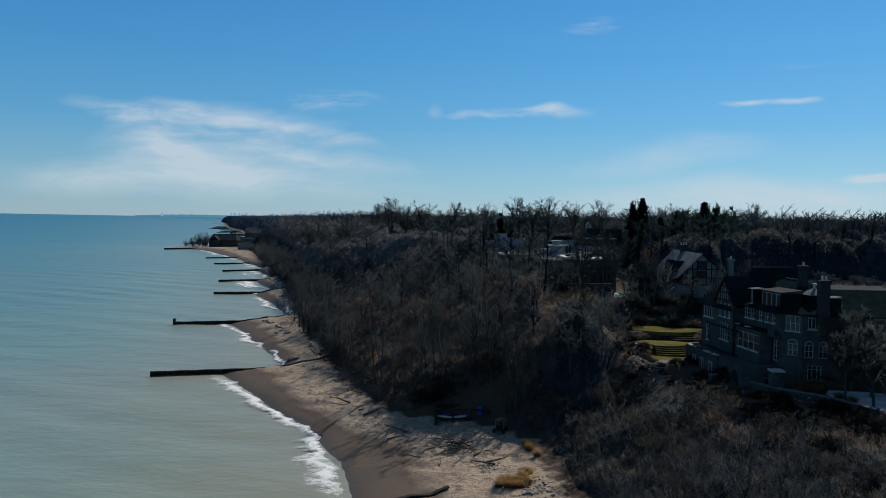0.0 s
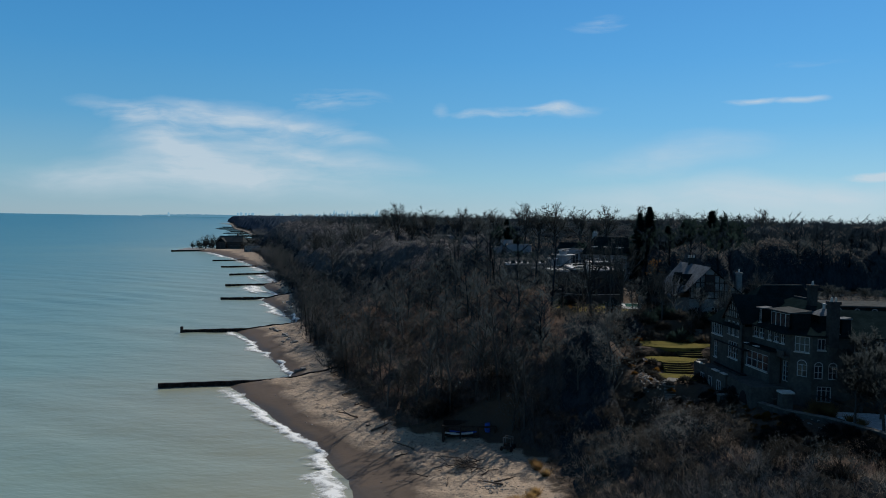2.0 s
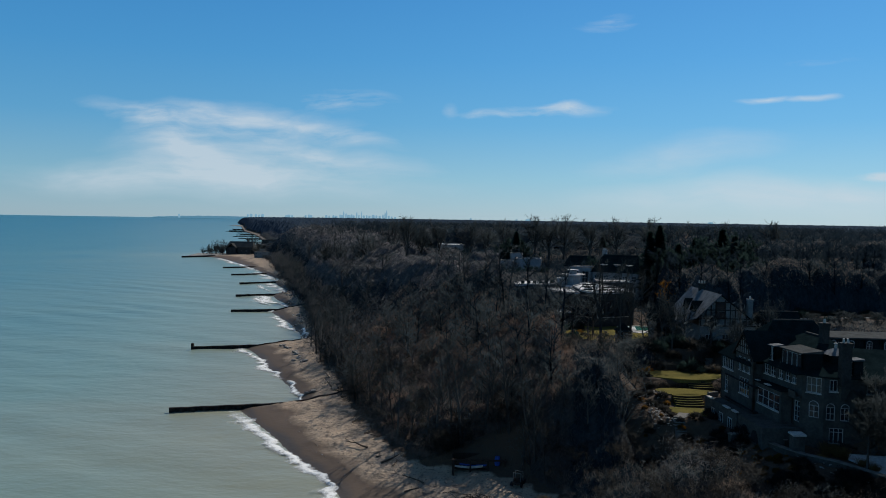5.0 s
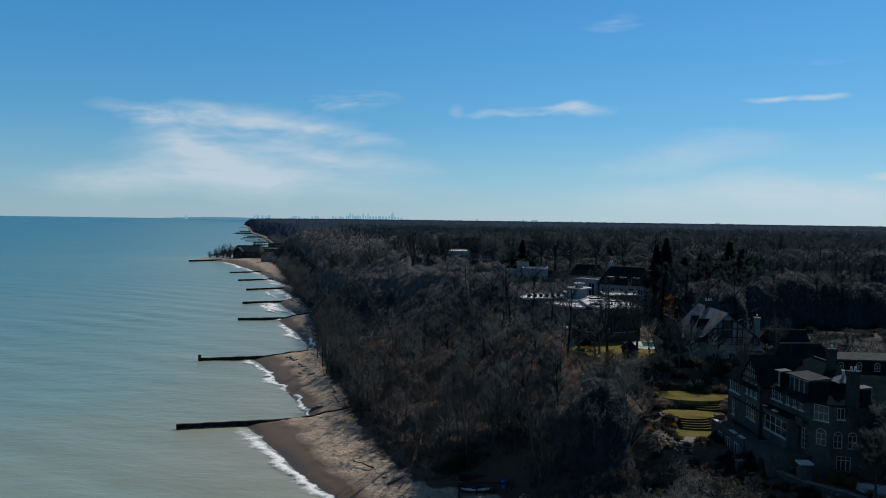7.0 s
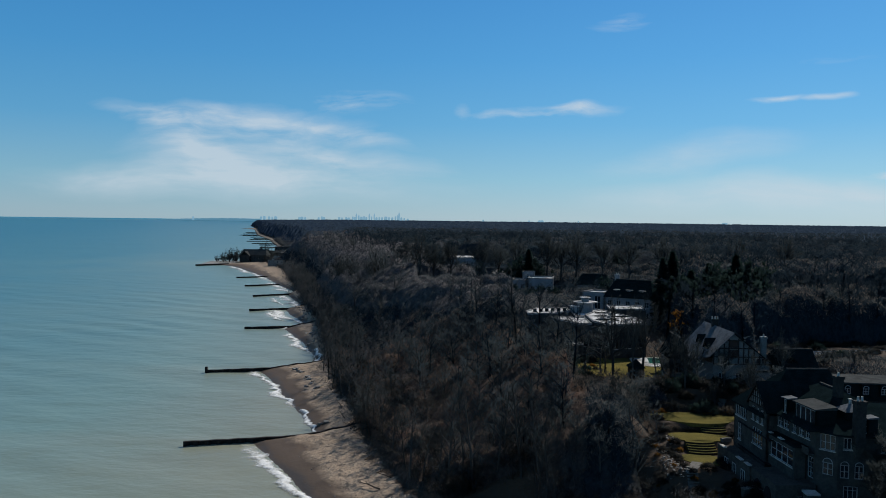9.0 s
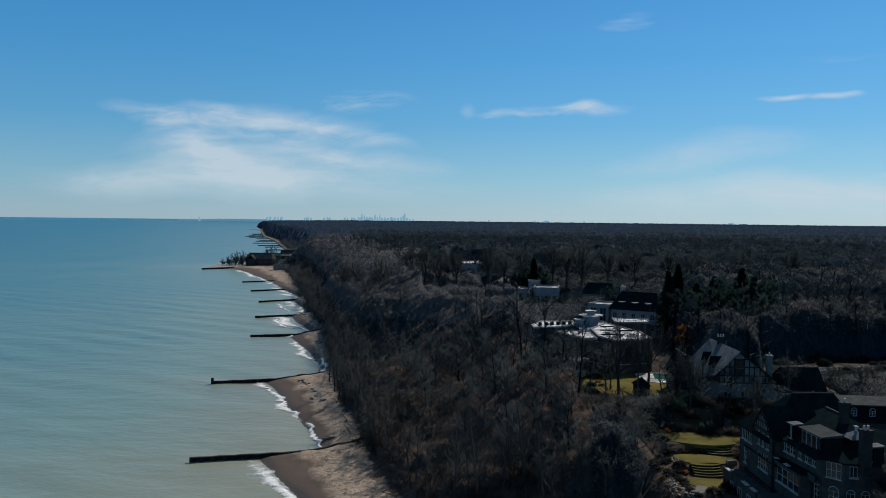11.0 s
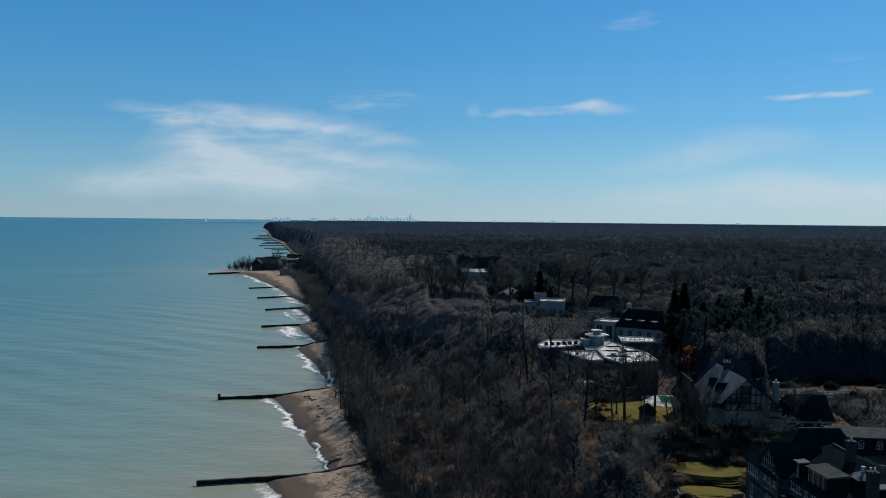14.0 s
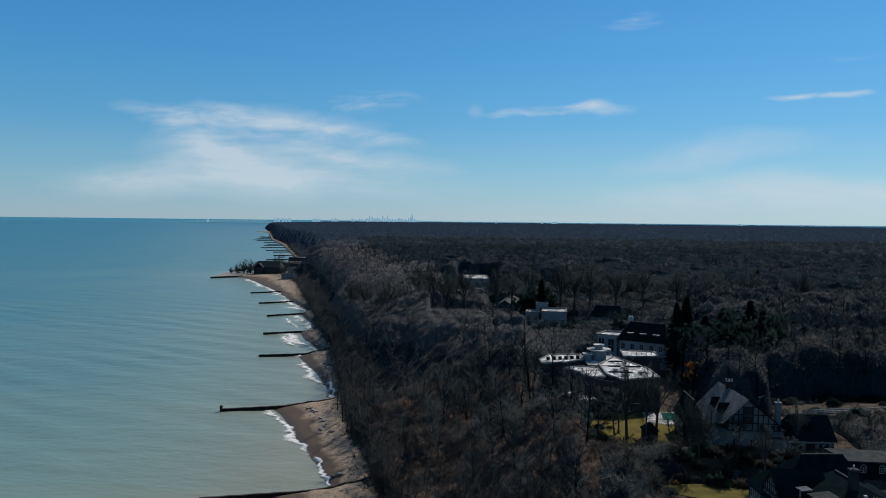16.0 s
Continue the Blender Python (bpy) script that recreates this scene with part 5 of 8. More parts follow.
def hip_roof(root, x0, x1, y0, y1, eave, ridge, ends, axis="y", mat="slate", over=0.4, thick=0.18, name="roof"):
    """A roof over a rectangle; ends: how far the ridge stops short of each end (0: a gable)."""
    x0, x1, y0, y1 = x0 - over, x1 + over, y0 - over, y1 + over
    base = [(x0, y0, eave), (x1, y0, eave), (x1, y1, eave), (x0, y1, eave)]
    low = [(x, y, z - thick) for x, y, z in base]
    if axis == "y":
        c = (x0 + x1) / 2
        r = [(c, y0 + ends[0], ridge), (c, y1 - ends[1], ridge)]
        top = [(0, 1, 8), (1, 2, 9, 8), (2, 3, 9), (3, 0, 8, 9)]
    else:
        c = (y0 + y1) / 2
        r = [(x0 + ends[0], c, ridge), (x1 - ends[1], c, ridge)]
        top = [(3, 0, 8), (0, 1, 9, 8), (1, 2, 9), (2, 3, 8, 9)]
    F = top + [(7, 6, 5, 4), (0, 4, 5, 1), (1, 5, 6, 2), (2, 6, 7, 3), (3, 7, 4, 0)]
    ob = mesh(name, base + low + r, F, M[mat], root)
    p, q = (Vector(v) for v in r)
    s = Vector((0.14, 0, 0)) if axis == "y" else Vector((0, 0.14, 0))
    if (q - p).length > 0.5:
        V = [p - s, p + s, q + s, q - s]
        V = [(v.x, v.y, v.z - 0.05) for v in V] + [(v.x, v.y, v.z + 0.12) for v in V]
        mesh("ridge_cap", V, [(3, 2, 1, 0), (4, 5, 6, 7), (0, 1, 5, 4), (1, 2, 6, 5), (2, 3, 7, 6), (3, 0, 4, 7)], M["lead"], ob)
    return ob


def gable_roof_over(root, p0, p1, half, eave, ridge, mat="slate", name="roof", over=0.3):
    """Two slopes on a ridge from p0 to p1 (plan points)."""
    a, b = Vector(p0), Vector(p1)
    d = (b - a).normalized()
    s = Vector((d.y, -d.x)) * (half + over)
    drop = (ridge - eave) / half * over
    t = 0.16
    V = []
    for q in (a - d * over, b):
        for w, z in ((-1, eave - drop), (0, ridge), (1, eave - drop)):
            V.append((q.x + s.x * w, q.y + s.y * w, z))
        for w, z in ((-1, eave - drop - t), (0, ridge - t * 1.4), (1, eave - drop - t)):
            V.append((q.x + s.x * w, q.y + s.y * w, z))
    F = [(0, 1, 7, 6), (1, 2, 8, 7), (4, 3, 9, 10), (5, 4, 10, 11), (0, 3, 4, 1), (1, 4, 5, 2), (6, 7, 10, 9), (7, 8, 11, 10), (3, 0, 6, 9), (2, 5, 11, 8)]
    return mesh(name, V, F, M[mat], root)


def dormer(root, a, b, z0, z1, depth, cols, rows=2, roof_mat="lead", rise=0.25, wall_mat="slate"):
    """A dormer with its glazed front from a to b (outside to the right), running back into the roof."""
    a, b = Vector(a), Vector(b)
    d = (b - a).normalized()
    out = Vector((d.y, -d.x))
    n = (b - a).length
    body = wall(root, a, b, z0, z1, [(0.14, n - 0.14, z0 + 0.15, z1 - 0.12, "window", cols, rows)], wall_mat, 0.25, "dormer")
    V = [a, b, b - out * depth, a - out * depth]
    for k, (p, q) in enumerate(((b, b - out * depth), (a - out * depth, a))):
        wall(body, p, q, z0 - 0.8, z1, (), wall_mat, 0.2, "cheek")
    e = 0.22
    c = [a - d * e + out * e, b + d * e + out * e, b + d * e - out * depth, a - d * e - out * depth]
    R = [(p.x, p.y, z1) for p in c] + [(c[0].x, c[0].y, z1 + 0.12), (c[1].x, c[1].y, z1 + 0.12), (c[2].x, c[2].y, z1 + 0.12 + rise), (c[3].x, c[3].y, z1 + 0.12 + rise)]
    mesh("dormer_roof", R, [(3, 2, 1, 0), (4, 5, 6, 7), (0, 1, 5, 4), (1, 2, 6, 5), (2, 3, 7, 6), (3, 0, 4, 7)], M[roof_mat], body)
    return body


def chimney(root, x, y, z0, z1, w=1.1, d=0.8, mat="dark_stone", pots=2):
    V, F = boxes_vf([(x - w / 2, x + w / 2, y - d / 2, y + d / 2, z0, z1 - 0.35), (x - w / 2 - 0.1, x + w / 2 + 0.1, y - d / 2 - 0.1, y + d / 2 + 0.1, z1 - 0.35, z1)])
    c = mesh("chimney", V, F, M[mat], root)
    for i in range(pots):
        px = x + (i - (pots - 1) / 2) * 0.5
        ring = [(0.16 * math.cos(g * math.pi / 4), 0.16 * math.sin(g * math.pi / 4)) for g in range(8)]
        V = [(px + a, y + b, z1 - 0.02) for a, b in ring] + [(px + a * 0.8, y + b * 0.8, z1 + 0.5) for a, b in ring]
        mesh("chimney_pot", V, [tuple(range(8, 16))] + [(i2, (i2 + 1) % 8, 8 + (i2 + 1) % 8, 8 + i2) for i2 in range(8)], M["cap"], c)
    return c


# ---- the stone mansion by the bluff ----
def build_mansion():
    h = house("mansion", "large grey stone mansion with dark slate roofs and white windows", 42.0, 102.0, 4.5)
    W, FD, AW = "window", "french_door", "arched_window"
    # lake front: upper windows over the main floor's doors
    g0, g1 = 11.0, 21.9
    wall(h, (-0.85, 2.4), (0.05, -6.0), g0, g1, [(0.3, 1.35, 20.3, 21.6, W, 2, 2), (1.6, 2.75, 20.3, 21.6, W, 2, 2), (3.5, 4.4, 20.3, 21.6, W, 2, 2), (4.9, 5.9, 20.3, 21.6, W, 2, 2), (6.3, 7.2, 20.3, 21.6, W, 2, 2), (5.2, 6.3, 15.7, 18.3, FD, 2, 4), (6.9, 8.0, 15.7, 18.3, FD, 2, 4)])
    # canted bow and end wall
    wall(h, (0.05, -6.0), (1.7, -7.9), g0, g1, [(0.45, 2.2, 19.7, 21.6, W, 3, 2), (0.8, 2, 16.7, 18.2, AW, 2, 2)])
    wall(h, (1.7, -7.9), (5.3, -8.8), g0, g1, [(0.6, 1.9, 20.1, 21.5, W, 3, 1), (0.3, 1.3, 16.6, 18.2, AW, 2, 2), (1.9, 2.9, 16.6, 18.2, AW, 2, 2), (0.7, 2.3, 13.8, 15.7, FD, 3, 2)])
    wall(h, (5.3, -8.8), (17.2, -12.1), g0, g1, [(1, 2.4, 20, 21.4, W, 3, 2), (3.4, 4.4, 20, 21.4, W, 2, 2), (5.5, 6.5, 20, 21.4, W, 2, 2), (8, 9.2, 20, 21.4, W, 2, 2), (1, 2.2, 16.6, 18.3, AW, 2, 2), (3.5, 4.7, 16.6, 18.3, AW, 2, 2), (6, 7.2, 16.6, 18.3, AW, 2, 2)])
    wall(h, (17.2, -12.1), (19.0, 2.0), g0, g1, [(3, 4.2, 16, 18, W, 2, 2), (8, 9.2, 16, 18, W, 2, 2)])
    wall(h, (19.0, 2.0), (13.0, 8.0), g0, g1)
    wall(h, (13.0, 8.0), (13.0, 12.75), g0, g1)
    wall(h, (13.0, 12.75), (-2.15, 12.75), g0, 21.1, [(4, 5.2, 16, 18, W, 2, 2), (9, 10.2, 19, 20.6, W, 2, 2)])
    # gabled wing
    wall(h, (-2.15, 12.75), (-2.15, 7.9), g0, 21.1, [(0.5, 4.1, 19.2, 20.9, W, 6, 1), (1.4, 2.5, 15.9, 18.3, W, 2, 3)])
    wall(h, (-2.2, 7.9), (-2.2, 2.4), g0, 22.2, [(1.0, 1.8, 19.9, 21.8, W, 2, 2), (2.35, 3.15, 19.9, 21.8, W, 2, 2), (3.7, 4.5, 19.9, 21.8, W, 2, 2), (1.3, 4.3, 16.7, 19.0, W, 4, 3)])
    wall(h, (-2.2, 2.4), (-0.85, 2.4), g0, 21.4)
    # half-timbered gable
    V = [(-2.25, 8.1, 22.2), (-2.25, 2.2, 22.2), (-2.25, 5.15, 25.2), (-1.95, 8.1, 22.2), (-1.95, 2.2, 22.2), (-1.95, 5.15, 25.2)]
    gable = mesh("gable", V, [(0, 1, 2), (5, 4, 3), (0, 3, 4, 1), (1, 4, 5, 2), (2, 5, 3, 0)], M["stucco"], h)
    for i in range(9):
        q = 2.57 + i * 0.645
        top = 25.2 - abs(q - 5.15) * 1.0 - 0.1
        if top > 22.4:
            mesh("timber", *box_vf(-2.32, -2.23, q - 0.07, q + 0.07, 22.2, top), M["timber"], gable)
    for z, half in ((22.22, 2.9), (23.2, 1.9), (24.1, 0.95)):
        mesh("timber", *box_vf(-2.33, -2.24, 5.15 - half, 5.15 + half, z, z + 0.14), M["timber"], gable)
    for y0, y1 in ((8.1, 5.15), (2.2, 5.15)):
        w = 0.22
        mesh("bargeboard", [(-2.6, y0, 22.0), (-2.6, y1, 25.3), (-2.6, y1, 25.3 - w * 1.4), (-2.6, y0, 22.0 - w * 1.4), (-2.52, y0, 22.0), (-2.52, y1, 25.3), (-2.52, y1, 25.3 - w * 1.4), (-2.52, y0, 22.0 - w * 1.4)], [(0, 1, 2, 3), (7, 6, 5, 4), (0, 4, 5, 1), (1, 5, 6, 2), (2, 6, 7, 3), (3, 7, 4, 0)], M["timber"], gable)
    gable_roof_over(h, (-2.2, 5.15), (4.5, 5.15), 2.95, 22.25, 25.5)
    # roofs
    hip_roof(h, -2.15, 11.5, 3.4, 12.75, 21.1, 26.6, (5.6, 3.0), "x")
    hip_roof(h, -0.75, 13.5, -6.0, 9.0, 21.9, 25.3, (6.6, 4.2), "y")
    V = [(-0.35, -6.0, 21.9), (1.45, -8.25, 21.9), (5.3, -9.25, 21.9), (17.6, -12.55, 21.9), (19.4, 2.2, 21.9), (8.0, 2.0, 21.9), (8.0, -2.2, 24.4), (14.6, -4.2, 24.4)]
    V += [(x, y, z - 0.18) for x, y, z in V[:6]]
    mesh("roof", V, [(0, 1, 6), (1, 2, 6), (2, 3, 7, 6), (3, 4, 7), (4, 5, 6, 7), (5, 0, 6), (13, 12, 11, 10, 9, 8), (0, 8, 9, 1), (1, 9, 10, 2), (2, 10, 11, 3), (3, 11, 12, 4)], M["slate"], h)
    # dormers, the pale-capped cupola and the chimneys
    dormer(h, (-0.25, -1.1), (0.05, -5.7), 22.0, 24.2, 2.7, 4, 1, rise=0.25)
    dormer(h, (-0.5, 1.5), (-0.42, 0.5), 22.1, 24.1, 1.3, 2, 2, "pale_slate", 0.1)
    dormer(h, (4.7, -7.6), (4.8, -8.6), 22.0, 23.9, 1.3, 2, 2, "pale_slate", 0.1)
    cup = solid(h, "cupola", [(3.9, 5.9, -5.6, -3.6, 22.3, 24.0)], "slate")
    mesh("cupola_roof", [(3.6, -5.9, 24.0), (6.2, -5.9, 24.0), (6.2, -3.3, 24.0), (3.6, -3.3, 24.0), (4.7, -4.8, 24.75), (5.1, -4.8, 24.75), (5.1, -4.4, 24.75), (4.7, -4.4, 24.75)], [(3, 2, 1, 0), (4, 5, 6, 7), (0, 1, 5, 4), (1, 2, 6, 5), (2, 3, 7, 6), (3, 0, 4, 7)], M["pale_slate"], cup, "pale lead-covered cupola roof")
    mesh("finial", *boxes_vf([(4.78, 5.02, -4.72, -4.48, 24.7, 25.3), (4.7, 5.1, -4.8, -4.4, 25.3, 25.4)]), M["cap"], cup)
    chimney(h, 3.7, -8.7, 20.6, 26.1, 1.15, 0.9)
    mesh("chimney_breast", [(3.45, -8.6, 19.2), (3.95, -8.7, 19.2), (3.95, -8.2, 19.2), (3.45, -8.2, 19.2), (3.1, -9.15, 20.8), (4.3, -9.15, 20.8), (4.3, -8.2, 20.9), (3.1, -8.2, 20.9)], [(3, 2, 1, 0), (4, 5, 6, 7), (0, 1, 5, 4), (1, 2, 6, 5), (2, 3, 7, 6), (3, 0, 4, 7)], M["stone"], h)
    chimney(h, 5.6, -0.6, 23.0, 27.4, 1.0, 0.8, pots=1)
    # flat-roofed bay on the main floor with its window wall
    wall(h, (-1.9, 2.35), (-1.7, -4.3), 11.0, 19.2, [(0.6, 6.2, 16.5, 18.6, W, 4, 2)])
    wall(h, (-1.7, -4.3), (-0.1, -4.3), 11.0, 19.2)
    mesh("flat_roof", [(-2.15, 2.3, 19.2), (-1.95, -4.55, 19.2), (-0.14, -4.55, 19.2), (-0.82, 2.3, 19.2), (-2.15, 2.3, 19.4), (-1.95, -4.55, 19.4), (-0.14, -4.55, 19.4), (-0.82, 2.3, 19.4)], [(3, 2, 1, 0), (4, 5, 6, 7), (0, 1, 5, 4), (1, 2, 6, 5), (2, 3, 7, 6), (3, 0, 4, 7)], M["slate"], h)
    for y in (1.6, -0.9, -1.4):
        solid(h, "roof_coping", [(-2.2, -1.7, y - 0.3, y + 0.3, 19.4, 19.48)], "cap")
    # balcony over the doors
    V, F = boxes_vf([(-0.95, -0.14, -6.0, -4.4, 18.75, 18.95), (-0.95, -0.8, -6.0, -4.4, 18.95, 19.6)])
    mesh("balcony", V, F, M["stone"], h)
    # eaves gutters and downpipe
    solid(h, "gutter", [(-1.05, -0.9, -5.9, 2.3, 21.7, 21.84)], "lead")
    solid(h, "downpipe", [(-0.36, -0.26, -4.42, -4.32, 15.3, 18.7)], "timber")
    # terrace before the house with its low outer wall
    V, F = boxes_vf([(-5.2, -2.75, 0.4, 11.0, 11.0, 14.9), (-5.2, -5.0, 0.4, 11.0, 14.9, 15.25), (-5.0, -1.5, -6.4, 0.4, 11.0, 15.2), (-1.5, -0.02, -6.4, -3.8, 11.0, 15.2)])
    mesh("terrace", V, F, M["stone"], h)
    for q in (1.8, 4.6, 7.2):
        V, F = boxes_vf([(-5.23, -5.19, q, q + 1.2, 12.6, 14.2)])
        w = mesh("window", *boxes_vf([(-5.26, -5.2, q, q + 1.2, 12.6, 12.7), (-5.26, -5.2, q, q + 1.2, 14.1, 14.2), (-5.26, -5.2, q, q + 0.1, 12.7, 14.1), (-5.26, -5.2, q + 1.1, q + 1.2, 12.7, 14.1), (-5.26, -5.2, q + 0.55, q + 0.65, 12.7, 14.1)]), M["white_frame"], h)
        mesh("pane", *box_vf(-5.215, -5.205, q + 0.05, q + 1.15, 12.65, 14.15), M["glass"], w)
    # arches: near-black plates on the wall stand for the shade inside them
    for q in (-1.6, -4.4):
        V = [(-5.02, q + 1.0 * math.cos(g), 12.9 + 1.5 * max(0, math.sin(g))) for g in [math.pi * i / 10 for i in range(11)]]
        mesh("arch", V + [(x - 0.05, y, z) for x, y, z in V], [tuple(range(11)), tuple(range(21, 10, -1))] + [(i, i + 1, 12 + i, 11 + i) for i in range(10)], M["dark_inside"], h)
    for x, y0, y1, z in ((-5.1, 8.7, 10.0, 15.25), (-5.1, 3.0, 4.6, 15.25), (-5.1, 0.5, 1.9, 15.3)):
        solid(h, "coping", [(x - 0.25, x + 0.25, y0, y1, z, z + 0.14)], "cap")
    # floors and an inner wall, the rooms' darkness painted into their colour
    solid(h, "floor_slab", [(0.36, 12.6, -5.5, 8.0, 15.0, 15.2), (0.36, 12.6, -5.5, 8.0, 18.4, 18.6), (-2.3, 12.0, 1.4, 11.0, 18.3, 18.5), (-2.3, 12.0, 1.4, 11.0, 15.0, 15.2)], "dark_inside")
    solid(h, "inner_wall", [(3.2, 3.4, -5.5, 10.8, 11.0, 21.0)], "dark_inside")
    return h


build_mansion()


def build_mansard():
    h = house("mansard_house", "house with dark mansard roof, arched dormers and grey flat top", 55.1, 119.8, -3.0)
    x0, x1, y0, y1 = 0.2, 15.0, 0.3, 5.6
    wall(h, (x0, y0), (x1, y0), 13.5, 20.2, [(2, 3.2, 16.8, 18.8, "window", 2, 2), (5, 6.2, 16.8, 18.8, "window", 2, 2), (9, 10.2, 16.8, 18.8, "window", 2, 2)])
    wall(h, (x1, y0), (x1, y1), 13.5, 20.2)
    wall(h, (x1, y1), (x0, y1), 13.5, 20.2)
    wall(h, (x0, y1), (x0, y0), 13.5, 20.2)
    V = [(x0 - 0.3, y0 - 0.3, 20.2), (x1 + 0.3, y0 - 0.3, 20.2), (x1 + 0.3, y1 + 0.3, 20.2), (x0 - 0.3, y1 + 0.3, 20.2)]
    V += [(x0 + 0.3, y0 + 0.2, 22.7), (x1 - 0.3, y0 + 0.2, 22.7), (x1 - 0.3, y1 - 0.2, 22.7), (x0 + 0.3, y1 - 0.2, 22.7)]
    mesh("mansard_roof", V, [(3, 2, 1, 0), (4, 5, 6, 7), (0, 1, 5, 4), (1, 2, 6, 5), (2, 3, 7, 6), (3, 0, 4, 7)], M["slate"], h)
    V = [(x0, y0 - 0.1, 22.7), (x1, y0 - 0.1, 22.7), (x1, y1 + 0.1, 22.7), (x0 - 1.6, y1 + 0.1, 22.7)]
    V += [(x, y, 22.9) for x, y, _ in V[:2]] + [(x, y, 23.15) for x, y, _ in V[2:]]
    mesh("roof", V, [(3, 2, 1, 0), (4, 5, 6, 7), (0, 1, 5, 4), (1, 2, 6, 5), (2, 3, 7, 6), (3, 0, 4, 7)], M["lead"], h, "grey flat lead roof")
    for x in (2.3, 4.95, 7.6, 10.2, 12.8):
        wall(h, (x - 0.6, y0 - 0.35), (x + 0.6, y0 - 0.35), 20.9, 22.68, [(0.15, 1.05, 21.2, 22.1, "arched_window", 2, 2)], "slate", 0.5, "dormer")
    return h


build_mansard()


# ---- the half-timbered house ----
def build_tudor():
    h = house("timbered_house", "half-timbered house with pale gable and steep grey slate roof", 47.2, 140.6, 0.0)
    W = "window"
    wall(h, (-3.6, 0), (6.6, 0), 17.0, 21.5, [(1.0, 2.2, 18.2, 20.0, W, 2, 2), (4.0, 5.2, 18.2, 20.0, W, 2, 2)], "stucco")
    # gable front: long slope to one side
    g = [(-3.6, 21.5), (6.6, 21.5), (6.6, 21.7), (0.0, 27.0), (-3.6, 23.6)]
    V = [(x, 0, z) for x, z in g] + [(x, 0.3, z) for x, z in g]
    gable = mesh("gable", V, [(0, 1, 2, 3, 4), (9, 8, 7, 6, 5), (0, 5, 6, 1), (1, 6, 7, 2), (2, 7, 8, 3), (3, 8, 9, 4), (4, 9, 5, 0)], M["stucco"], h)

    def top(x):
        return 27.0 + (x * 0.944 if x < 0 else -x * 0.803)

    for x in (-3.5, -2.6, -1.7, -0.85, 0.85, 1.75, 2.65, 3.6, 4.6, 5.6, 6.5):
        mesh("timber", *box_vf(x - 0.1, x + 0.1, -0.07, 0.0, 21.5, top(x) - 0.1), M["timber"], gable)
    for z, a, b in ((21.45, -3.6, 6.6), (22.75, -3.6, 5.2), (24.3, -2.9, 3.3), (25.7, -1.4, 1.6)):
        mesh("timber", *box_vf(a, b, -0.08, 0.0, z, z + 0.2), M["timber"], gable)
    for x, z in ((-0.75, 22.95), (-0.75, 24.55), (4.0, 21.75), (5.0, 21.75), (2.0, 21.75)):
        w, hh = (1.5, 1.2) if z > 22 else (0.75, 0.85)
        win = mesh("window", *boxes_vf([(x, x + w, -0.11, -0.03, z, z + 0.08), (x, x + w, -0.11, -0.03, z + hh - 0.08, z + hh), (x, x + 0.08, -0.11, -0.03, z + 0.08, z + hh - 0.08), (x + w - 0.08, x + w, -0.11, -0.03, z + 0.08, z + hh - 0.08), (x + w / 2 - 0.03, x + w / 2 + 0.03, -0.11, -0.03, z + 0.08, z + hh - 0.08)]), M["timber"], h)
        mesh("pane", *box_vf(x + 0.06, x + w - 0.06, -0.06, -0.04, z + 0.06, z + hh - 0.06), M["glass"], win)
    wall(h, (6.6, 0), (6.6, 15), 17.0, 21.6, (), "stucco")
    wall(h, (6.6, 15), (-5.2, 15), 17.0, 21.6, (), "stucco")
    wall(h, (-5.2, 15), (-5.2, 4), 17.0, 21.6, [(2, 3.2, 18.2, 20.2, W, 2, 2), (6, 7.2, 18.2, 20.2, W, 2, 2)], "stucco")
    wall(h, (-5.2, 4), (-3.6, 0), 17.0, 21.6, (), "stucco")
    # roof: one slate in two colours, pale for the lit lake-side slope, far slope dark
    V = [(0, -0.4, 27.25), (-1.3, 13.6, 27.5), (-4.3, -0.4, 23.0), (-6.0, 15.3, 21.6), (-5.9, 4, 21.6), (7.0, -0.4, 21.6), (7.0, 15.3, 21.6)]
    lo = [(x, y, z - 0.2) for x, y, z in V]
    mesh("roof", V + lo, [(0, 2, 4, 3, 1), (8, 10, 11, 9, 7), (2, 0, 7, 9), (4, 2, 9, 11), (3, 4, 11, 10), (1, 3, 10, 8)], M["pale_slate"], h, "pale grey slate slope")
    W2 = [(0.02, -0.4, 27.25), (7.0, -0.4, 21.6), (7.0, 15.3, 21.6), (-1.28, 13.6, 27.5)]
    mesh("roof", W2 + [(x, y, z - 0.2) for x, y, z in W2], [(0, 1, 2, 3), (7, 6, 5, 4), (0, 4, 5, 1), (1, 5, 6, 2), (2, 6, 7, 3), (3, 7, 4, 0)], M["slate"], h)
    for y in (3.6, 8.2):
        a, b, z = -3.9, -1.3, 24.2
        gable_roof_over(h, (a, y), (-0.6, y), 1.1, z, z + 1.5, "slate", "dormer_roof", 0.2)
        d = mesh("dormer", *boxes_vf([(a, b, y - 1.0, y + 1.0, z - 2.0, z)]), M["slate"], h)
        mesh("pane", *box_vf(a - 0.03, a + 0.02, y - 0.6, y + 0.6, z - 1.2, z - 0.2), M["glass"], d)
    chimney(h, -0.7, 9.0, 24.0, 28.5, 1.1, 0.7, "dark_stone", 3)
    chimney(h, 6.0, 2.2, 20.0, 26.3, 0.9, 0.8, "stucco", 1)
    # blue-grey side wing
    hip_roof(h, -9.0, -5.4, 9.0, 16.0, 21.0, 24.8, (0, 0), "y", "slate")
    wall(h, (-9.0, 16.0), (-9.0, 9.0), 16.5, 21.0, [(2, 3.4, 18, 20, W, 2, 2)], "stucco")
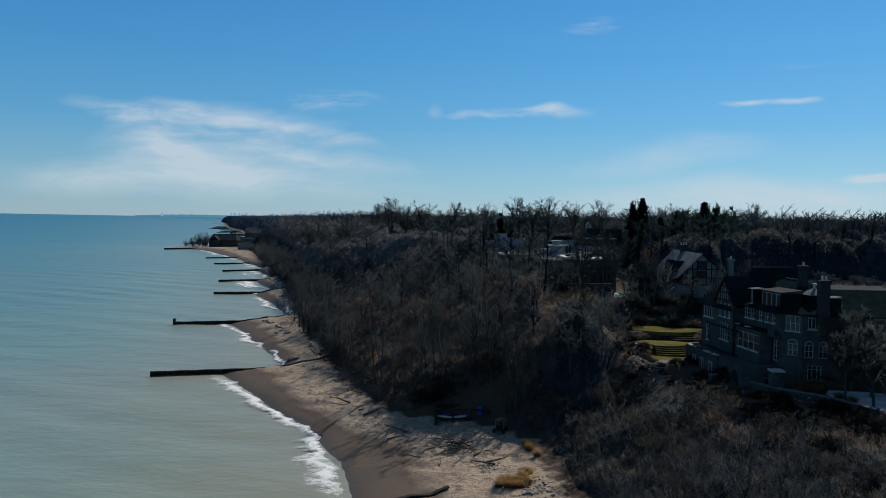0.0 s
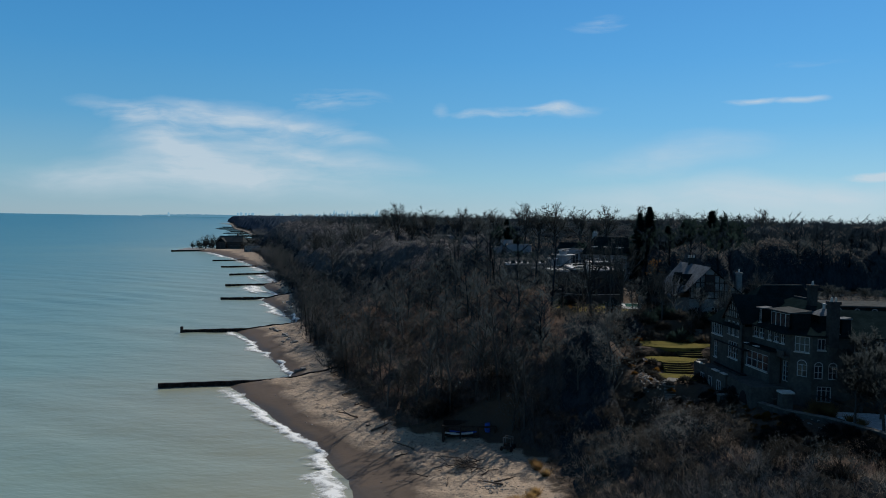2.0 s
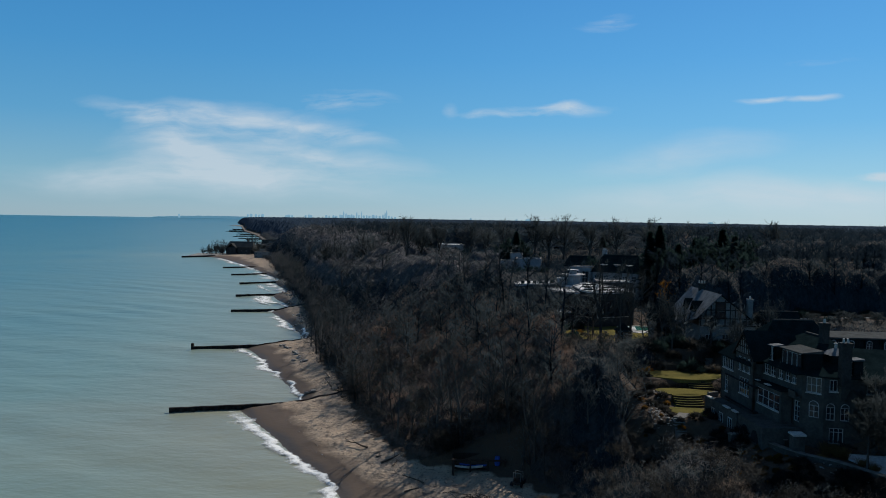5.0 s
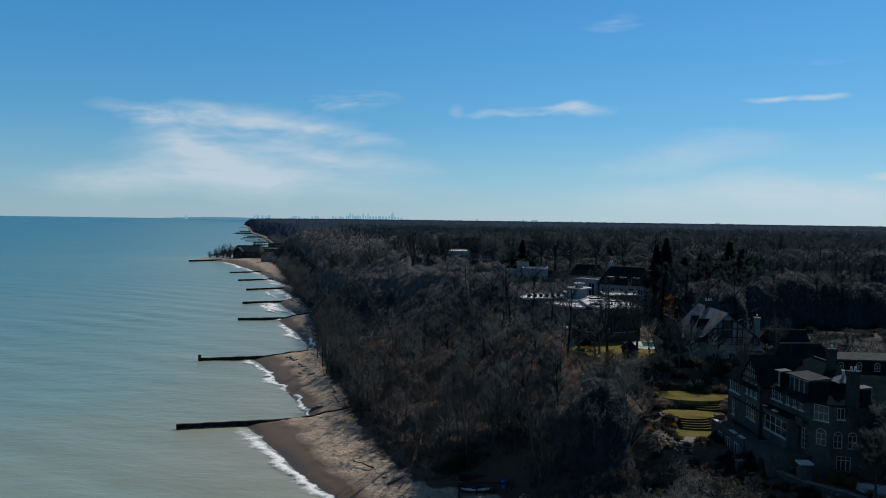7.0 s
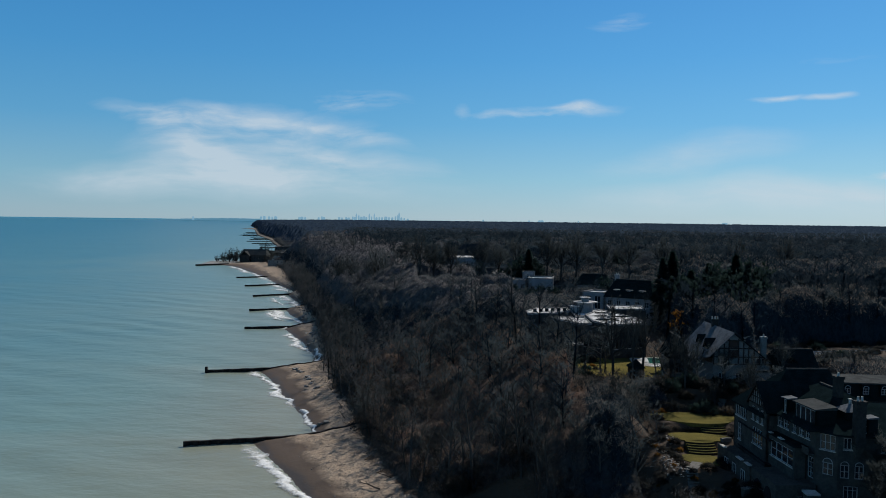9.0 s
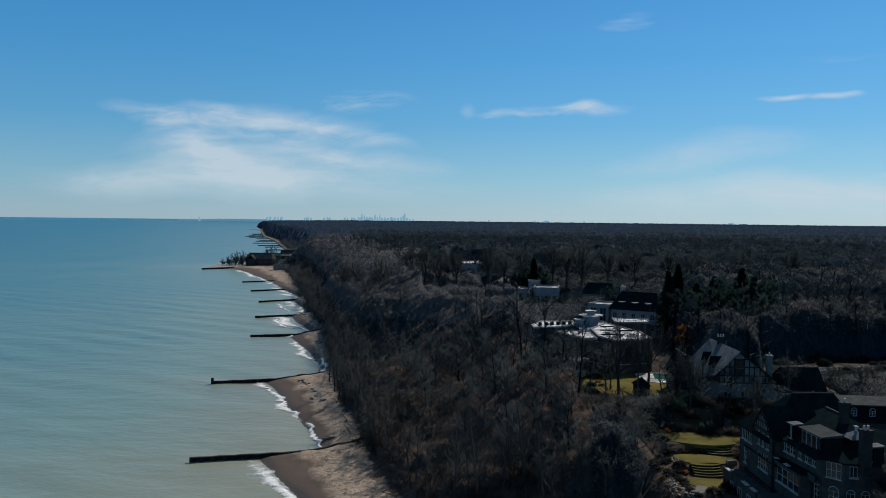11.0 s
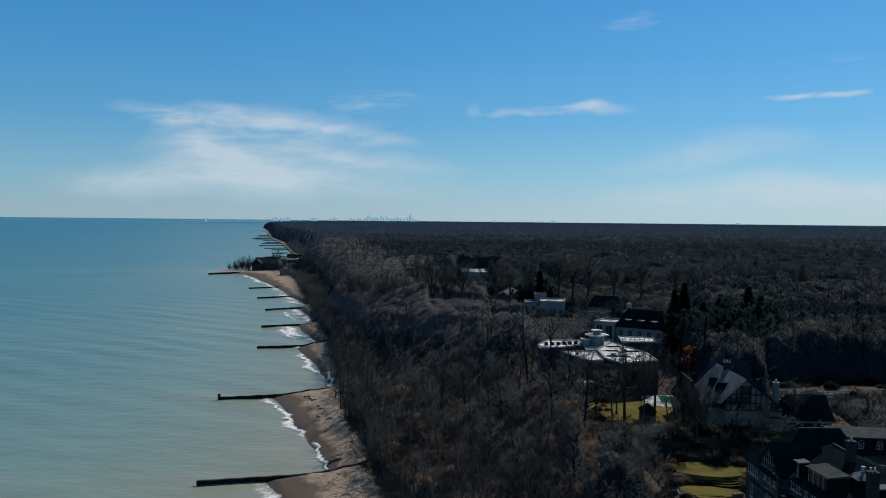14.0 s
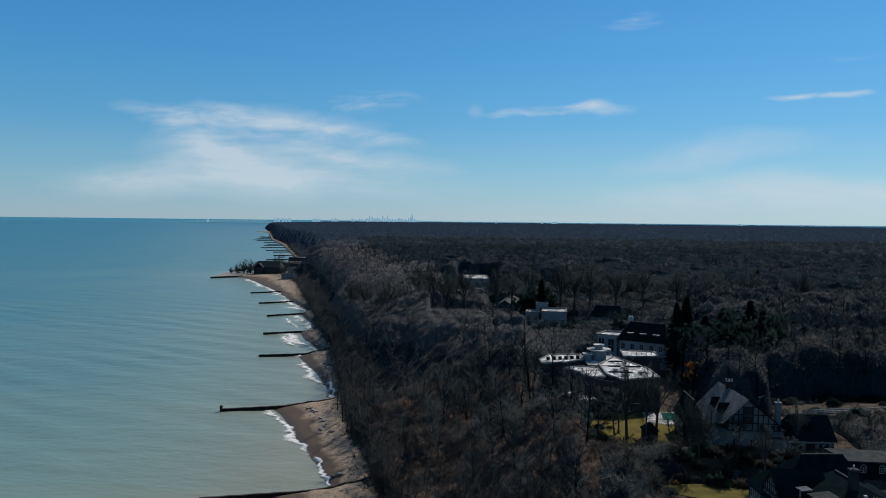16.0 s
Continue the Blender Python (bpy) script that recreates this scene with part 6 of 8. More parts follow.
    wall(h, (-9.0, 9.0), (-5.4, 9.0), 16.5, 21.0, [(1, 2.4, 18, 20, W, 2, 2)], "stucco")
    wall(h, (-5.4, 16.0), (-9.0, 16.0), 16.5, 21.0, (), "stucco")
    return h


build_tudor()


def build_garage():
    h = house("garage_range", "low pale garage range with three doors and dark roof", 57.9, 140.0, 0.0)
    wall(h, (-7.0, 0.3), (4.2, 0.3), 16.8, 20.3, [(3.6, 5.9, 17.6, 19.7, "garage_door", 1, 1), (6.3, 8.2, 17.6, 19.7, "garage_door", 1, 1), (8.6, 10.6, 17.6, 19.7, "garage_door", 1, 1)], "stucco")
    wall(h, (4.2, 0.3), (4.2, 7), 16.8, 20.3, (), "stucco")
    wall(h, (4.2, 7), (-3.8, 7), 16.8, 20.3, (), "stucco")
    hip_roof(h, -3.6, 4.2, 0.3, 7.0, 20.3, 24.0, (1.5, 0.2), "x")
    solid(h, "lintel", [(-3.6, 4.3, 0.18, 0.28, 19.75, 19.95)], "cap")
    d = mesh("dormer", *boxes_vf([(-0.4, 0.9, 1.6, 3.2, 20.8, 22.0)]), M["stucco"], h)
    gable_roof_over(h, (0.25, 1.5), (0.25, 3.6), 0.7, 22.0, 22.8, "slate", "dormer_roof", 0.15)
    mesh("pane", *box_vf(-0.1, 0.6, 1.57, 1.62, 21.1, 21.8), M["glass"], d)
    solid(h, "flat_roof", [(-7.0, -3.7, 0.0, 6.0, 20.3, 20.5)], "slate")
    return h


build_garage()


def slab(name, points, z0, z1, mat, parent=None, label="", uneven=0.0):
    n = len(points)
    V = [(x, y, z0) for x, y in points] + [(x, y, z1) for x, y in points]
    return mesh(name, V, [tuple(range(n - 1, -1, -1)), tuple(range(n, 2 * n))] + [(i, (i + 1) % n, n + (i + 1) % n, n + i) for i in range(n)], M[mat], parent, label)


# ---- the flat-roofed white house ----
def flat_block(root, x0, x1, y0, y1, z0, z1, lip=0.45, mat="white_wall", holes=((), ())):
    wall(root, (x0, y0), (x1, y0), z0, z1, holes[0], mat)
    wall(root, (x1, y0), (x1, y1), z0, z1, (), mat)
    wall(root, (x1, y1), (x0, y1), z0, z1, (), mat)
    wall(root, (x0, y1), (x0, y0), z0, z1, holes[1], mat)
    solid(root, "roof", [(x0 + 0.3, x1 - 0.3, y0 + 0.3, y1 - 0.3, z1 - lip - 0.2, z1 - lip)], "flat_roof", "flat roof of pale ballast with dark damp patches")
    e = 0.42
    V, F = boxes_vf([(x0 - 0.06, x1 + 0.06, y0 - 0.06, y0 + e, z1, z1 + 0.1), (x0 - 0.06, x1 + 0.06, y1 - e, y1 + 0.06, z1, z1 + 0.1), (x0 - 0.06, x0 + e, y0 + e, y1 - e, z1, z1 + 0.1), (x1 - e, x1 + 0.06, y0 + e, y1 - e, z1, z1 + 0.1)])
    mesh("parapet_coping", V, F, M["step"], root)


def roof_block(root, pts, z0, z1, lip=0.22, name="wing"):
    """A flat-roofed block over an outline, with its ballasted roof inside a low pale rim."""
    n = len(pts)
    c = Vector((sum(p[0] for p in pts) / n, sum(p[1] for p in pts) / n))
    inner = [tuple(Vector(p) + (c - Vector(p)).normalized() * 0.45) for p in pts]
    body = slab(name, pts, z0, z1 - lip - 0.1, "dark_wall", root)
    slab("roof", pts, z1 - lip - 0.1, z1 - lip, "flat_roof", body, "flat roof of pale ballast with dark damp patches")
    V = [(x, y, z) for z in (z1 - lip, z1) for ring in (pts, inner) for x, y in ring]
    F = []
    for i in range(n):
        j = (i + 1) % n
        F += [(i, j, 2 * n + j, 2 * n + i), (n + j, n + i, 3 * n + i, 3 * n + j), (2 * n + i, 2 * n + j, 3 * n + j, 3 * n + i), (j, i, n + i, n + j)]
    mesh("rim", V, F, M["rim"], body)
    return body


def drum(root, x, y, r, z0, z1, brim, name="turret"):
    ring = [(math.cos(g * math.pi / 12), math.sin(g * math.pi / 12)) for g in range(24)]
    sides = [(i, (i + 1) % 24, 24 + (i + 1) % 24, 24 + i) for i in range(24)]
    t = mesh(name, [(x + a * r, y + b * r, z) for z in (z0, z1) for a, b in ring], [tuple(range(24, 48))] + sides, M["white_wall"], root)
    mesh("turret_roof", [(x + a * brim, y + b * brim, z) for z in (z1, z1 + 0.22) for a, b in ring], [tuple(range(23, -1, -1)), tuple(range(24, 48))] + sides, M["flat_roof"], t)
    return t


def build_flat_house():
    h = house("flat_roofed_house", "sprawling pale modern house with flat ballast roofs and turret", 0.0, 0.0, 0.0)
    W = "window"
    main = [(29.8, 168.2), (38.6, 172.0), (38.2, 181.6), (34.2, 192.0), (32.6, 197.0), (27.0, 186.0), (27.2, 174.2)]
    roof_block(h, main, 15.5, 24.6)
    roof_block(h, [(13.4, 185.2), (19.6, 187.0), (24.2, 191.4), (24.4, 198.6), (16.4, 197.8), (13.2, 190.0)], 15.5, 24.7)
    roof_block(h, [(23.8, 173.2), (26.9, 173.4), (26.8, 184.6), (23.0, 185.6), (18.8, 183.6)], 15.5, 24.1)
    roof_block(h, [(34.6, 195.6), (43.8, 196.4), (44.0, 203.6), (35.2, 204.6)], 15.5, 24.9)
    roof_block(h, [(24.6, 186.2), (26.8, 186.4), (32.2, 197.2), (32.6, 201.0), (24.8, 199.0)], 15.5, 24.2)
    # front wall of glass along the garden, its shade put into the dark wall colour
    wall(h, (29.6, 167.9), (38.6, 171.8), 15.6, 24.2, [(0.6 + 2.3 * i, 2.4 + 2.3 * i, 19.2, 22.8, W, 2, 1) for i in range(4)], "dark_wall", 0.2)
    wall(h, (23.6, 172.9), (29.4, 168.0), 15.6, 23.8, [(0.8 + 2.2 * i, 2.5 + 2.2 * i, 19.2, 22.6, W, 2, 1) for i in range(3)], "dark_wall", 0.2)
    # round turret with broad brims, and a lower drum beside it
    t = drum(h, 28.3, 194.6, 1.9, 16.0, 26.5, 3.0)
    drum(t, 28.3, 194.6, 1.0, 26.7, 27.6, 1.4, "lantern")
    drum(h, 25.4, 193.2, 1.1, 16.0, 25.6, 1.4)
    # rails, upstands, vents and skylights over the roofs
    for i in range(7):
        y = 196.6 + 0.15 * i
        solid(h, "rail_post", [(35.6 + 1.25 * i, 35.7 + 1.25 * i, y, y + 0.1, 24.9, 25.7)], "cap")
    solid(h, "rail", [(35.6, 43.2, 197.0, 197.1, 25.65, 25.75)], "cap")
    for i in range(6):
        solid(h, "roof_vent", [(15.0 + 1.5 * i, 15.8 + 1.5 * i, 189.6 + 0.5 * i, 190.3 + 0.5 * i, 24.4, 25.2)], "slate")
    for x, y in ((30.2, 172.0), (34.6, 175.5), (31.5, 181.0), (33.0, 187.0), (29.4, 178.0)):
        solid(h, "roof_vent", [(x, x + 0.9, y, y + 0.8, 24.3, 24.95)], "cap")
    for x0, x1, y in ((28.2, 33.4, 176.4), (29.0, 36.6, 183.4), (30.0, 34.6, 189.6)):
        solid(h, "upstand", [(x0, x1, y, y + 0.5, 24.3, 24.62)], "slate")
    # low garden room with a pale flat roof and a tan fascia
    room = roof_block(h, [(18.6, 162.2), (20.8, 164.6), (24.2, 167.0), (21.6, 171.6), (18.6, 174.8), (16.4, 168.6)], 15.5, 20.6)
    mesh("fascia", [(16.3, 168.5, 19.7), (18.55, 162.0, 19.7), (18.75, 162.2, 19.7), (16.5, 168.6, 19.7), (16.3, 168.5, 20.62), (18.55, 162.0, 20.62), (18.75, 162.2, 20.62), (16.5, 168.6, 20.62)], [(3, 2, 1, 0), (4, 5, 6, 7), (0, 1, 5, 4), (1, 2, 6, 5), (2, 3, 7, 6), (3, 0, 4, 7)], M["tan_board"], room, "tan timber fascia")
    return h


build_flat_house()


def simple_house(name, label, x, y, turn, w, d, z0, eave, ridge, wall_mat="white_wall", roof_mat="slate", windows=3, axis="x", flat=False):
    h = house(name, label, x, y, turn)
    zs = [z0 + 1.0 + 2.9 * i for i in range(max(1, int((eave - z0) / 2.9)))]
    zs = [z for z in zs if z + 1.5 < eave - 0.15][-2:]

    def row(n):
        c = max(1, int(n / (w / windows)))
        return [(n * (i + 0.5) / c - 0.6, n * (i + 0.5) / c + 0.6, z, z + 1.5, "window", 2, 2) for i in range(c) for z in zs]

    if flat:
        flat_block(h, -w / 2, w / 2, -d / 2, d / 2, z0, eave, 0.4, wall_mat, (row(w), row(d)))
        return h
    wall(h, (-w / 2, -d / 2), (w / 2, -d / 2), z0, eave, row(w), wall_mat)
    wall(h, (w / 2, -d / 2), (w / 2, d / 2), z0, eave, (), wall_mat)
    wall(h, (w / 2, d / 2), (-w / 2, d / 2), z0, eave, (), wall_mat)
    wall(h, (-w / 2, d / 2), (-w / 2, -d / 2), z0, eave, row(d), wall_mat)
    hip_roof(h, -w / 2, w / 2, -d / 2, d / 2, eave, ridge, (2.0, 2.0), axis, roof_mat)
    return h


def build_white_villa():
    h = simple_house("white_villa", "white villa with dark hipped roof and dormers among trees", 44.2, 214.5, -30, 13, 9, 17.0, 26.3, 30.8, windows=5)
    for x in (-3.6, 0.0, 3.6):
        dormer(h, (x - 0.7, -3.4), (x + 0.7, -3.4), 26.7, 28.1, 2.2, 2, 2, "cap", 0.1)
    chimney(h, -5.0, 1.0, 27.0, 32.0, 1.2, 0.8, "white_wall")
    flat_block(h, -13.0, -6.6, -4.8, 3.0, 17.0, 27.2, 0.3, "white_wall", ([(0.8, 2.6, 22.6, 26.2, "window", 2, 2), (3.6, 5.4, 22.6, 26.2, "window", 2, 2)], [(1, 3, 22.6, 26, "window", 2, 2), (4.4, 6.4, 22.6, 26, "window", 2, 2)]))
    hip_roof(h, 6.6, 12.5, -5.2, 2.8, 24.8, 27.6, (2.4, 2.0), "x", "lead")
    wall(h, (6.6, -5.0), (12.3, -5.0), 17.0, 24.8, [(0.8, 2.0, 21.8, 23.8, "window", 2, 2), (3.4, 4.6, 21.8, 23.8, "window", 2, 2)], "white_wall")
    wall(h, (12.3, -5.0), (12.3, 2.6), 17.0, 24.8, (), "white_wall")
    return h


build_white_villa()
simple_house("cube_house", "white cubic modern house with flat roofs", 24.5, 281, -6, 9, 12, 18, 26.2, 27, flat=True, windows=3)
simple_house("cube_house", "white cubic modern house with flat roofs", 17.0, 287, -6, 5, 8, 18, 25.0, 27, flat=True, windows=2)
simple_house("roof_pavilion", "small white rooftop block of a modern house", 20.6, 290, -6, 4.5, 5, 18, 27.6, 28, flat=True, windows=1)
simple_house("flat_roofed_villa", "distant villa with wide pale flat roof", -7.0, 443, 4, 14, 30, 18, 25.6, 26, flat=True)
simple_house("flat_roofed_villa", "distant villa with narrow pale flat roof", -26, 500, 0, 14, 10, 18, 25.0, 26, flat=True)
simple_house("gabled_house", "distant long house with pale weathered roof", 9.4, 340, -8, 8, 30, 18, 21.8, 24.4, roof_mat="flat_lead", axis="y")
simple_house("flat_roofed_villa", "distant low wing with pale flat roof", -5.0, 408, 4, 11, 9, 18, 21.8, 23, flat=True)
simple_house("gabled_house", "distant small white house with steep roof", -8.5, 386.5, 5, 4.5, 5, 17, 22.4, 25, roof_mat="lead", windows=2)
simple_house("gabled_house", "distant low house with rust-red roof", -6.0, 290.5, 14, 8, 6, 16.5, 19.6, 22, roof_mat="terracotta", wall_mat="stucco")
simple_house("brick_shed", "small red-brick outbuilding with rust-red roof", 7.4, 207.5, 10, 4.6, 5, 15.5, 20.2, 22, roof_mat="terracotta", wall_mat="terracotta", windows=2)
simple_house("gabled_house", "distant white house behind bare trees", 78, 481, -6, 13, 9, 18, 25.0, 28.5, roof_mat="lead")
simple_house("gabled_house", "distant house with grey roof in the woods", 45, 290, -15, 12, 9, 18, 23.4, 27, wall_mat="stucco", roof_mat="slate")
simple_house("gabled_house", "distant white house in the woods", 84, 378, -10, 12, 9, 18, 24.5, 29, roof_mat="slate")
simple_house("gabled_house", "distant white house deep in the woods", 138, 325, -25, 14, 9, 18, 24.0, 29, roof_mat="lead")
simple_house("tower_house", "tall pale chimney tower of a distant house", 75.5, 411, 0, 4, 4, 18, 32, 33, flat=True, windows=1)
simple_house("gabled_house", "distant house with weathered roof beyond the drive", 121, 266, -25, 14, 9, 18, 23.0, 28, roof_mat="lead", wall_mat="stucco")
simple_house("gabled_house", "distant pale house at the edge of the woods", 187, 376, -30, 14, 9, 18, 24.0, 28, roof_mat="lead")
simple_house("gabled_house", "distant bluff-top house with pale roof", -58, 505, 5, 10, 8, 17, 22.0, 25.5, roof_mat="pale_slate")
simple_house("gabled_house", "distant bluff-top house with grey roof", -37, 424, 8, 10, 8, 17, 22.5, 26, roof_mat="lead", wall_mat="stucco")

# ---- gardens ----
def oval(cx, cy, rx, ry, seed, n=26, rough=0.08):
    r = random.Random(seed)
    ph = [r.uniform(0, 6.28) for _ in range(3)]
    out = []
    for i in range(n):
        g = 2 * math.pi * i / n
        k = 1 + rough * (math.sin(2 * g + ph[0]) + 0.7 * math.sin(3 * g + ph[1]) + 0.5 * math.sin(5 * g + ph[2]))
        out.append((cx + rx * k * math.cos(g), cy + ry * k * math.sin(g)))
    return out


for i, (cx, cy, rx, ry, z) in enumerate(((33.6, 112.0, 2.9, 2.7, 13.0), (35.1, 119.3, 4.3, 2.5, 14.2), (36.6, 126.2, 7.2, 3.3, 15.4))):
    tagged(slab("lawn", oval(cx, cy, rx, ry, 40 + i), z - 0.6, z, "lawn"), "terraced lawn of yellowed winter grass beside the mansion", "lawn", "terraced lawns", "structure")
tagged(slab("lawn", [(21.5, 158), (23, 168), (27, 171), (35, 171), (44, 171), (45, 164), (40, 150), (38.5, 146), (30, 145.5), (25, 147), (22.5, 152)], 16.5, 17.15, "lawn"), "wide yellowed lawn before the flat-roofed house", "lawn", kind="structure")
tagged(slab("lawn", [(-22, 363), (-12, 365.6), (-10.9, 343.6), (-19, 342)], 15.0, 18.0, "lawn"), "distant yellowed lawn among bare trees", "lawn", kind="structure")
tagged(slab("pool_terrace", [(33.8, 160.6), (39.6, 159.8), (42.4, 163), (42.8, 169.8), (34.4, 169.4)], 16.6, 17.22, "flat_roof"), "pale paved terrace round a swimming pool", "terrace", kind="structure")
pool = tagged(new("swimming_pool"), "small swimming pool with green water in pale paving", "pool")
slab("water", [(37.5, 163.5), (42.2, 162.8), (42.8, 168.6), (38.3, 169.2)], 17.0, 17.3, "pool", pool)
for q in ((37.1, 42.6, 162.3, 162.75), (37.6, 43.2, 169.25, 169.7)):
    mesh("pool_edge", *box_vf(*q, 17.1, 17.36), M["cap"], pool)


def grass_steps(cx, y0, z0, count, half, name="garden_steps"):
    """Broad curved steps of turf with dark stone edges."""
    root = tagged(new(name), "broad curved turf steps with dark stone edges", "steps", "garden steps")
    root.location = (cx, y0, z0)
    for k in range(count):
        n, V = 10, []
        for r0, r1 in ((0.0, 0.62),):
            for i in range(n + 1):
                x = -half + 2 * half * i / n
                bow = 0.5 * (1 - (x / half) ** 2)
                V += [(x, k * 0.5 - bow, k * 0.24 - 0.5), (x, k * 0.5 - bow, k * 0.24 + 0.24), (x, k * 0.5 + 0.75, k * 0.24 + 0.24), (x, k * 0.5 + 0.75, k * 0.24 - 0.5)]
        F = [(4 * i + j, 4 * i + 4 + j, 4 * i + 4 + (j + 1) % 4, 4 * i + (j + 1) % 4) for i in range(n) for j in range(4)] + [(0, 1, 2, 3), (4 * n + 3, 4 * n + 2, 4 * n + 1, 4 * n)]
        s = mesh("step", V, F, M["lawn"], root)
        R = []
        for i in range(n + 1):
            x = -half + 2 * half * i / n
            y = k * 0.5 - 0.5 * (1 - (x / half) ** 2)
            R += [(x, y - 0.05, k * 0.24 - 0.02), (x, y - 0.05, k * 0.24 + 0.2), (x, y + 0.02, k * 0.24 + 0.2), (x, y + 0.02, k * 0.24 - 0.02)]
        mesh("riser", R, F, M["timber"], s, "dark stone edging of a step")
    return root


grass_steps(34.6, 114.6, 13.0, 5, 2.1)
grass_steps(38.3, 121.6, 14.2, 4, 1.9)


def stone_stairs(points, count, width, label):
    """A flight of stone steps along a curved line of (x, y, z) points."""
    root = tagged(new("stone_stairs"), label, "stairs", "stone stairs")
    P = [Vector((x, y, float(land(x, y)) + 0.12)) for x, y, z in points]
    root.location = P[0]
    lens = [0.0]
    for a, b in zip(P, P[1:]):
        lens.append(lens[-1] + (b - a).length)
    for i in range(count):
        s = lens[-1] * i / (count - 1)
        k = max(j for j in range(len(P) - 1) if lens[j] <= s + 1e-6)
        f = (s - lens[k]) / (lens[k + 1] - lens[k])
        p = P[k].lerp(P[k + 1], f) - P[0]
        d = (P[k + 1] - P[k])
        ang = math.atan2(d.y, d.x)
        me = mesh("step", *box_vf(-0.26, 0.2, -width / 2, width / 2, -0.5, 0.12), M["step"], root)
        me.matrix_basis = Matrix.Translation(p) @ pose(0, 0, 0, 0, 0, math.degrees(ang) + 3 * math.sin(i * 1.7))
    return root


stone_stairs([(32.3, 109.9, 11.8), (31.6, 108.4, 10.6), (30.7, 106.8, 9.7), (30.6, 104.6, 8.9), (31.2, 102.4, 8.3)], 24, 1.5, "narrow stone stairs winding down the bluff")
stone_stairs([(40.4, 130.2, 15.5), (41.4, 131.6, 16.3), (42.8, 133.0, 17.2)], 9, 1.7, "short pale stone stairs above the lawns")


def rock_mesh(seed):
    r = np.random.default_rng(seed)
    bm = bmesh.new()
    bmesh.ops.create_icosphere(bm, subdivisions=1, radius=0.5)
    for v in bm.verts:
        v.co *= 1 + r.uniform(-0.28, 0.2)
        v.co.z *= 0.7
    me = bpy.data.meshes.new("rock")
    bm.to_mesh(me)
    bm.free()
    return me


ROCKS = []
for i in range(5):
    ROCKS.append(rock_mesh(i))
    ROCKS[-1].materials.append(M["rubble"])


def rocks(name, label, spots, lo, hi, seed, category="rocks"):
    root = tagged(new(name), label, category)
    root.location = (spots[0][0], spots[0][1], float(land(*spots[0])))
    r = random.Random(seed)
    for x, y in spots:
        ob = new("rock", ROCKS[r.randrange(5)])
        ob.parent = root
        s = r.uniform(lo, hi)
        ob.matrix_basis = Matrix.Translation(Vector((x, y, float(land(x, y)) + s * 0.12)) - root.location) @ pose(0, 0, 0, r.uniform(-15, 15), r.uniform(-15, 15), r.uniform(0, 360)) @ Matrix.Diagonal((s * r.uniform(0.8, 1.5), s, s * r.uniform(0.6, 1), 1))
    return root


_r = random.Random(3)
rocks("rockery", "rockery of pale boulders on the slope beside the lawns", [(_r.uniform(27.6, 31.0) + 0.12 * (y - 112), y) for y in [_r.uniform(106, 120) for _ in range(260)]], 0.14, 0.4, 5)
rocks("rockery", "scattered pale stones under the retaining wall", [(_r.uniform(-1.6, 0.8) + 41.5 + (92 - y) * 0.55, y) for y in [_r.uniform(84, 95) for _ in range(60)]], 0.16, 0.42, 6)


def retaining_wall(points, top, label):
    root = tagged(new("retaining_wall"), label, "wall")
    root.location = (*points[0], top)
    o = root.location
    for (ax, ay), (bx, by) in zip(points, points[1:]):
        a, b = Vector((ax, ay)), Vector((bx, by))
        d = (b - a).normalized()
        n = Vector((d.y, -d.x)) * 0.3

        def ring(w, z0, z1, e=0.0):
            c = [a - n * w - d * e, b - n * w + d * e, b + n * w + d * e, a + n * w - d * e]
            return [(p.x - o.x, p.y - o.y, z) for z in (z0, z1) for p in c]
        q = [(3, 2, 1, 0), (4, 5, 6, 7), (0, 1, 5, 4), (1, 2, 6, 5), (2, 3, 7, 6), (3, 0, 4, 7)]
        w_ob = mesh("wall_length", ring(1.0, -2.4, 0.0), q, M["stone"], root)
        mesh("coping", ring(1.25, 0.0, 0.1, 0.02), q, M["step"], w_ob)
    return root


retaining_wall([(34.9, 98.9), (36.9, 99.9), (37.8, 98.0), (38.6, 95.6), (39.6, 93.2), (40.9, 91.0), (43.5, 88.5), (46.0, 84.0), (46.8, 82.0)], 13.35, "curved stone retaining wall with pale coping below the house")
retaining_wall([(38.9, 99.4), (39.4, 97.4), (40.6, 95.4)], 13.75, "low inner garden wall with pale coping")
tagged(slab("patio", [(45.4, 92.2), (47.6, 92.9), (53, 91.4), (60, 89.4), (58, 82.4), (48.6, 82.0), (46.4, 87.2)], 12.4, 13.05, "patio"), "pale paved patio beside the mansion", "patio", kind="structure")
p_ = tagged(new("gate_pillar"), "square stone gate pillar with pale cap", "pillar")
p_.location = (40.6, 92.6, 12.9)
mesh("shaft", *box_vf(-0.65, 0.65, -0.65, 0.65, 0, 2.3), M["stone"], p_)
mesh("cap", *box_vf(-0.78, 0.78, -0.78, 0.78, 2.3, 2.5), M["cap"], p_)
tagged(slab("terrace_bench", [(38.0, 117.1), (39.6, 117.6), (39.5, 118.1), (37.9, 117.6)], 13.9, 14.6, "step"), "pale stone bench block beside the lawn", "bench")

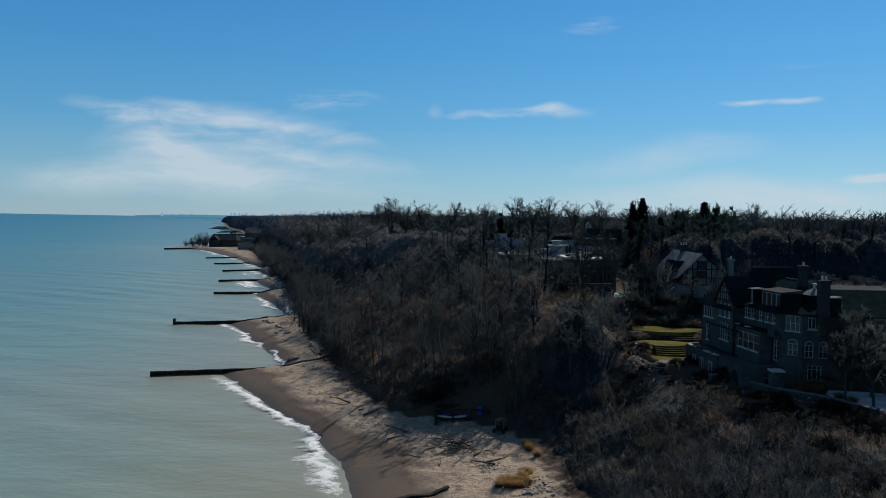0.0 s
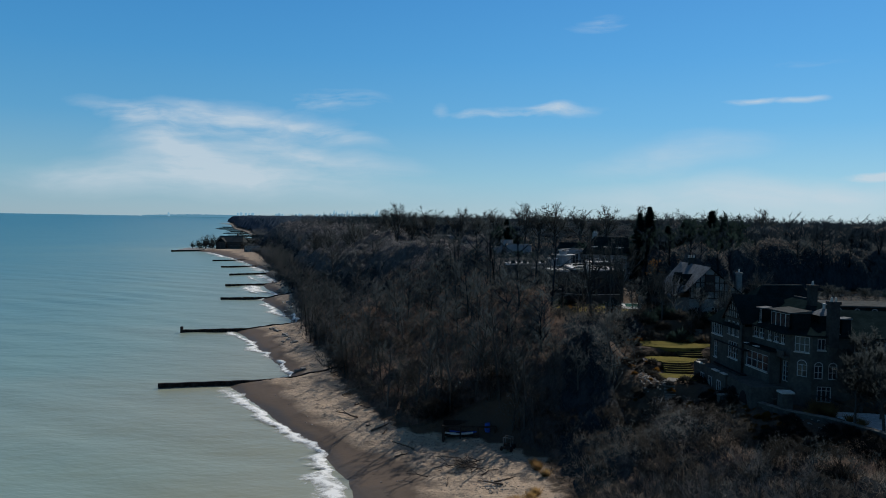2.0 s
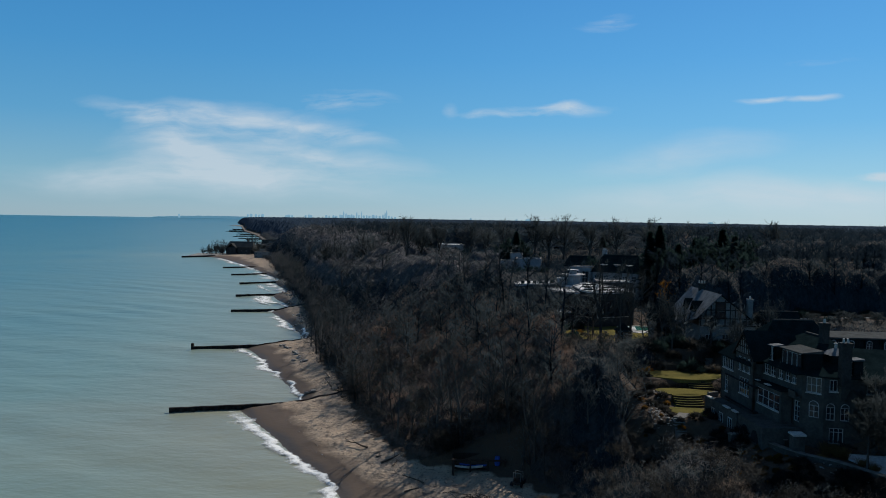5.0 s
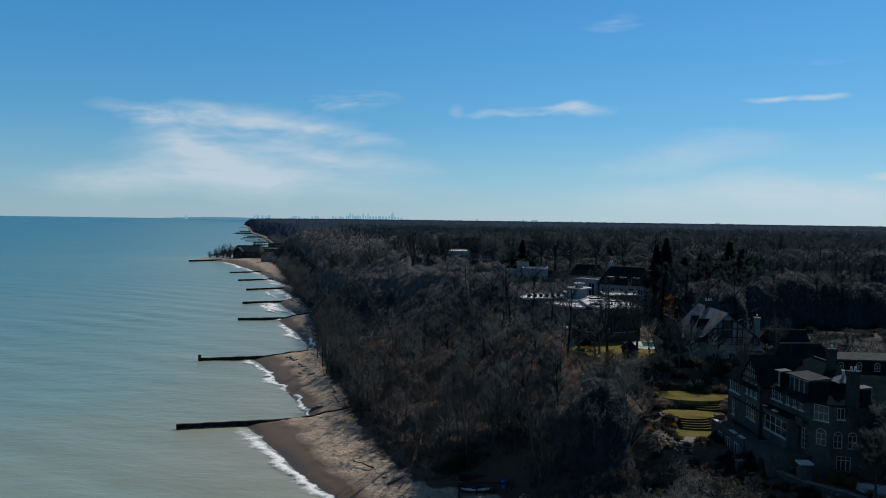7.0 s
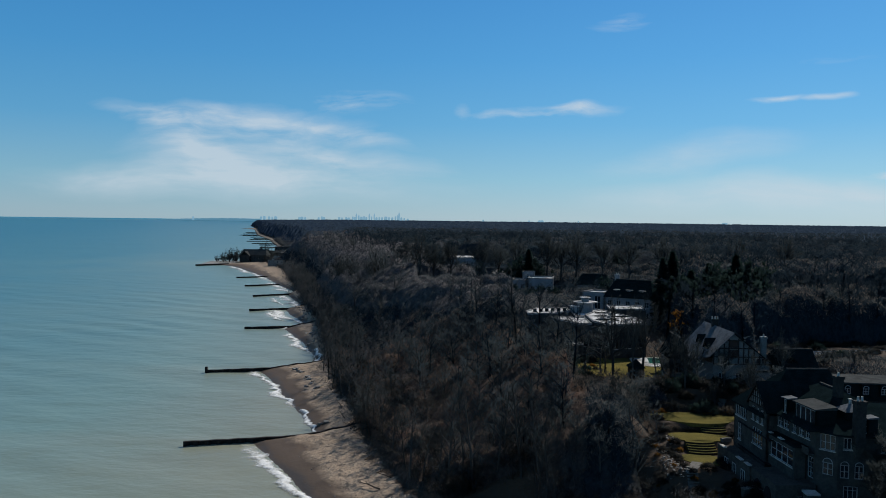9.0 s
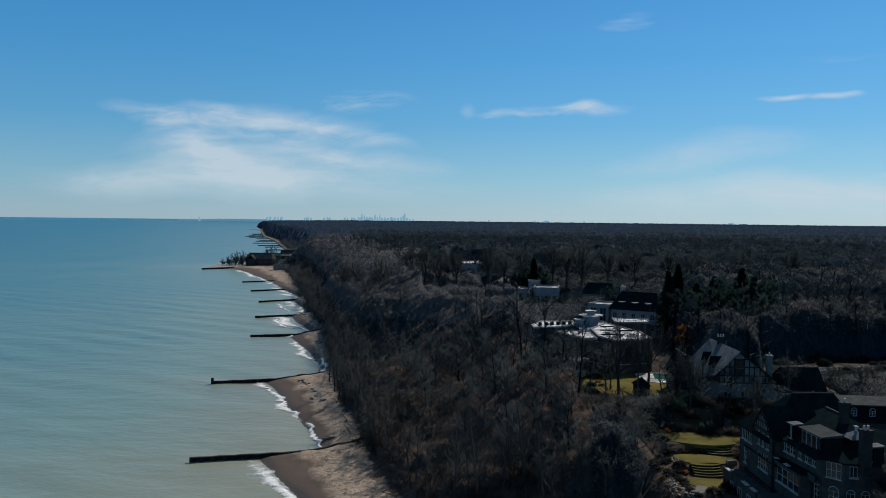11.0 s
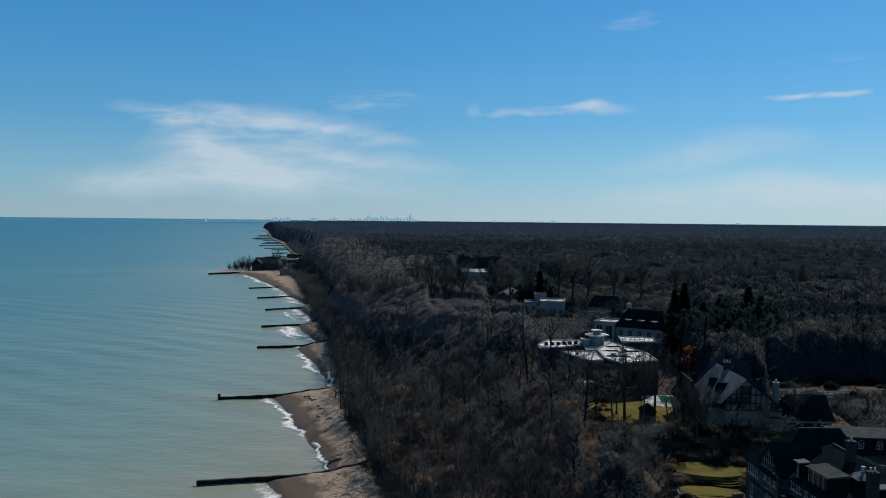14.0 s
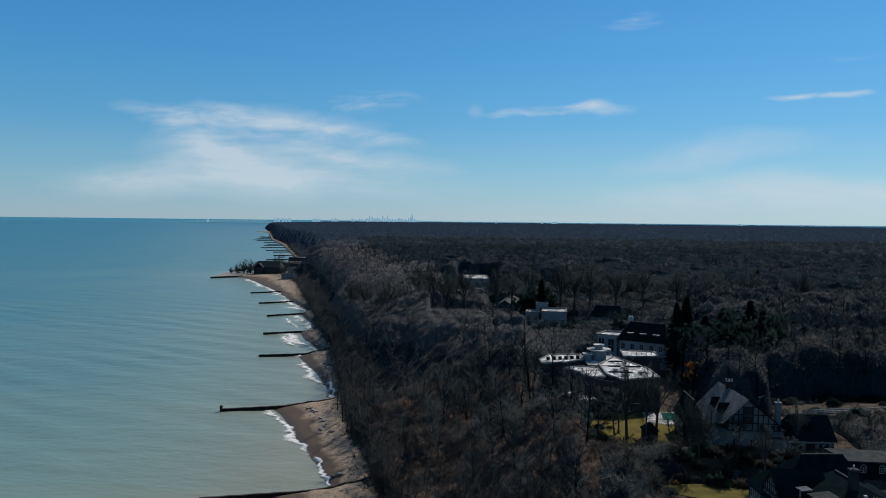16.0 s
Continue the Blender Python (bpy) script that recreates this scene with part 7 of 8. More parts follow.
# garden hut
hut = tagged(new("garden_hut"), "small dark garden hut with pointed roof on the lawn", "hut")
hut.location = (31.6, 148.6, 17.1)
mesh("walls", *box_vf(-1.3, 1.3, -1.3, 1.3, -0.3, 2.1), M["timber"], hut)
mesh("roof", [(-1.6, -1.6, 2.1), (1.6, -1.6, 2.1), (1.6, 1.6, 2.1), (-1.6, 1.6, 2.1), (0, 0, 3.6)], [(3, 2, 1, 0), (0, 1, 4), (1, 2, 4), (2, 3, 4), (3, 0, 4)], M["slate"], hut)
mesh("door", *box_vf(-0.4, 0.4, -1.36, -1.3, 0, 1.9), M["bark"], hut)

# drive behind the houses, with a low pale kerb wall
tagged(slab("drive", [(60, 161.5), (74, 165.0), (96, 170.6), (96, 173), (74, 167.4), (60, 163.9)], 15.5, float(land(75, 167)) + 0.08, "stone"), "grey drive running through the woods", "drive", kind="structure")


fence = tagged(new("rail_fence"), "long low white rail fence along the drive", "fence")
fence.location = (65.2, 161.6, float(land(75, 164)) + 0.15)
for i in range(17):
    mesh("post", *box_vf(1.5 * i - 0.07, 1.5 * i + 0.07, -0.07 + 0.35 * i, 0.07 + 0.35 * i, -2.2, 1.0), M["white_frame"], fence)
    if i < 16:
        for z in (0.35, 0.75):
            x0, x1, y0, y1 = 1.5 * i + 0.08, 1.5 * i + 1.42, 0.35 * i, 0.35 * i + 0.33
            mesh("rail", [(x0, y0 - 0.04, z), (x1, y1 - 0.04, z), (x1, y1 + 0.04, z), (x0, y0 + 0.04, z), (x0, y0 - 0.04, z + 0.2), (x1, y1 - 0.04, z + 0.2), (x1, y1 + 0.04, z + 0.2), (x0, y0 + 0.04, z + 0.2)], [(3, 2, 1, 0), (4, 5, 6, 7), (0, 1, 5, 4), (1, 2, 6, 5), (2, 3, 7, 6), (3, 0, 4, 7)], M["white_frame"], fence)


# ---- tufts and small shrubs ----
def tuft(seed, count, height, spread, width):
    rng_ = np.random.default_rng(seed)
    out = []
    for _ in range(count):
        g, r = rng_.uniform(0, 6.28), rng_.uniform(0, 1)
        d = np.array((math.cos(g) * r * spread, math.sin(g) * r * spread, height * rng_.uniform(0.6, 1.0)))
        n = np.linalg.norm(d)
        out += sliver(np.array((math.cos(g), math.sin(g), -0.1 / 0.3)) * 0.3 * r, d / n, n, width, rng_)
    return np.array(out)


def one_mesh(name, verts, mat, label, category, group=""):
    return tagged(new(name, tris(name, verts, mat, swell=swelling(verts, 0.1))), label, category, group)


GRASS = one_mesh("ornamental_grass", tuft(1, 420, 1.9, 0.9, 0.045), M["dry_grass"], "tall clump of dry golden ornamental grass", "grass", "ornamental grasses")
for i, (x, y) in enumerate(((44.0, 92.6), (44.9, 91.9), (45.3, 91.0), (46.2, 88.4), (46.6, 86.8), (42.6, 90.4), (8.6, 89.3), (9.6, 89.0), (7.9, 88.6), (10.4, 90.6), (9.2, 87.4), (12.4, 101.5), (12.0, 102.6), (8.4, 87.2), (11.2, 92.2), (13.0, 98.0), (9.9, 87.9), (10.8, 88.8), (7.4, 87.6), (12.2, 100.4))):
    plant(GRASS, x, y, 1.0, i * 57.0, (1.0 if i < 3 else 0.6), 0.05)


def bush(seed, n=520, r=1.0):
    """A rounded bush of small twigs and clumps, uneven at its edge."""
    rng_ = np.random.default_rng(seed)
    out = []
    for _ in range(n):
        d = rng_.normal(0, 1, 3)
        d /= np.linalg.norm(d)
        d[2] = abs(d[2])
        k = r * (0.55 + 0.45 * rng_.uniform() ** 0.5) * (1 + 0.15 * math.sin(3 * math.atan2(d[1], d[0]) + seed))
        p = d * k * np.array((1, 1, 0.85))
        out += sliver(p * 0.8, d + rng_.normal(0, 0.5, 3), 0.3, 0.09, rng_)
    return np.array(out)


RUST = one_mesh("rust_bush", bush(1), M["rust_leaf"], "rounded bush with dry rust-brown leaves", "bush", "rust bushes")
GREY = one_mesh("round_bush", bush(2), M["brush"], "rounded leafless garden bush", "bush", "garden bushes")
EVER = one_mesh("evergreen_bush", bush(3, 700), M["needles"], "rounded dark evergreen bush", "bush", "evergreen bushes")
_r = random.Random(9)
for i in range(26):
    y = _r.uniform(97, 107)
    x = _r.uniform(30.5, 36.0) if y > 101 else _r.uniform(31, 39 - (101 - y) * 0.1) - 2
    plant((RUST, GREY, GREY)[i % 3], x, y, _r.uniform(0.6, 1.3), _r.uniform(0, 360), None, 0.1)
for i in range(34):
    plant((EVER, GREY, RUST)[i % 3], _r.uniform(30.5, 44), _r.uniform(128.8, 137), _r.uniform(0.8, 1.7), _r.uniform(0, 360), None, 0.1)
for x, y, s in ((31.4, 115.8, 1.3), (32.6, 116.4, 1.0), (31.0, 122.4, 1.4), (32.8, 122.6, 1.1), (34.6, 122.3, 1.2), (36.3, 122.2, 0.9), (40.9, 121.5, 1.4), (41.2, 118.6, 1.2), (36.9, 115.6, 1.3), (36.4, 110.3, 1.5), (36.0, 108.2, 1.2), (30.2, 125, 1.2), (29.6, 119.5, 1.1)):
    plant((GREY, RUST, GREY)[int(s * 10) % 3], x, y, s * 0.75, s * 300, None, 0.1)
for i in range(30):
    plant((GREY, RUST, EVER)[i % 3], _r.uniform(19, 26), _r.uniform(146, 166), _r.uniform(0.6, 1.3), _r.uniform(0, 360), None, 0.1)
for i in range(26):
    plant((EVER, GREY)[i % 2], _r.uniform(43.5, 63), _r.uniform(130, 137.5), _r.uniform(0.8, 1.6), _r.uniform(0, 360), None, 0.1)

for i in range(44):
    x, y = _r.uniform(26.5, 33.5), _r.uniform(97, 122)
    if not (31.2 < x and y > 108.5):
        plant((GREY, RUST, GREY)[i % 3], x, y, _r.uniform(0.4, 0.95), _r.uniform(0, 360), None, 0.1)

# low growth and stones before the retaining wall and the patio
WALL_LINE = ((35.6, 101.0), (37.8, 98.0), (40.9, 91.0), (45.0, 86.5), (46.8, 82.0))
for i in range(95):
    k = i % 4
    f, off = _r.uniform(0, 1), _r.uniform(0.7, 7.0)
    x = WALL_LINE[k][0] * (1 - f) + WALL_LINE[k + 1][0] * f - off * 0.82
    y = WALL_LINE[k][1] * (1 - f) + WALL_LINE[k + 1][1] * f - off * 0.57
    plant((GREY, RUST, GREY, GREY)[i % 4], x, y, _r.uniform(0.4, 1.0), _r.uniform(0, 360), None, 0.1)
for i in range(60):
    plant((GREY, GREY, RUST)[i % 3], _r.uniform(36, 60), _r.uniform(69, 81), _r.uniform(0.9, 1.9), _r.uniform(0, 360), None, 0.1)

for i in range(46):
    x, y = _r.uniform(33.0, 44.0), _r.uniform(72, 88)
    plant(BRUSH[i % 4], x, y, _r.uniform(0.4, 0.7), _r.uniform(0, 360), _r.uniform(0.28, 0.5))

# brush on the bank behind the boat store
for i in range(34):
    x, y = _r.uniform(-5.5, 11.5), _r.uniform(117.3, 122.5)
    plant(BRUSH[i % 4], x, y, _r.uniform(0.6, 0.9), _r.uniform(0, 360), _r.uniform(0.45, 0.85))

# slim trees along the edge of the sand
for i, (x, y, h) in enumerate(((9.8, 113.0, 14), (10.8, 116.5, 15), (8.4, 119.5, 15), (4.5, 119.2, 13), (-0.5, 121.5, 14), (-4.5, 122.0, 12), (-7.5, 125.5, 12), (-10.5, 130, 12), (12.8, 108.5, 12), (-14, 139, 11), (-16.5, 147, 11), (-20, 158, 11), (-25.5, 172, 11), (8.2, 117.6, 18), (1.0, 118.4, 18), (-3.5, 119.8, 16), (11.6, 112.2, 16), (-9.5, 127.0, 15), (-18.0, 150.0, 13), (-28.0, 179.0, 12), (-32.0, 189.0, 12), (-36.0, 198.5, 12), (-39.0, 209.0, 12), (-43.0, 222.0, 12), (-23.0, 165.0, 12))):
    plant(SNAGS[i % 2], x, y, h / 15.0, i * 61.0)

# single trees that stand out
for i, (x, y, h, s) in enumerate(((25.6, 151.4, 12, 0.9), (26.4, 153.0, 12, 0.9), (35.6, 149.0, 13, 1.0), (37.6, 149.6, 13, 1.0), (22.0, 149.5, 13, 1.0), (18.5, 156, 15, 0.95), (17.0, 160, 14, 0.9), (12.5, 168, 15, 0.9), (29.2, 118.6, 11, 0.55), (46.5, 131.5, 7, 0.7), (50, 130.5, 7, 0.7), (43.6, 134.5, 7.5, 0.75), (47.5, 135.5, 7, 0.7), (40.5, 136.2, 7.5, 0.75), (52.5, 134, 6, 0.6),  (3.0, 121.0, 11, 0.6), (-2.0, 123.5, 12, 0.6), (6.5, 121.5, 12, 0.65), (10.5, 116.0, 11, 0.6), (-8.0, 128.0, 10, 0.6), (-12.3, 140.5, 11, 0.6))):
    plant(TALL[i % 5], x, y, s, i * 71.0, h / 17.0)
for i, (x, y, h, w) in enumerate(((27.3, 148.4, 17, 12), (33.2, 151.0, 17, 11), (19.0, 158, 11, 9), (41.0, 141.5, 6.5, 8), (45.5, 139.5, 6, 8), (50.5, 140.5, 5.5, 8), (36.5, 139.0, 9, 8), (56, 141, 8, 8), (41.5, 132.0, 9, 8), (46, 128.5, 8, 8), (37.0, 134.5, 9, 8), (44, 123.5, 7, 7), (30.5, 146.5, 13, 8), (22.5, 163, 9, 8))):
    plant(OAKS[i % 3], x, y, w / 14.0, i * 53.0, h / 13.2)
for i, (x, y, h) in enumerate(((4.3, 300, 23.6), (9.5, 308, 22), (-16, 302, 22.6), (-21.5, 297, 22), (-8.5, 306, 23), (-40, 315, 21.5), (-29, 330, 21), (34, 306, 22.4), (41, 312, 22.6), (28, 300, 21.6), (50, 300, 21.5), (62, 310, 21.5), (72, 296, 21), (86, 304, 21.5), (104, 312, 21), (120, 300, 21), (18, 330, 21), (-55, 345, 20.5), (-66, 370, 20))):
    plant(FAR_OAKS[i % 3], x, y, h / 20.0, i * 53.0)
for i, (x, y, h) in enumerate(((49.5, 92.4, 10), (47.5, 84.0, 9.5), (53.0, 80.5, 12), (58.5, 91.5, 13), (62.5, 84, 14), (45.6, 86.4, 10.5), (51.5, 84.0, 12), (54.0, 88.5, 12), (57.5, 82.0, 13), (50.2, 89.5, 10), (48.6, 80.5, 9.5), (60.5, 88.0, 13), (55.5, 77.0, 12))):
    plant(VEIL[i % 2], x, y, h / 12.0 * 1.05, i * 77.0, h / 12.0)
for i, (x, y, s) in enumerate(((23.5, 61, 0.85), (26.5, 66.5, 0.9), (29, 71.5, 0.75), (20.5, 66, 0.8), (25, 75, 0.7), (21.5, 79, 0.65), (-33.5, 196, 0.7), (-36, 204, 0.75), (31, 66, 0.8), (33.5, 72, 0.7), (28, 61, 0.9), (24.5, 70.5, 0.8), (18.5, 72, 0.7), (31.5, 78, 0.6), (27, 80, 0.55))):
    plant(PALE[i % 2], x, y, s * 1.12, i * 83.0)
for i, (x, y, h) in enumerate(((49.8, 205, 18.0), (52.6, 206, 19.6), (68.6, 205, 19.8), (70.5, 208, 17), (57.5, 206, 16), (62.5, 208, 16), (66, 202, 15), (21.5, 305, 16), (60, 330, 15), (100, 300, 15), (-40, 360, 13), (130, 380, 16), (90, 260, 14))):
    plant(FIRS[i % 2], x, y, h / 19.0 * 1.2, i * 67.0, h / 19.0)
for i, (x, y, h) in enumerate(((54, 202, 17.5), (57, 198, 16.5), (60.5, 204, 17.5), (64, 206, 18), (67.5, 199, 17.5), (71, 198, 17), (69, 190, 14.5), (60.5, 196, 16), (51.5, 196, 14), (64, 194, 15.5), (55, 190, 12.5), (62, 188, 13), (66.5, 184, 12), (73, 204, 17), (18.0, 305, 13), (14.5, 302, 12), (11.0, 299, 10), (24.0, 308, 13), (18.5, 262, 6.0), (22.5, 264, 6.4), (14.6, 266, 6.5), (26.5, 263, 6.0), (10.5, 262, 6.5), (6, 262, 7), (2, 258, 7), (-6, 330, 9), (3, 345, 9), (33, 346, 11), (66, 336, 12), (106, 306, 13), (95, 254, 11), (26.5, 352, 10), (44, 262, 9), (120, 420, 13), (-20, 410, 9))):
    plant(CEDARS[i % 3], x, y, max(h / 14.0, 0.62), i * 67.0, h / 14.0)
# bare trees standing along the far side of the drive
for i, (x, y, h) in enumerate(((66, 180, 14), (70, 183, 15), (74, 181, 16), (78.5, 184, 15), (82, 182.5, 17), (86, 186, 16), (90, 184, 15), (94, 187, 17), (98, 185, 16), (72, 187, 16), (80, 189, 16), (88, 191, 17), (96, 192, 16))):
    plant(TALL[i % 5], x, y, 0.85, i * 71.0, h / 17.0)
for i in range(54):
    f = _r.uniform(0, 1)
    plant((GREY, EVER, GREY)[i % 3], 62.5 + 30 * f, 161.0 + 8.0 * f + _r.choice((-3.2, -2.2, 2.6, 6.5, 8.0, 9.5, 11.0)) + _r.uniform(-0.5, 0.5), _r.uniform(0.6, 1.1), _r.uniform(0, 360), None, 0.1)
# low dark growth between the drive and the mansard house
for i, (x, y, h) in enumerate(((60.5, 158, 3.5), (64, 155, 4), (67.5, 158, 3), (72, 156, 3.5), (76, 158, 3), (69, 151, 4.5), (75, 151, 4.5), (80, 157, 3.5), (85, 159, 3), (63.5, 150, 4.5), (71, 146, 5), (79, 147, 5), (66, 147, 5), (83, 152, 4.5))):
    plant(VEIL[i % 2], x, y, 0.5, i * 77.0, h / 12.0)
for i, (x, y, h) in enumerate(((40.5, 147.5, 5.5), (43.5, 146.5, 5), (37.5, 147.0, 5.5), (34.5, 131.5, 5), (30.5, 133, 5), (27.0, 131, 6), (24.0, 128, 6), (28.5, 127, 5.5))):
    plant(VEIL[i % 2], x, y, 0.55, i * 67.0, h / 12.0)
OAK = tree_thing("rust_tree", *grow(350, 9.0, 3.6, 0.16, 10, 3, 700, 0.7, 0.16), M["bark"], M["rust_leaf"], "tree still holding golden-brown leaves", "tree", "leaf-holding trees")
for i, (x, y, s) in enumerate(((47.2, 180.5, 0.9), (49.0, 176.5, 0.7), (50.5, 183.5, 0.75), (14.5, 300, 0.6))):
    plant(OAK, x, y, s, i * 40.0)

# ---- things on the beach ----
def log_mesh(seed, length, r0, r1):
    rng_ = np.random.default_rng(seed)
    pts = bent((0, 0, 0), (1, rng_.normal(0, 0.1), 0.0), length, 4, rng_, 0.0, 0.26)
    for p in pts:
        p[2] = abs(p[2]) * 0.3
    out = tube(pts, np.linspace(r0, r1, 5), 6)
    for k in (2, 3):
        d = np.array((0.5, rng_.choice((-1, 1)), 0.6))
        out += tube(bent(pts[k], d / np.linalg.norm(d), length * 0.22, 2, rng_), (r1 * 0.8, r1 * 0.5, 0.02), 4)
    return tris("log", np.array(out), M["driftwood"])


LOGS = [log_mesh(i, 3.0 + i * 0.6, 0.13, 0.05) for i in range(4)]


def log_at(x, y, turn, s, k, parent=None, lift=0.0, tilt=0.0):
    ob = new("log" if parent else "driftwood_log", LOGS[k])
    m = Matrix.Translation((x, y, float(land(x, y)) + 0.12 + lift)) @ pose(0, 0, 0, 0, -tilt, turn) @ Matrix.Scale(s, 4)
    if parent:
        ob.parent = parent
        m = parent.matrix_basis.inverted() @ m
    else:
        tagged(ob, "bare driftwood log lying on the sand", "driftwood", "driftwood on the beach")
    ob.matrix_basis = m
    return ob


pile = tagged(new("driftwood_pile"), "dark heap of driftwood branches and logs on sand", "driftwood")
pile.matrix_basis = Matrix.Translation((2.5, 103.3, float(land(2.5, 103.3))))
_r = random.Random(17)
for i in range(60):
    log_at(2.5 + _r.gauss(0, 1.2), 103.3 + _r.gauss(0, 1.3), _r.uniform(0, 360), _r.uniform(0.25, 0.6), i % 4, pile, _r.uniform(0, 0.7), _r.uniform(-14, 18))
for x, y, a, s in ((-11.5, 119.0, 35, 1.4), (-9.5, 117.4, 70, 0.9), (-12.5, 121.5, 10, 1.2), (-14.5, 126.0, 110, 1.1), (-7.0, 108.5, 20, 0.8), (-4.5, 112.0, 150, 1.0), (6.5, 97.0, 15, 0.9), (7.5, 96.0, 160, 0.9), (5.0, 99.5, 5, 0.7), (0.5, 96.5, 80, 0.6), (-2.0, 100.5, 130, 0.7), (-19.0, 140.0, 60, 1.2), (-24.0, 158.0, 30, 1.0), (-30.0, 178.0, 100, 1.3), (-28.0, 170.0, 75, 1.1), (-36.0, 196.0, 50, 1.2), (-44.0, 228.0, 20, 1.4), (-52.0, 248.0, 85, 1.4), (-51.0, 252.0, 95, 1.2), (-54.0, 262.0, 70, 1.3), (-57.0, 273.0, 100, 1.3), (-62.5, 286.0, 60, 1.2), (-16.0, 133.5, 40, 0.9), (-13.0, 130.0, 140, 0.9)):
    log_at(x, y, a, s, int(s * 10) % 4)
_r = random.Random(23)
rocks("stone_scatter", "pale rubble stones at the edge of the beach", [(_r.uniform(9.5, 13.5), _r.uniform(84.5, 90.5)) for _ in range(110)], 0.18, 0.42, 8)
rocks("boulder_group", "dark boulders at the foot of the bluff", [(float(toe_x(y)) + _r.uniform(-5, 0.5), y) for y in [_r.uniform(262, 300) for _ in range(16)] + [_r.uniform(330, 420) for _ in range(40)]], 0.7, 1.8, 9)
rocks("beach_stones", "loose stones along the tide line", [(float(shore_x(y)) + _r.uniform(3, 9), y) for y in [_r.uniform(92, 150) for _ in range(40)]], 0.12, 0.3, 10)

rocks("boulder_group", "dark boulders in a row on the sand by a groyne", [(x + _r.uniform(-0.9, 0.9), y + _r.uniform(-0.9, 0.9)) for x, y in ((-52, 226.4), (-50.5, 223.5), (-49.9, 221.7), (-46.9, 214.9), (-45, 211), (-43.5, 206.7), (-43.5, 204.4), (-41.1, 200.4), (-33, 170.3)) for _ in range(3)], 0.8, 1.7, 14)
rocks("debris_patch", "dark patch of pebbles and wood scraps on the sand", [(6.0 + _r.gauss(0, 1.3), 96.2 + _r.gauss(0, 1.4)) for _ in range(150)], 0.1, 0.3, 15)

# boat store cut into the foot of the bluff
store = tagged(new("boat_store"), "dark timber boat store at the foot of the bluff", "shelter")
store.location = (3.6, 115.2, 2.5)
for x in (-3.8, -1.3, 1.3, 3.8):
    mesh("post", *box_vf(x - 0.12, x + 0.12, -1.5, -1.26, -0.5, 1.9), M["timber"], store)
mesh("back_wall", *box_vf(-4.0, 4.0, 1.3, 1.5, -0.6, 2.2), M["timber"], store)
mesh("side_wall", *box_vf(-4.0, -3.85, -1.24, 1.3, -0.6, 2.0), M["timber"], store)
mesh("side_wall", *box_vf(3.85, 4.0, -1.24, 1.3, -0.6, 2.0), M["timber"], store)
mesh("roof_beam", *box_vf(-4.1, 4.1, -1.55, -1.2, 1.9, 2.1), M["timber"], store)
mesh("shelf", *box_vf(-3.6, 1.2, -1.2, 0.9, 0.55, 0.65), M["timber"], store)


def kayak(x, y, z, turn, mat, label):
    n, V, F = 12, [], []
    for i in range(n + 1):
        t = i / n
        w = 0.36 * math.sin(math.pi * t) ** 0.6 + 0.01
        x0 = (t - 0.5) * 4.2
        up = 0.16 * (2 * t - 1) ** 2
        V += [(x0, -w, 0.18 + up), (x0, -w * 0.6, up), (x0, w * 0.6, up), (x0, w, 0.18 + up), (x0, 0, 0.3 + up)]
        if i:
            o = 5 * (i - 1)
            F += [(o + j, o + 5 + j, o + 5 + (j + 1) % 5, o + (j + 1) % 5) for j in range(5)]
    root = tagged(new("kayak"), label, "kayak", "kayaks")
    root.matrix_basis = pose(x, y, z, 0, 0, turn)
    mesh("hull", V, F, M[mat], root, smooth=True)
    ring = [(0.45 * math.cos(g * 0.5236), 0.2 * math.sin(g * 0.5236)) for g in range(12)]
    mesh("cockpit_rim", [(a, b, 0.29) for a, b in ring] + [(a * 0.9, b * 0.9, 0.34) for a, b in ring], [tuple(range(12, 24))] + [(i, (i + 1) % 12, 12 + (i + 1) % 12, 12 + i) for i in range(12)], M["dark_inside"], root)


kayak(2.1, 114.3, 3.16, 3, "cap", "pale kayak on a rack in the boat store")
kayak(2.8, 115.0, 3.16, -4, "blue_tarp", "blue kayak on a rack in the boat store")
barrel = tagged(new("barrel"), "bright blue plastic barrel beside the boat store", "barrel")
barrel.location = (6.3, 114.4, float(land(6.3, 114.4)) - 0.02)
ring = [(math.cos(g * math.pi / 8), math.sin(g * math.pi / 8)) for g in range(16)]
prof = ((0.36, 0.0), (0.42, 0.3), (0.43, 0.6), (0.42, 0.9), (0.36, 1.2))
mesh("shell", [(a * r, b * r, z) for r, z in prof for a, b in ring], [(16 * k + i, 16 * k + (i + 1) % 16, 16 * k + 16 + (i + 1) % 16, 16 * k + 16 + i) for k in range(4) for i in range(16)] + [tuple(range(15, -1, -1))], M["blue_tarp"], barrel)
mesh("lid", [(a * 0.38, b * 0.38, 1.2) for a, b in ring] + [(a * 0.38, b * 0.38, 1.28) for a, b in ring], [tuple(range(16, 32))] + [(i, (i + 1) % 16, 16 + (i + 1) % 16, 16 + i) for i in range(16)], M["blue_tarp"], barrel)

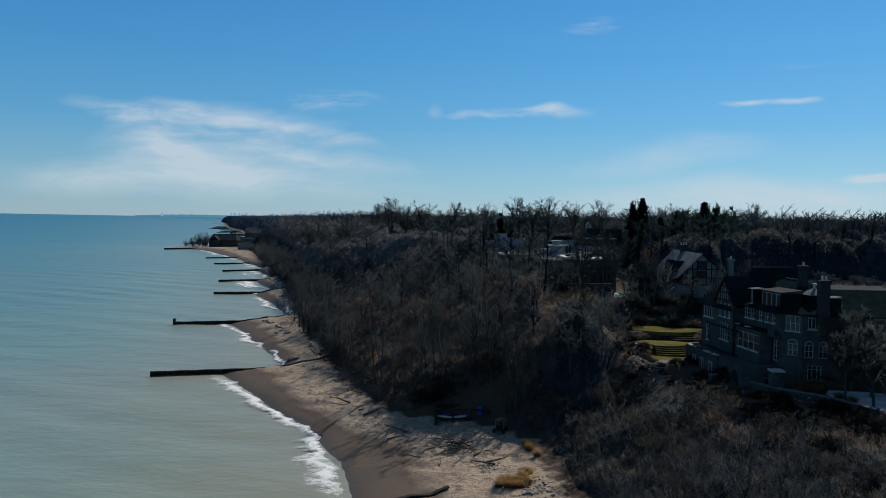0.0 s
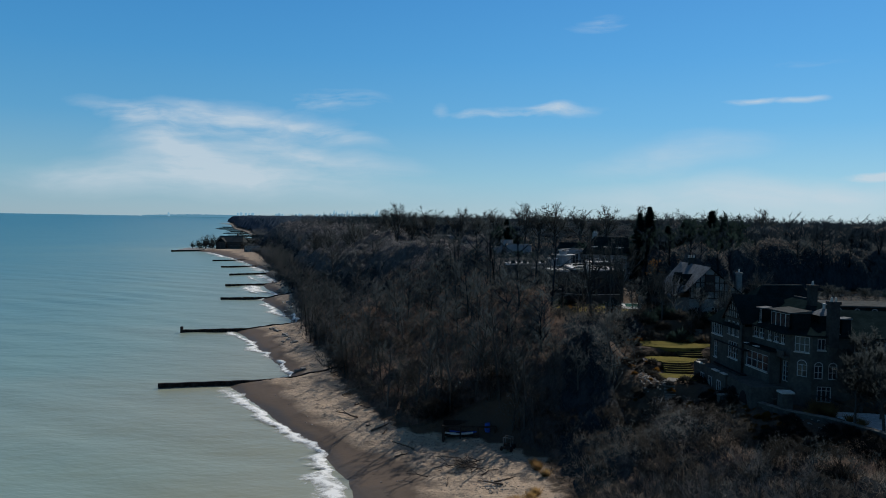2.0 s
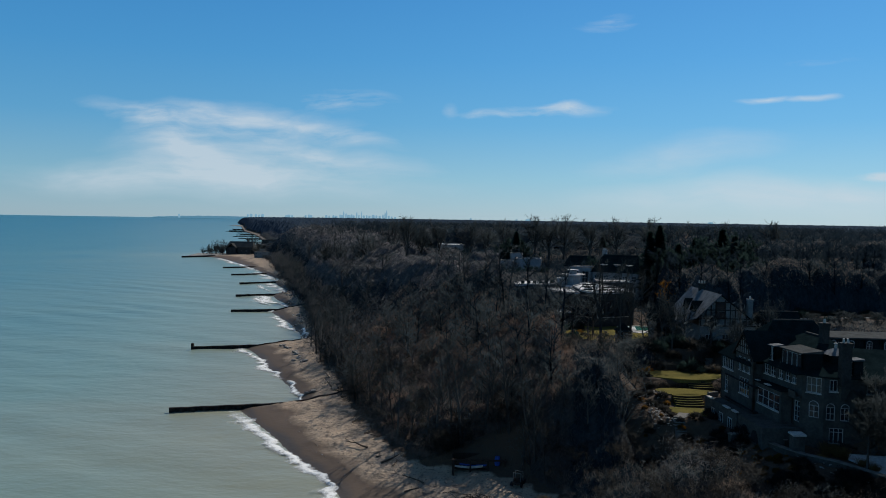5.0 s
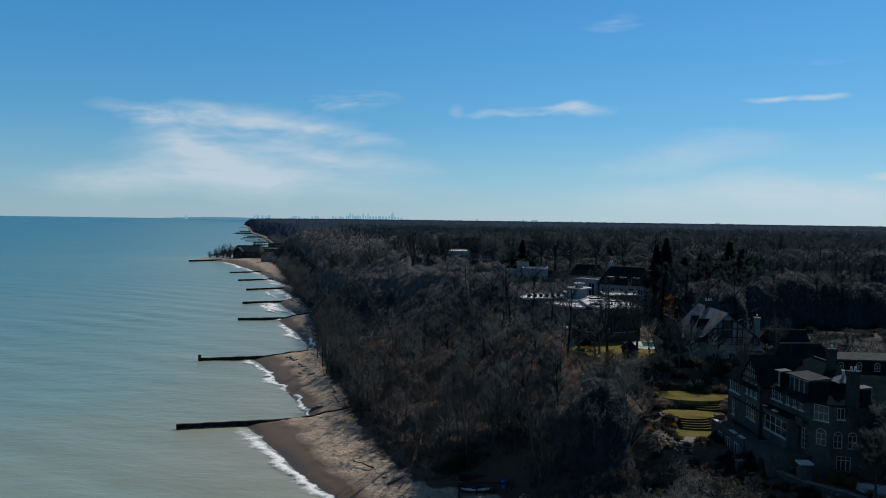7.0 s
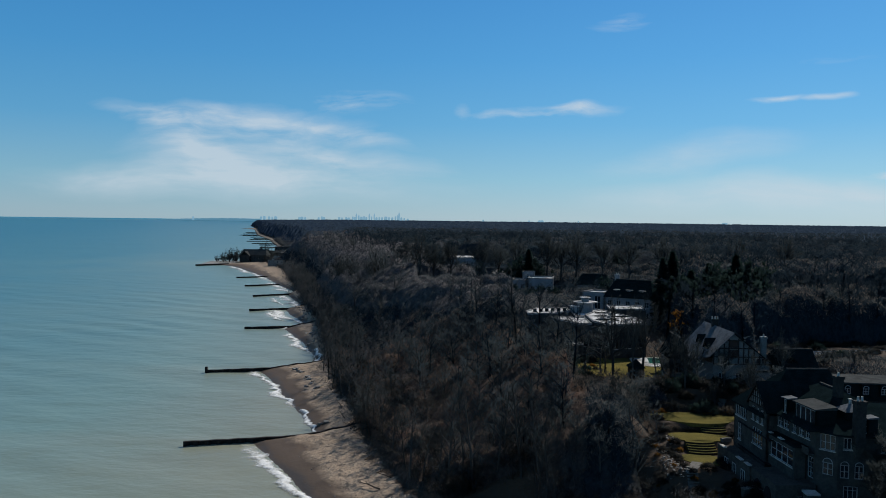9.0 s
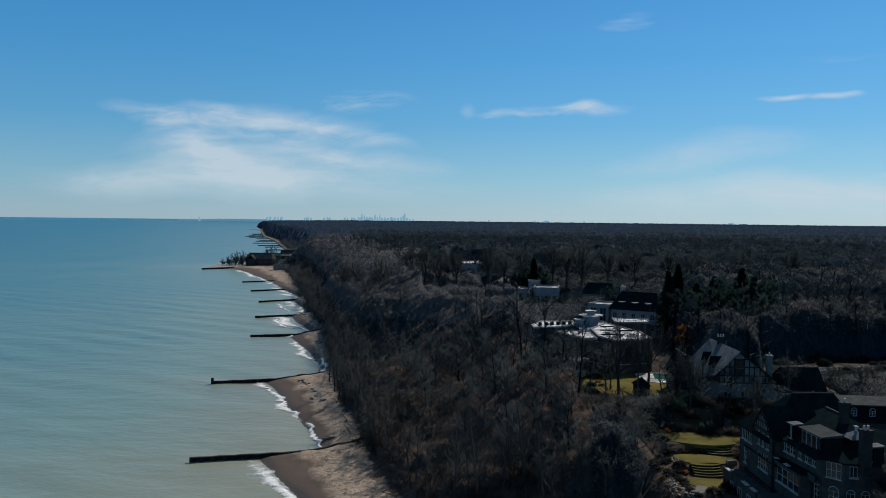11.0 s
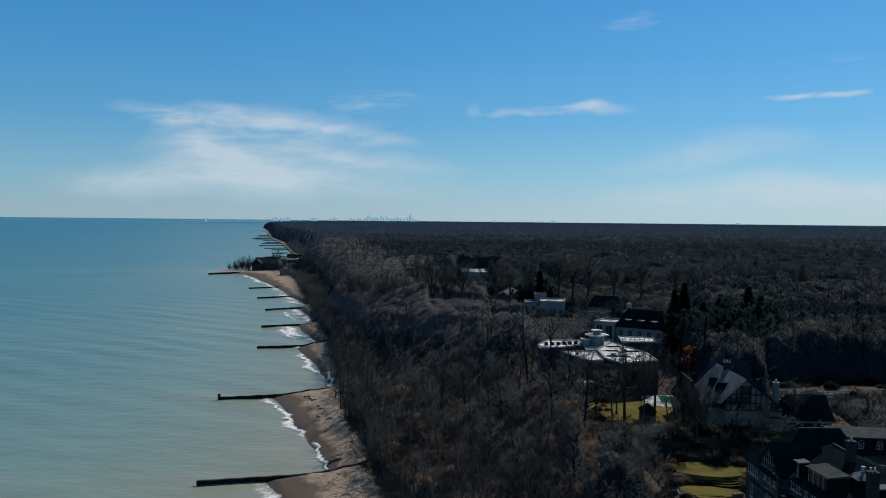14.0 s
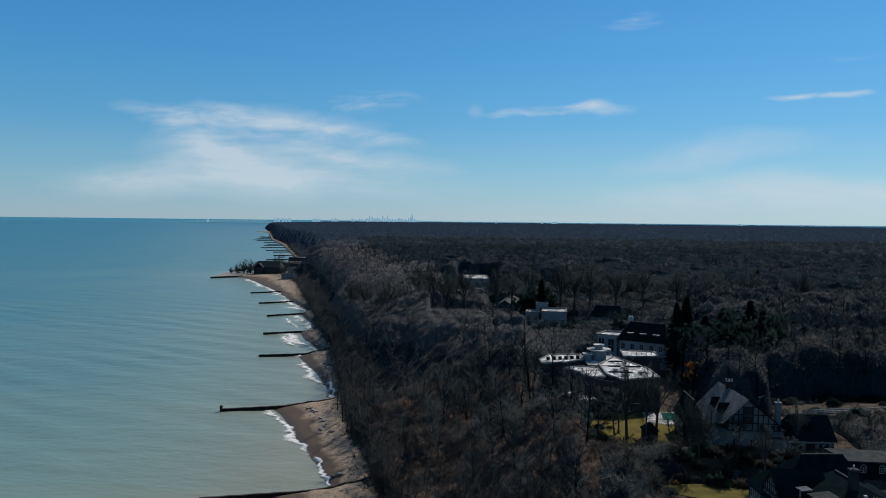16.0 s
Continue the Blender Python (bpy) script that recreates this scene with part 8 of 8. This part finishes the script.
cart = tagged(new("utility_cart"), "small dark utility buggy with roll bar parked on the sand", "buggy")
cart.matrix_basis = pose(9.0, 108.8, float(land(9.0, 108.8)), 0, 0, 70)
mesh("body", *boxes_vf([(-1.1, 1.1, -0.6, 0.6, 0.35, 0.62)]), M["steel"], cart)
mesh("seat", *box_vf(-0.5, 0.1, -0.5, 0.5, 0.62, 0.95), M["timber"], cart)
for x in (-0.55, 0.5):
    mesh("roll_bar", *boxes_vf([(x - 0.04, x + 0.04, -0.6, -0.52, 0.62, 1.8), (x - 0.04, x + 0.04, 0.52, 0.6, 0.62, 1.8), (x - 0.04, x + 0.04, -0.6, 0.6, 1.8, 1.88)]), M["step"], cart)
for x in (-0.8, 0.8):
    for y in (-0.7, 0.7):
        ring = [(0.32 * math.cos(g * 0.5236), 0.32 * math.sin(g * 0.5236)) for g in range(12)]
        w = mesh("wheel", [(x + a, y - 0.12, 0.32 + b) for a, b in ring] + [(x + a, y + 0.12, 0.32 + b) for a, b in ring], [tuple(range(12)), tuple(range(23, 11, -1))] + [(i, 12 + i, 12 + (i + 1) % 12, (i + 1) % 12) for i in range(12)], M["dark_inside"], cart)

# ---- the point with its beach club ----
def club():
    h = simple_house("beach_club", "dark shingled beach club hall on the point", -219.5, 757, -6, 27, 13, 1.5, 8.7, 14.2, wall_mat="dark_wall", roof_mat="lead", windows=6)
    gable_roof_over(h, (-7, -9.5), (-7, 0), 4.6, 8.6, 12.6, "lead", "porch_roof")
    solid(h, "porch", [(-11.4, -2.6, -9.2, -6.7, 1.5, 8.5)], "dark_wall")
    chimney(h, 6.0, 1.0, 12.0, 17.0, 1.4, 1.0, "stone", 1)
    g = simple_house("beach_club", "long low beach club wing with pale flat roof", -213.5, 832, -4, 20, 14, 1.5, 9.6, 12, wall_mat="dark_wall", flat=True, windows=6)
    solid(g, "deck", [(-10.5, 10.5, -10.5, -7.2, 1.0, 4.6)], "concrete")
    for i in range(7):
        solid(g, "post", [(-10.2 + i * 3.35, -9.95 + i * 3.35, -10.4, -10.15, 4.6, 8.4)], "timber")
    solid(g, "deck_roof", [(-10.8, 10.8, -10.8, -7.2, 8.4, 8.8)], "concrete")
    simple_house("beach_club", "upper block of the beach club with pale flat roof", -208, 852, -4, 30, 14, 1.5, 13.6, 15, wall_mat="dark_wall", flat=True, windows=8)
    simple_house("beach_hut", "small pale pavilion on the beach below the club", -180, 688, 4, 14, 8, 1.5, 7.6, 9, wall_mat="stucco", flat=True, windows=4)
    return h


club()
spit = tagged(new("pier"), "low concrete pier with dark piled edge on the point", "pier")
spit.location = (-261, 710, 0)
mesh("deck", [(0, 0, -3), (24, 20, -3), (26, 66, -3), (-9, 68, -3), (0, 0, 1.0), (24, 20, 1.3), (26, 66, 1.6), (-9, 68, 1.1)], [(3, 2, 1, 0), (4, 5, 6, 7), (0, 1, 5, 4), (1, 2, 6, 5), (2, 3, 7, 6), (3, 0, 4, 7)], M["concrete"], spit)
mesh("piled_edge", [(-0.6, -1.2, -3), (24.2, 19.2, -3), (23.6, 19.9, -3), (-1.2, -0.5, -3), (-0.6, -1.2, 1.5), (24.2, 19.2, 1.7), (23.6, 19.9, 1.7), (-1.2, -0.5, 1.5)], [(3, 2, 1, 0), (4, 5, 6, 7), (0, 1, 5, 4), (1, 2, 6, 5), (2, 3, 7, 6), (3, 0, 4, 7)], M["steel"], spit)
rocks("spit_stones", "pale stones along the low spit", [(_r.uniform(-266, -240), _r.uniform(738, 775)) for _ in range(40)], 0.8, 1.9, 12)

for i, (x, y, h) in enumerate(((-258, 756, 9), (-254, 762, 12), (-250, 752, 12), (-247, 763, 14), (-243, 750, 13), (-240, 764, 14), (-245, 774, 13), (-236, 748, 10), (-221, 776, 17), (-214, 775, 18), (-208, 774, 16), (-204, 740, 9), (-199, 728, 8), (-195, 718, 7), (-203, 752, 9), (-190, 706, 7), (-238, 772, 15))):
    plant(SPIT_TREES[i % 2], x, y, h / 11.0, i * 47.0, h / 10.0)

# ---- far shore and city ----
def band(name, pts, depth, mat, label):
    """A low wooded shore seen far off: (x, top) along one line."""
    V, F = [], []
    for i, (x, z) in enumerate(pts):
        y = 4640
        V += [(x, y, 8), (x, y, z), (x, y + depth, z), (x, y + depth, 8)]
        if i:
            o = 4 * (i - 1)
            F += [(o + j, o + 4 + j, o + 4 + (j + 1) % 4, o + (j + 1) % 4) for j in range(4)]
    return tagged(mesh(name, V, F, M[mat]), label, "shore", kind="structure")


_r = random.Random(31)
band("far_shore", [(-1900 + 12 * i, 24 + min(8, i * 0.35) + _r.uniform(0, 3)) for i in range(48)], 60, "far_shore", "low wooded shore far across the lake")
tower = tagged(new("far_tower"), "block of a far building on the low shore", "tower")
tower.location = (-1734, 4630, 26)
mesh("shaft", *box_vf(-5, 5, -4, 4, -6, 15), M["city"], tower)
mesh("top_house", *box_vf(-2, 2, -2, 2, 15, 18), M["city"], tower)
for x, w, z in ((-1338, 11, 51), (-1318, 15, 54), (-1288, 13, 52), (-1268, 9, 50), (-1247, 18, 53), (-1100, 9, 50), (-1083, 20, 52), (-1062, 10, 50), (-978, 12, 50), (-958, 10, 55), (-945, 16, 51), (-850, 14, 53), (-832, 9, 50), (-806, 12, 54), (-790, 16, 50), (-765, 8, 58), (-752, 14, 55), (-743, 8, 78), (-728, 9, 66), (-712, 18, 57), (-694, 14, 60), (-680, 12, 55), (-662, 9, 74), (-648, 8, 59), (-632, 7, 76), (-618, 14, 55), (-600, 10, 57), (-583, 14, 54), (-560, 20, 60), (-540, 12, 56), (-520, 14, 54), (-500, 10, 62), (-487, 8, 72), (-478, 9, 86), (-464, 12, 55), (-446, 10, 50), (-425, 12, 47), (40, 12, 46), (320, 14, 44), (392, 34, 46), (620, 6, 45), (1500, 30, 44)):
    t_ = tagged(new("city_tower"), "hazy city tower on the far horizon", "tower", "city towers")
    t_.location = (x, 4720, 30)
    tall = z - 30
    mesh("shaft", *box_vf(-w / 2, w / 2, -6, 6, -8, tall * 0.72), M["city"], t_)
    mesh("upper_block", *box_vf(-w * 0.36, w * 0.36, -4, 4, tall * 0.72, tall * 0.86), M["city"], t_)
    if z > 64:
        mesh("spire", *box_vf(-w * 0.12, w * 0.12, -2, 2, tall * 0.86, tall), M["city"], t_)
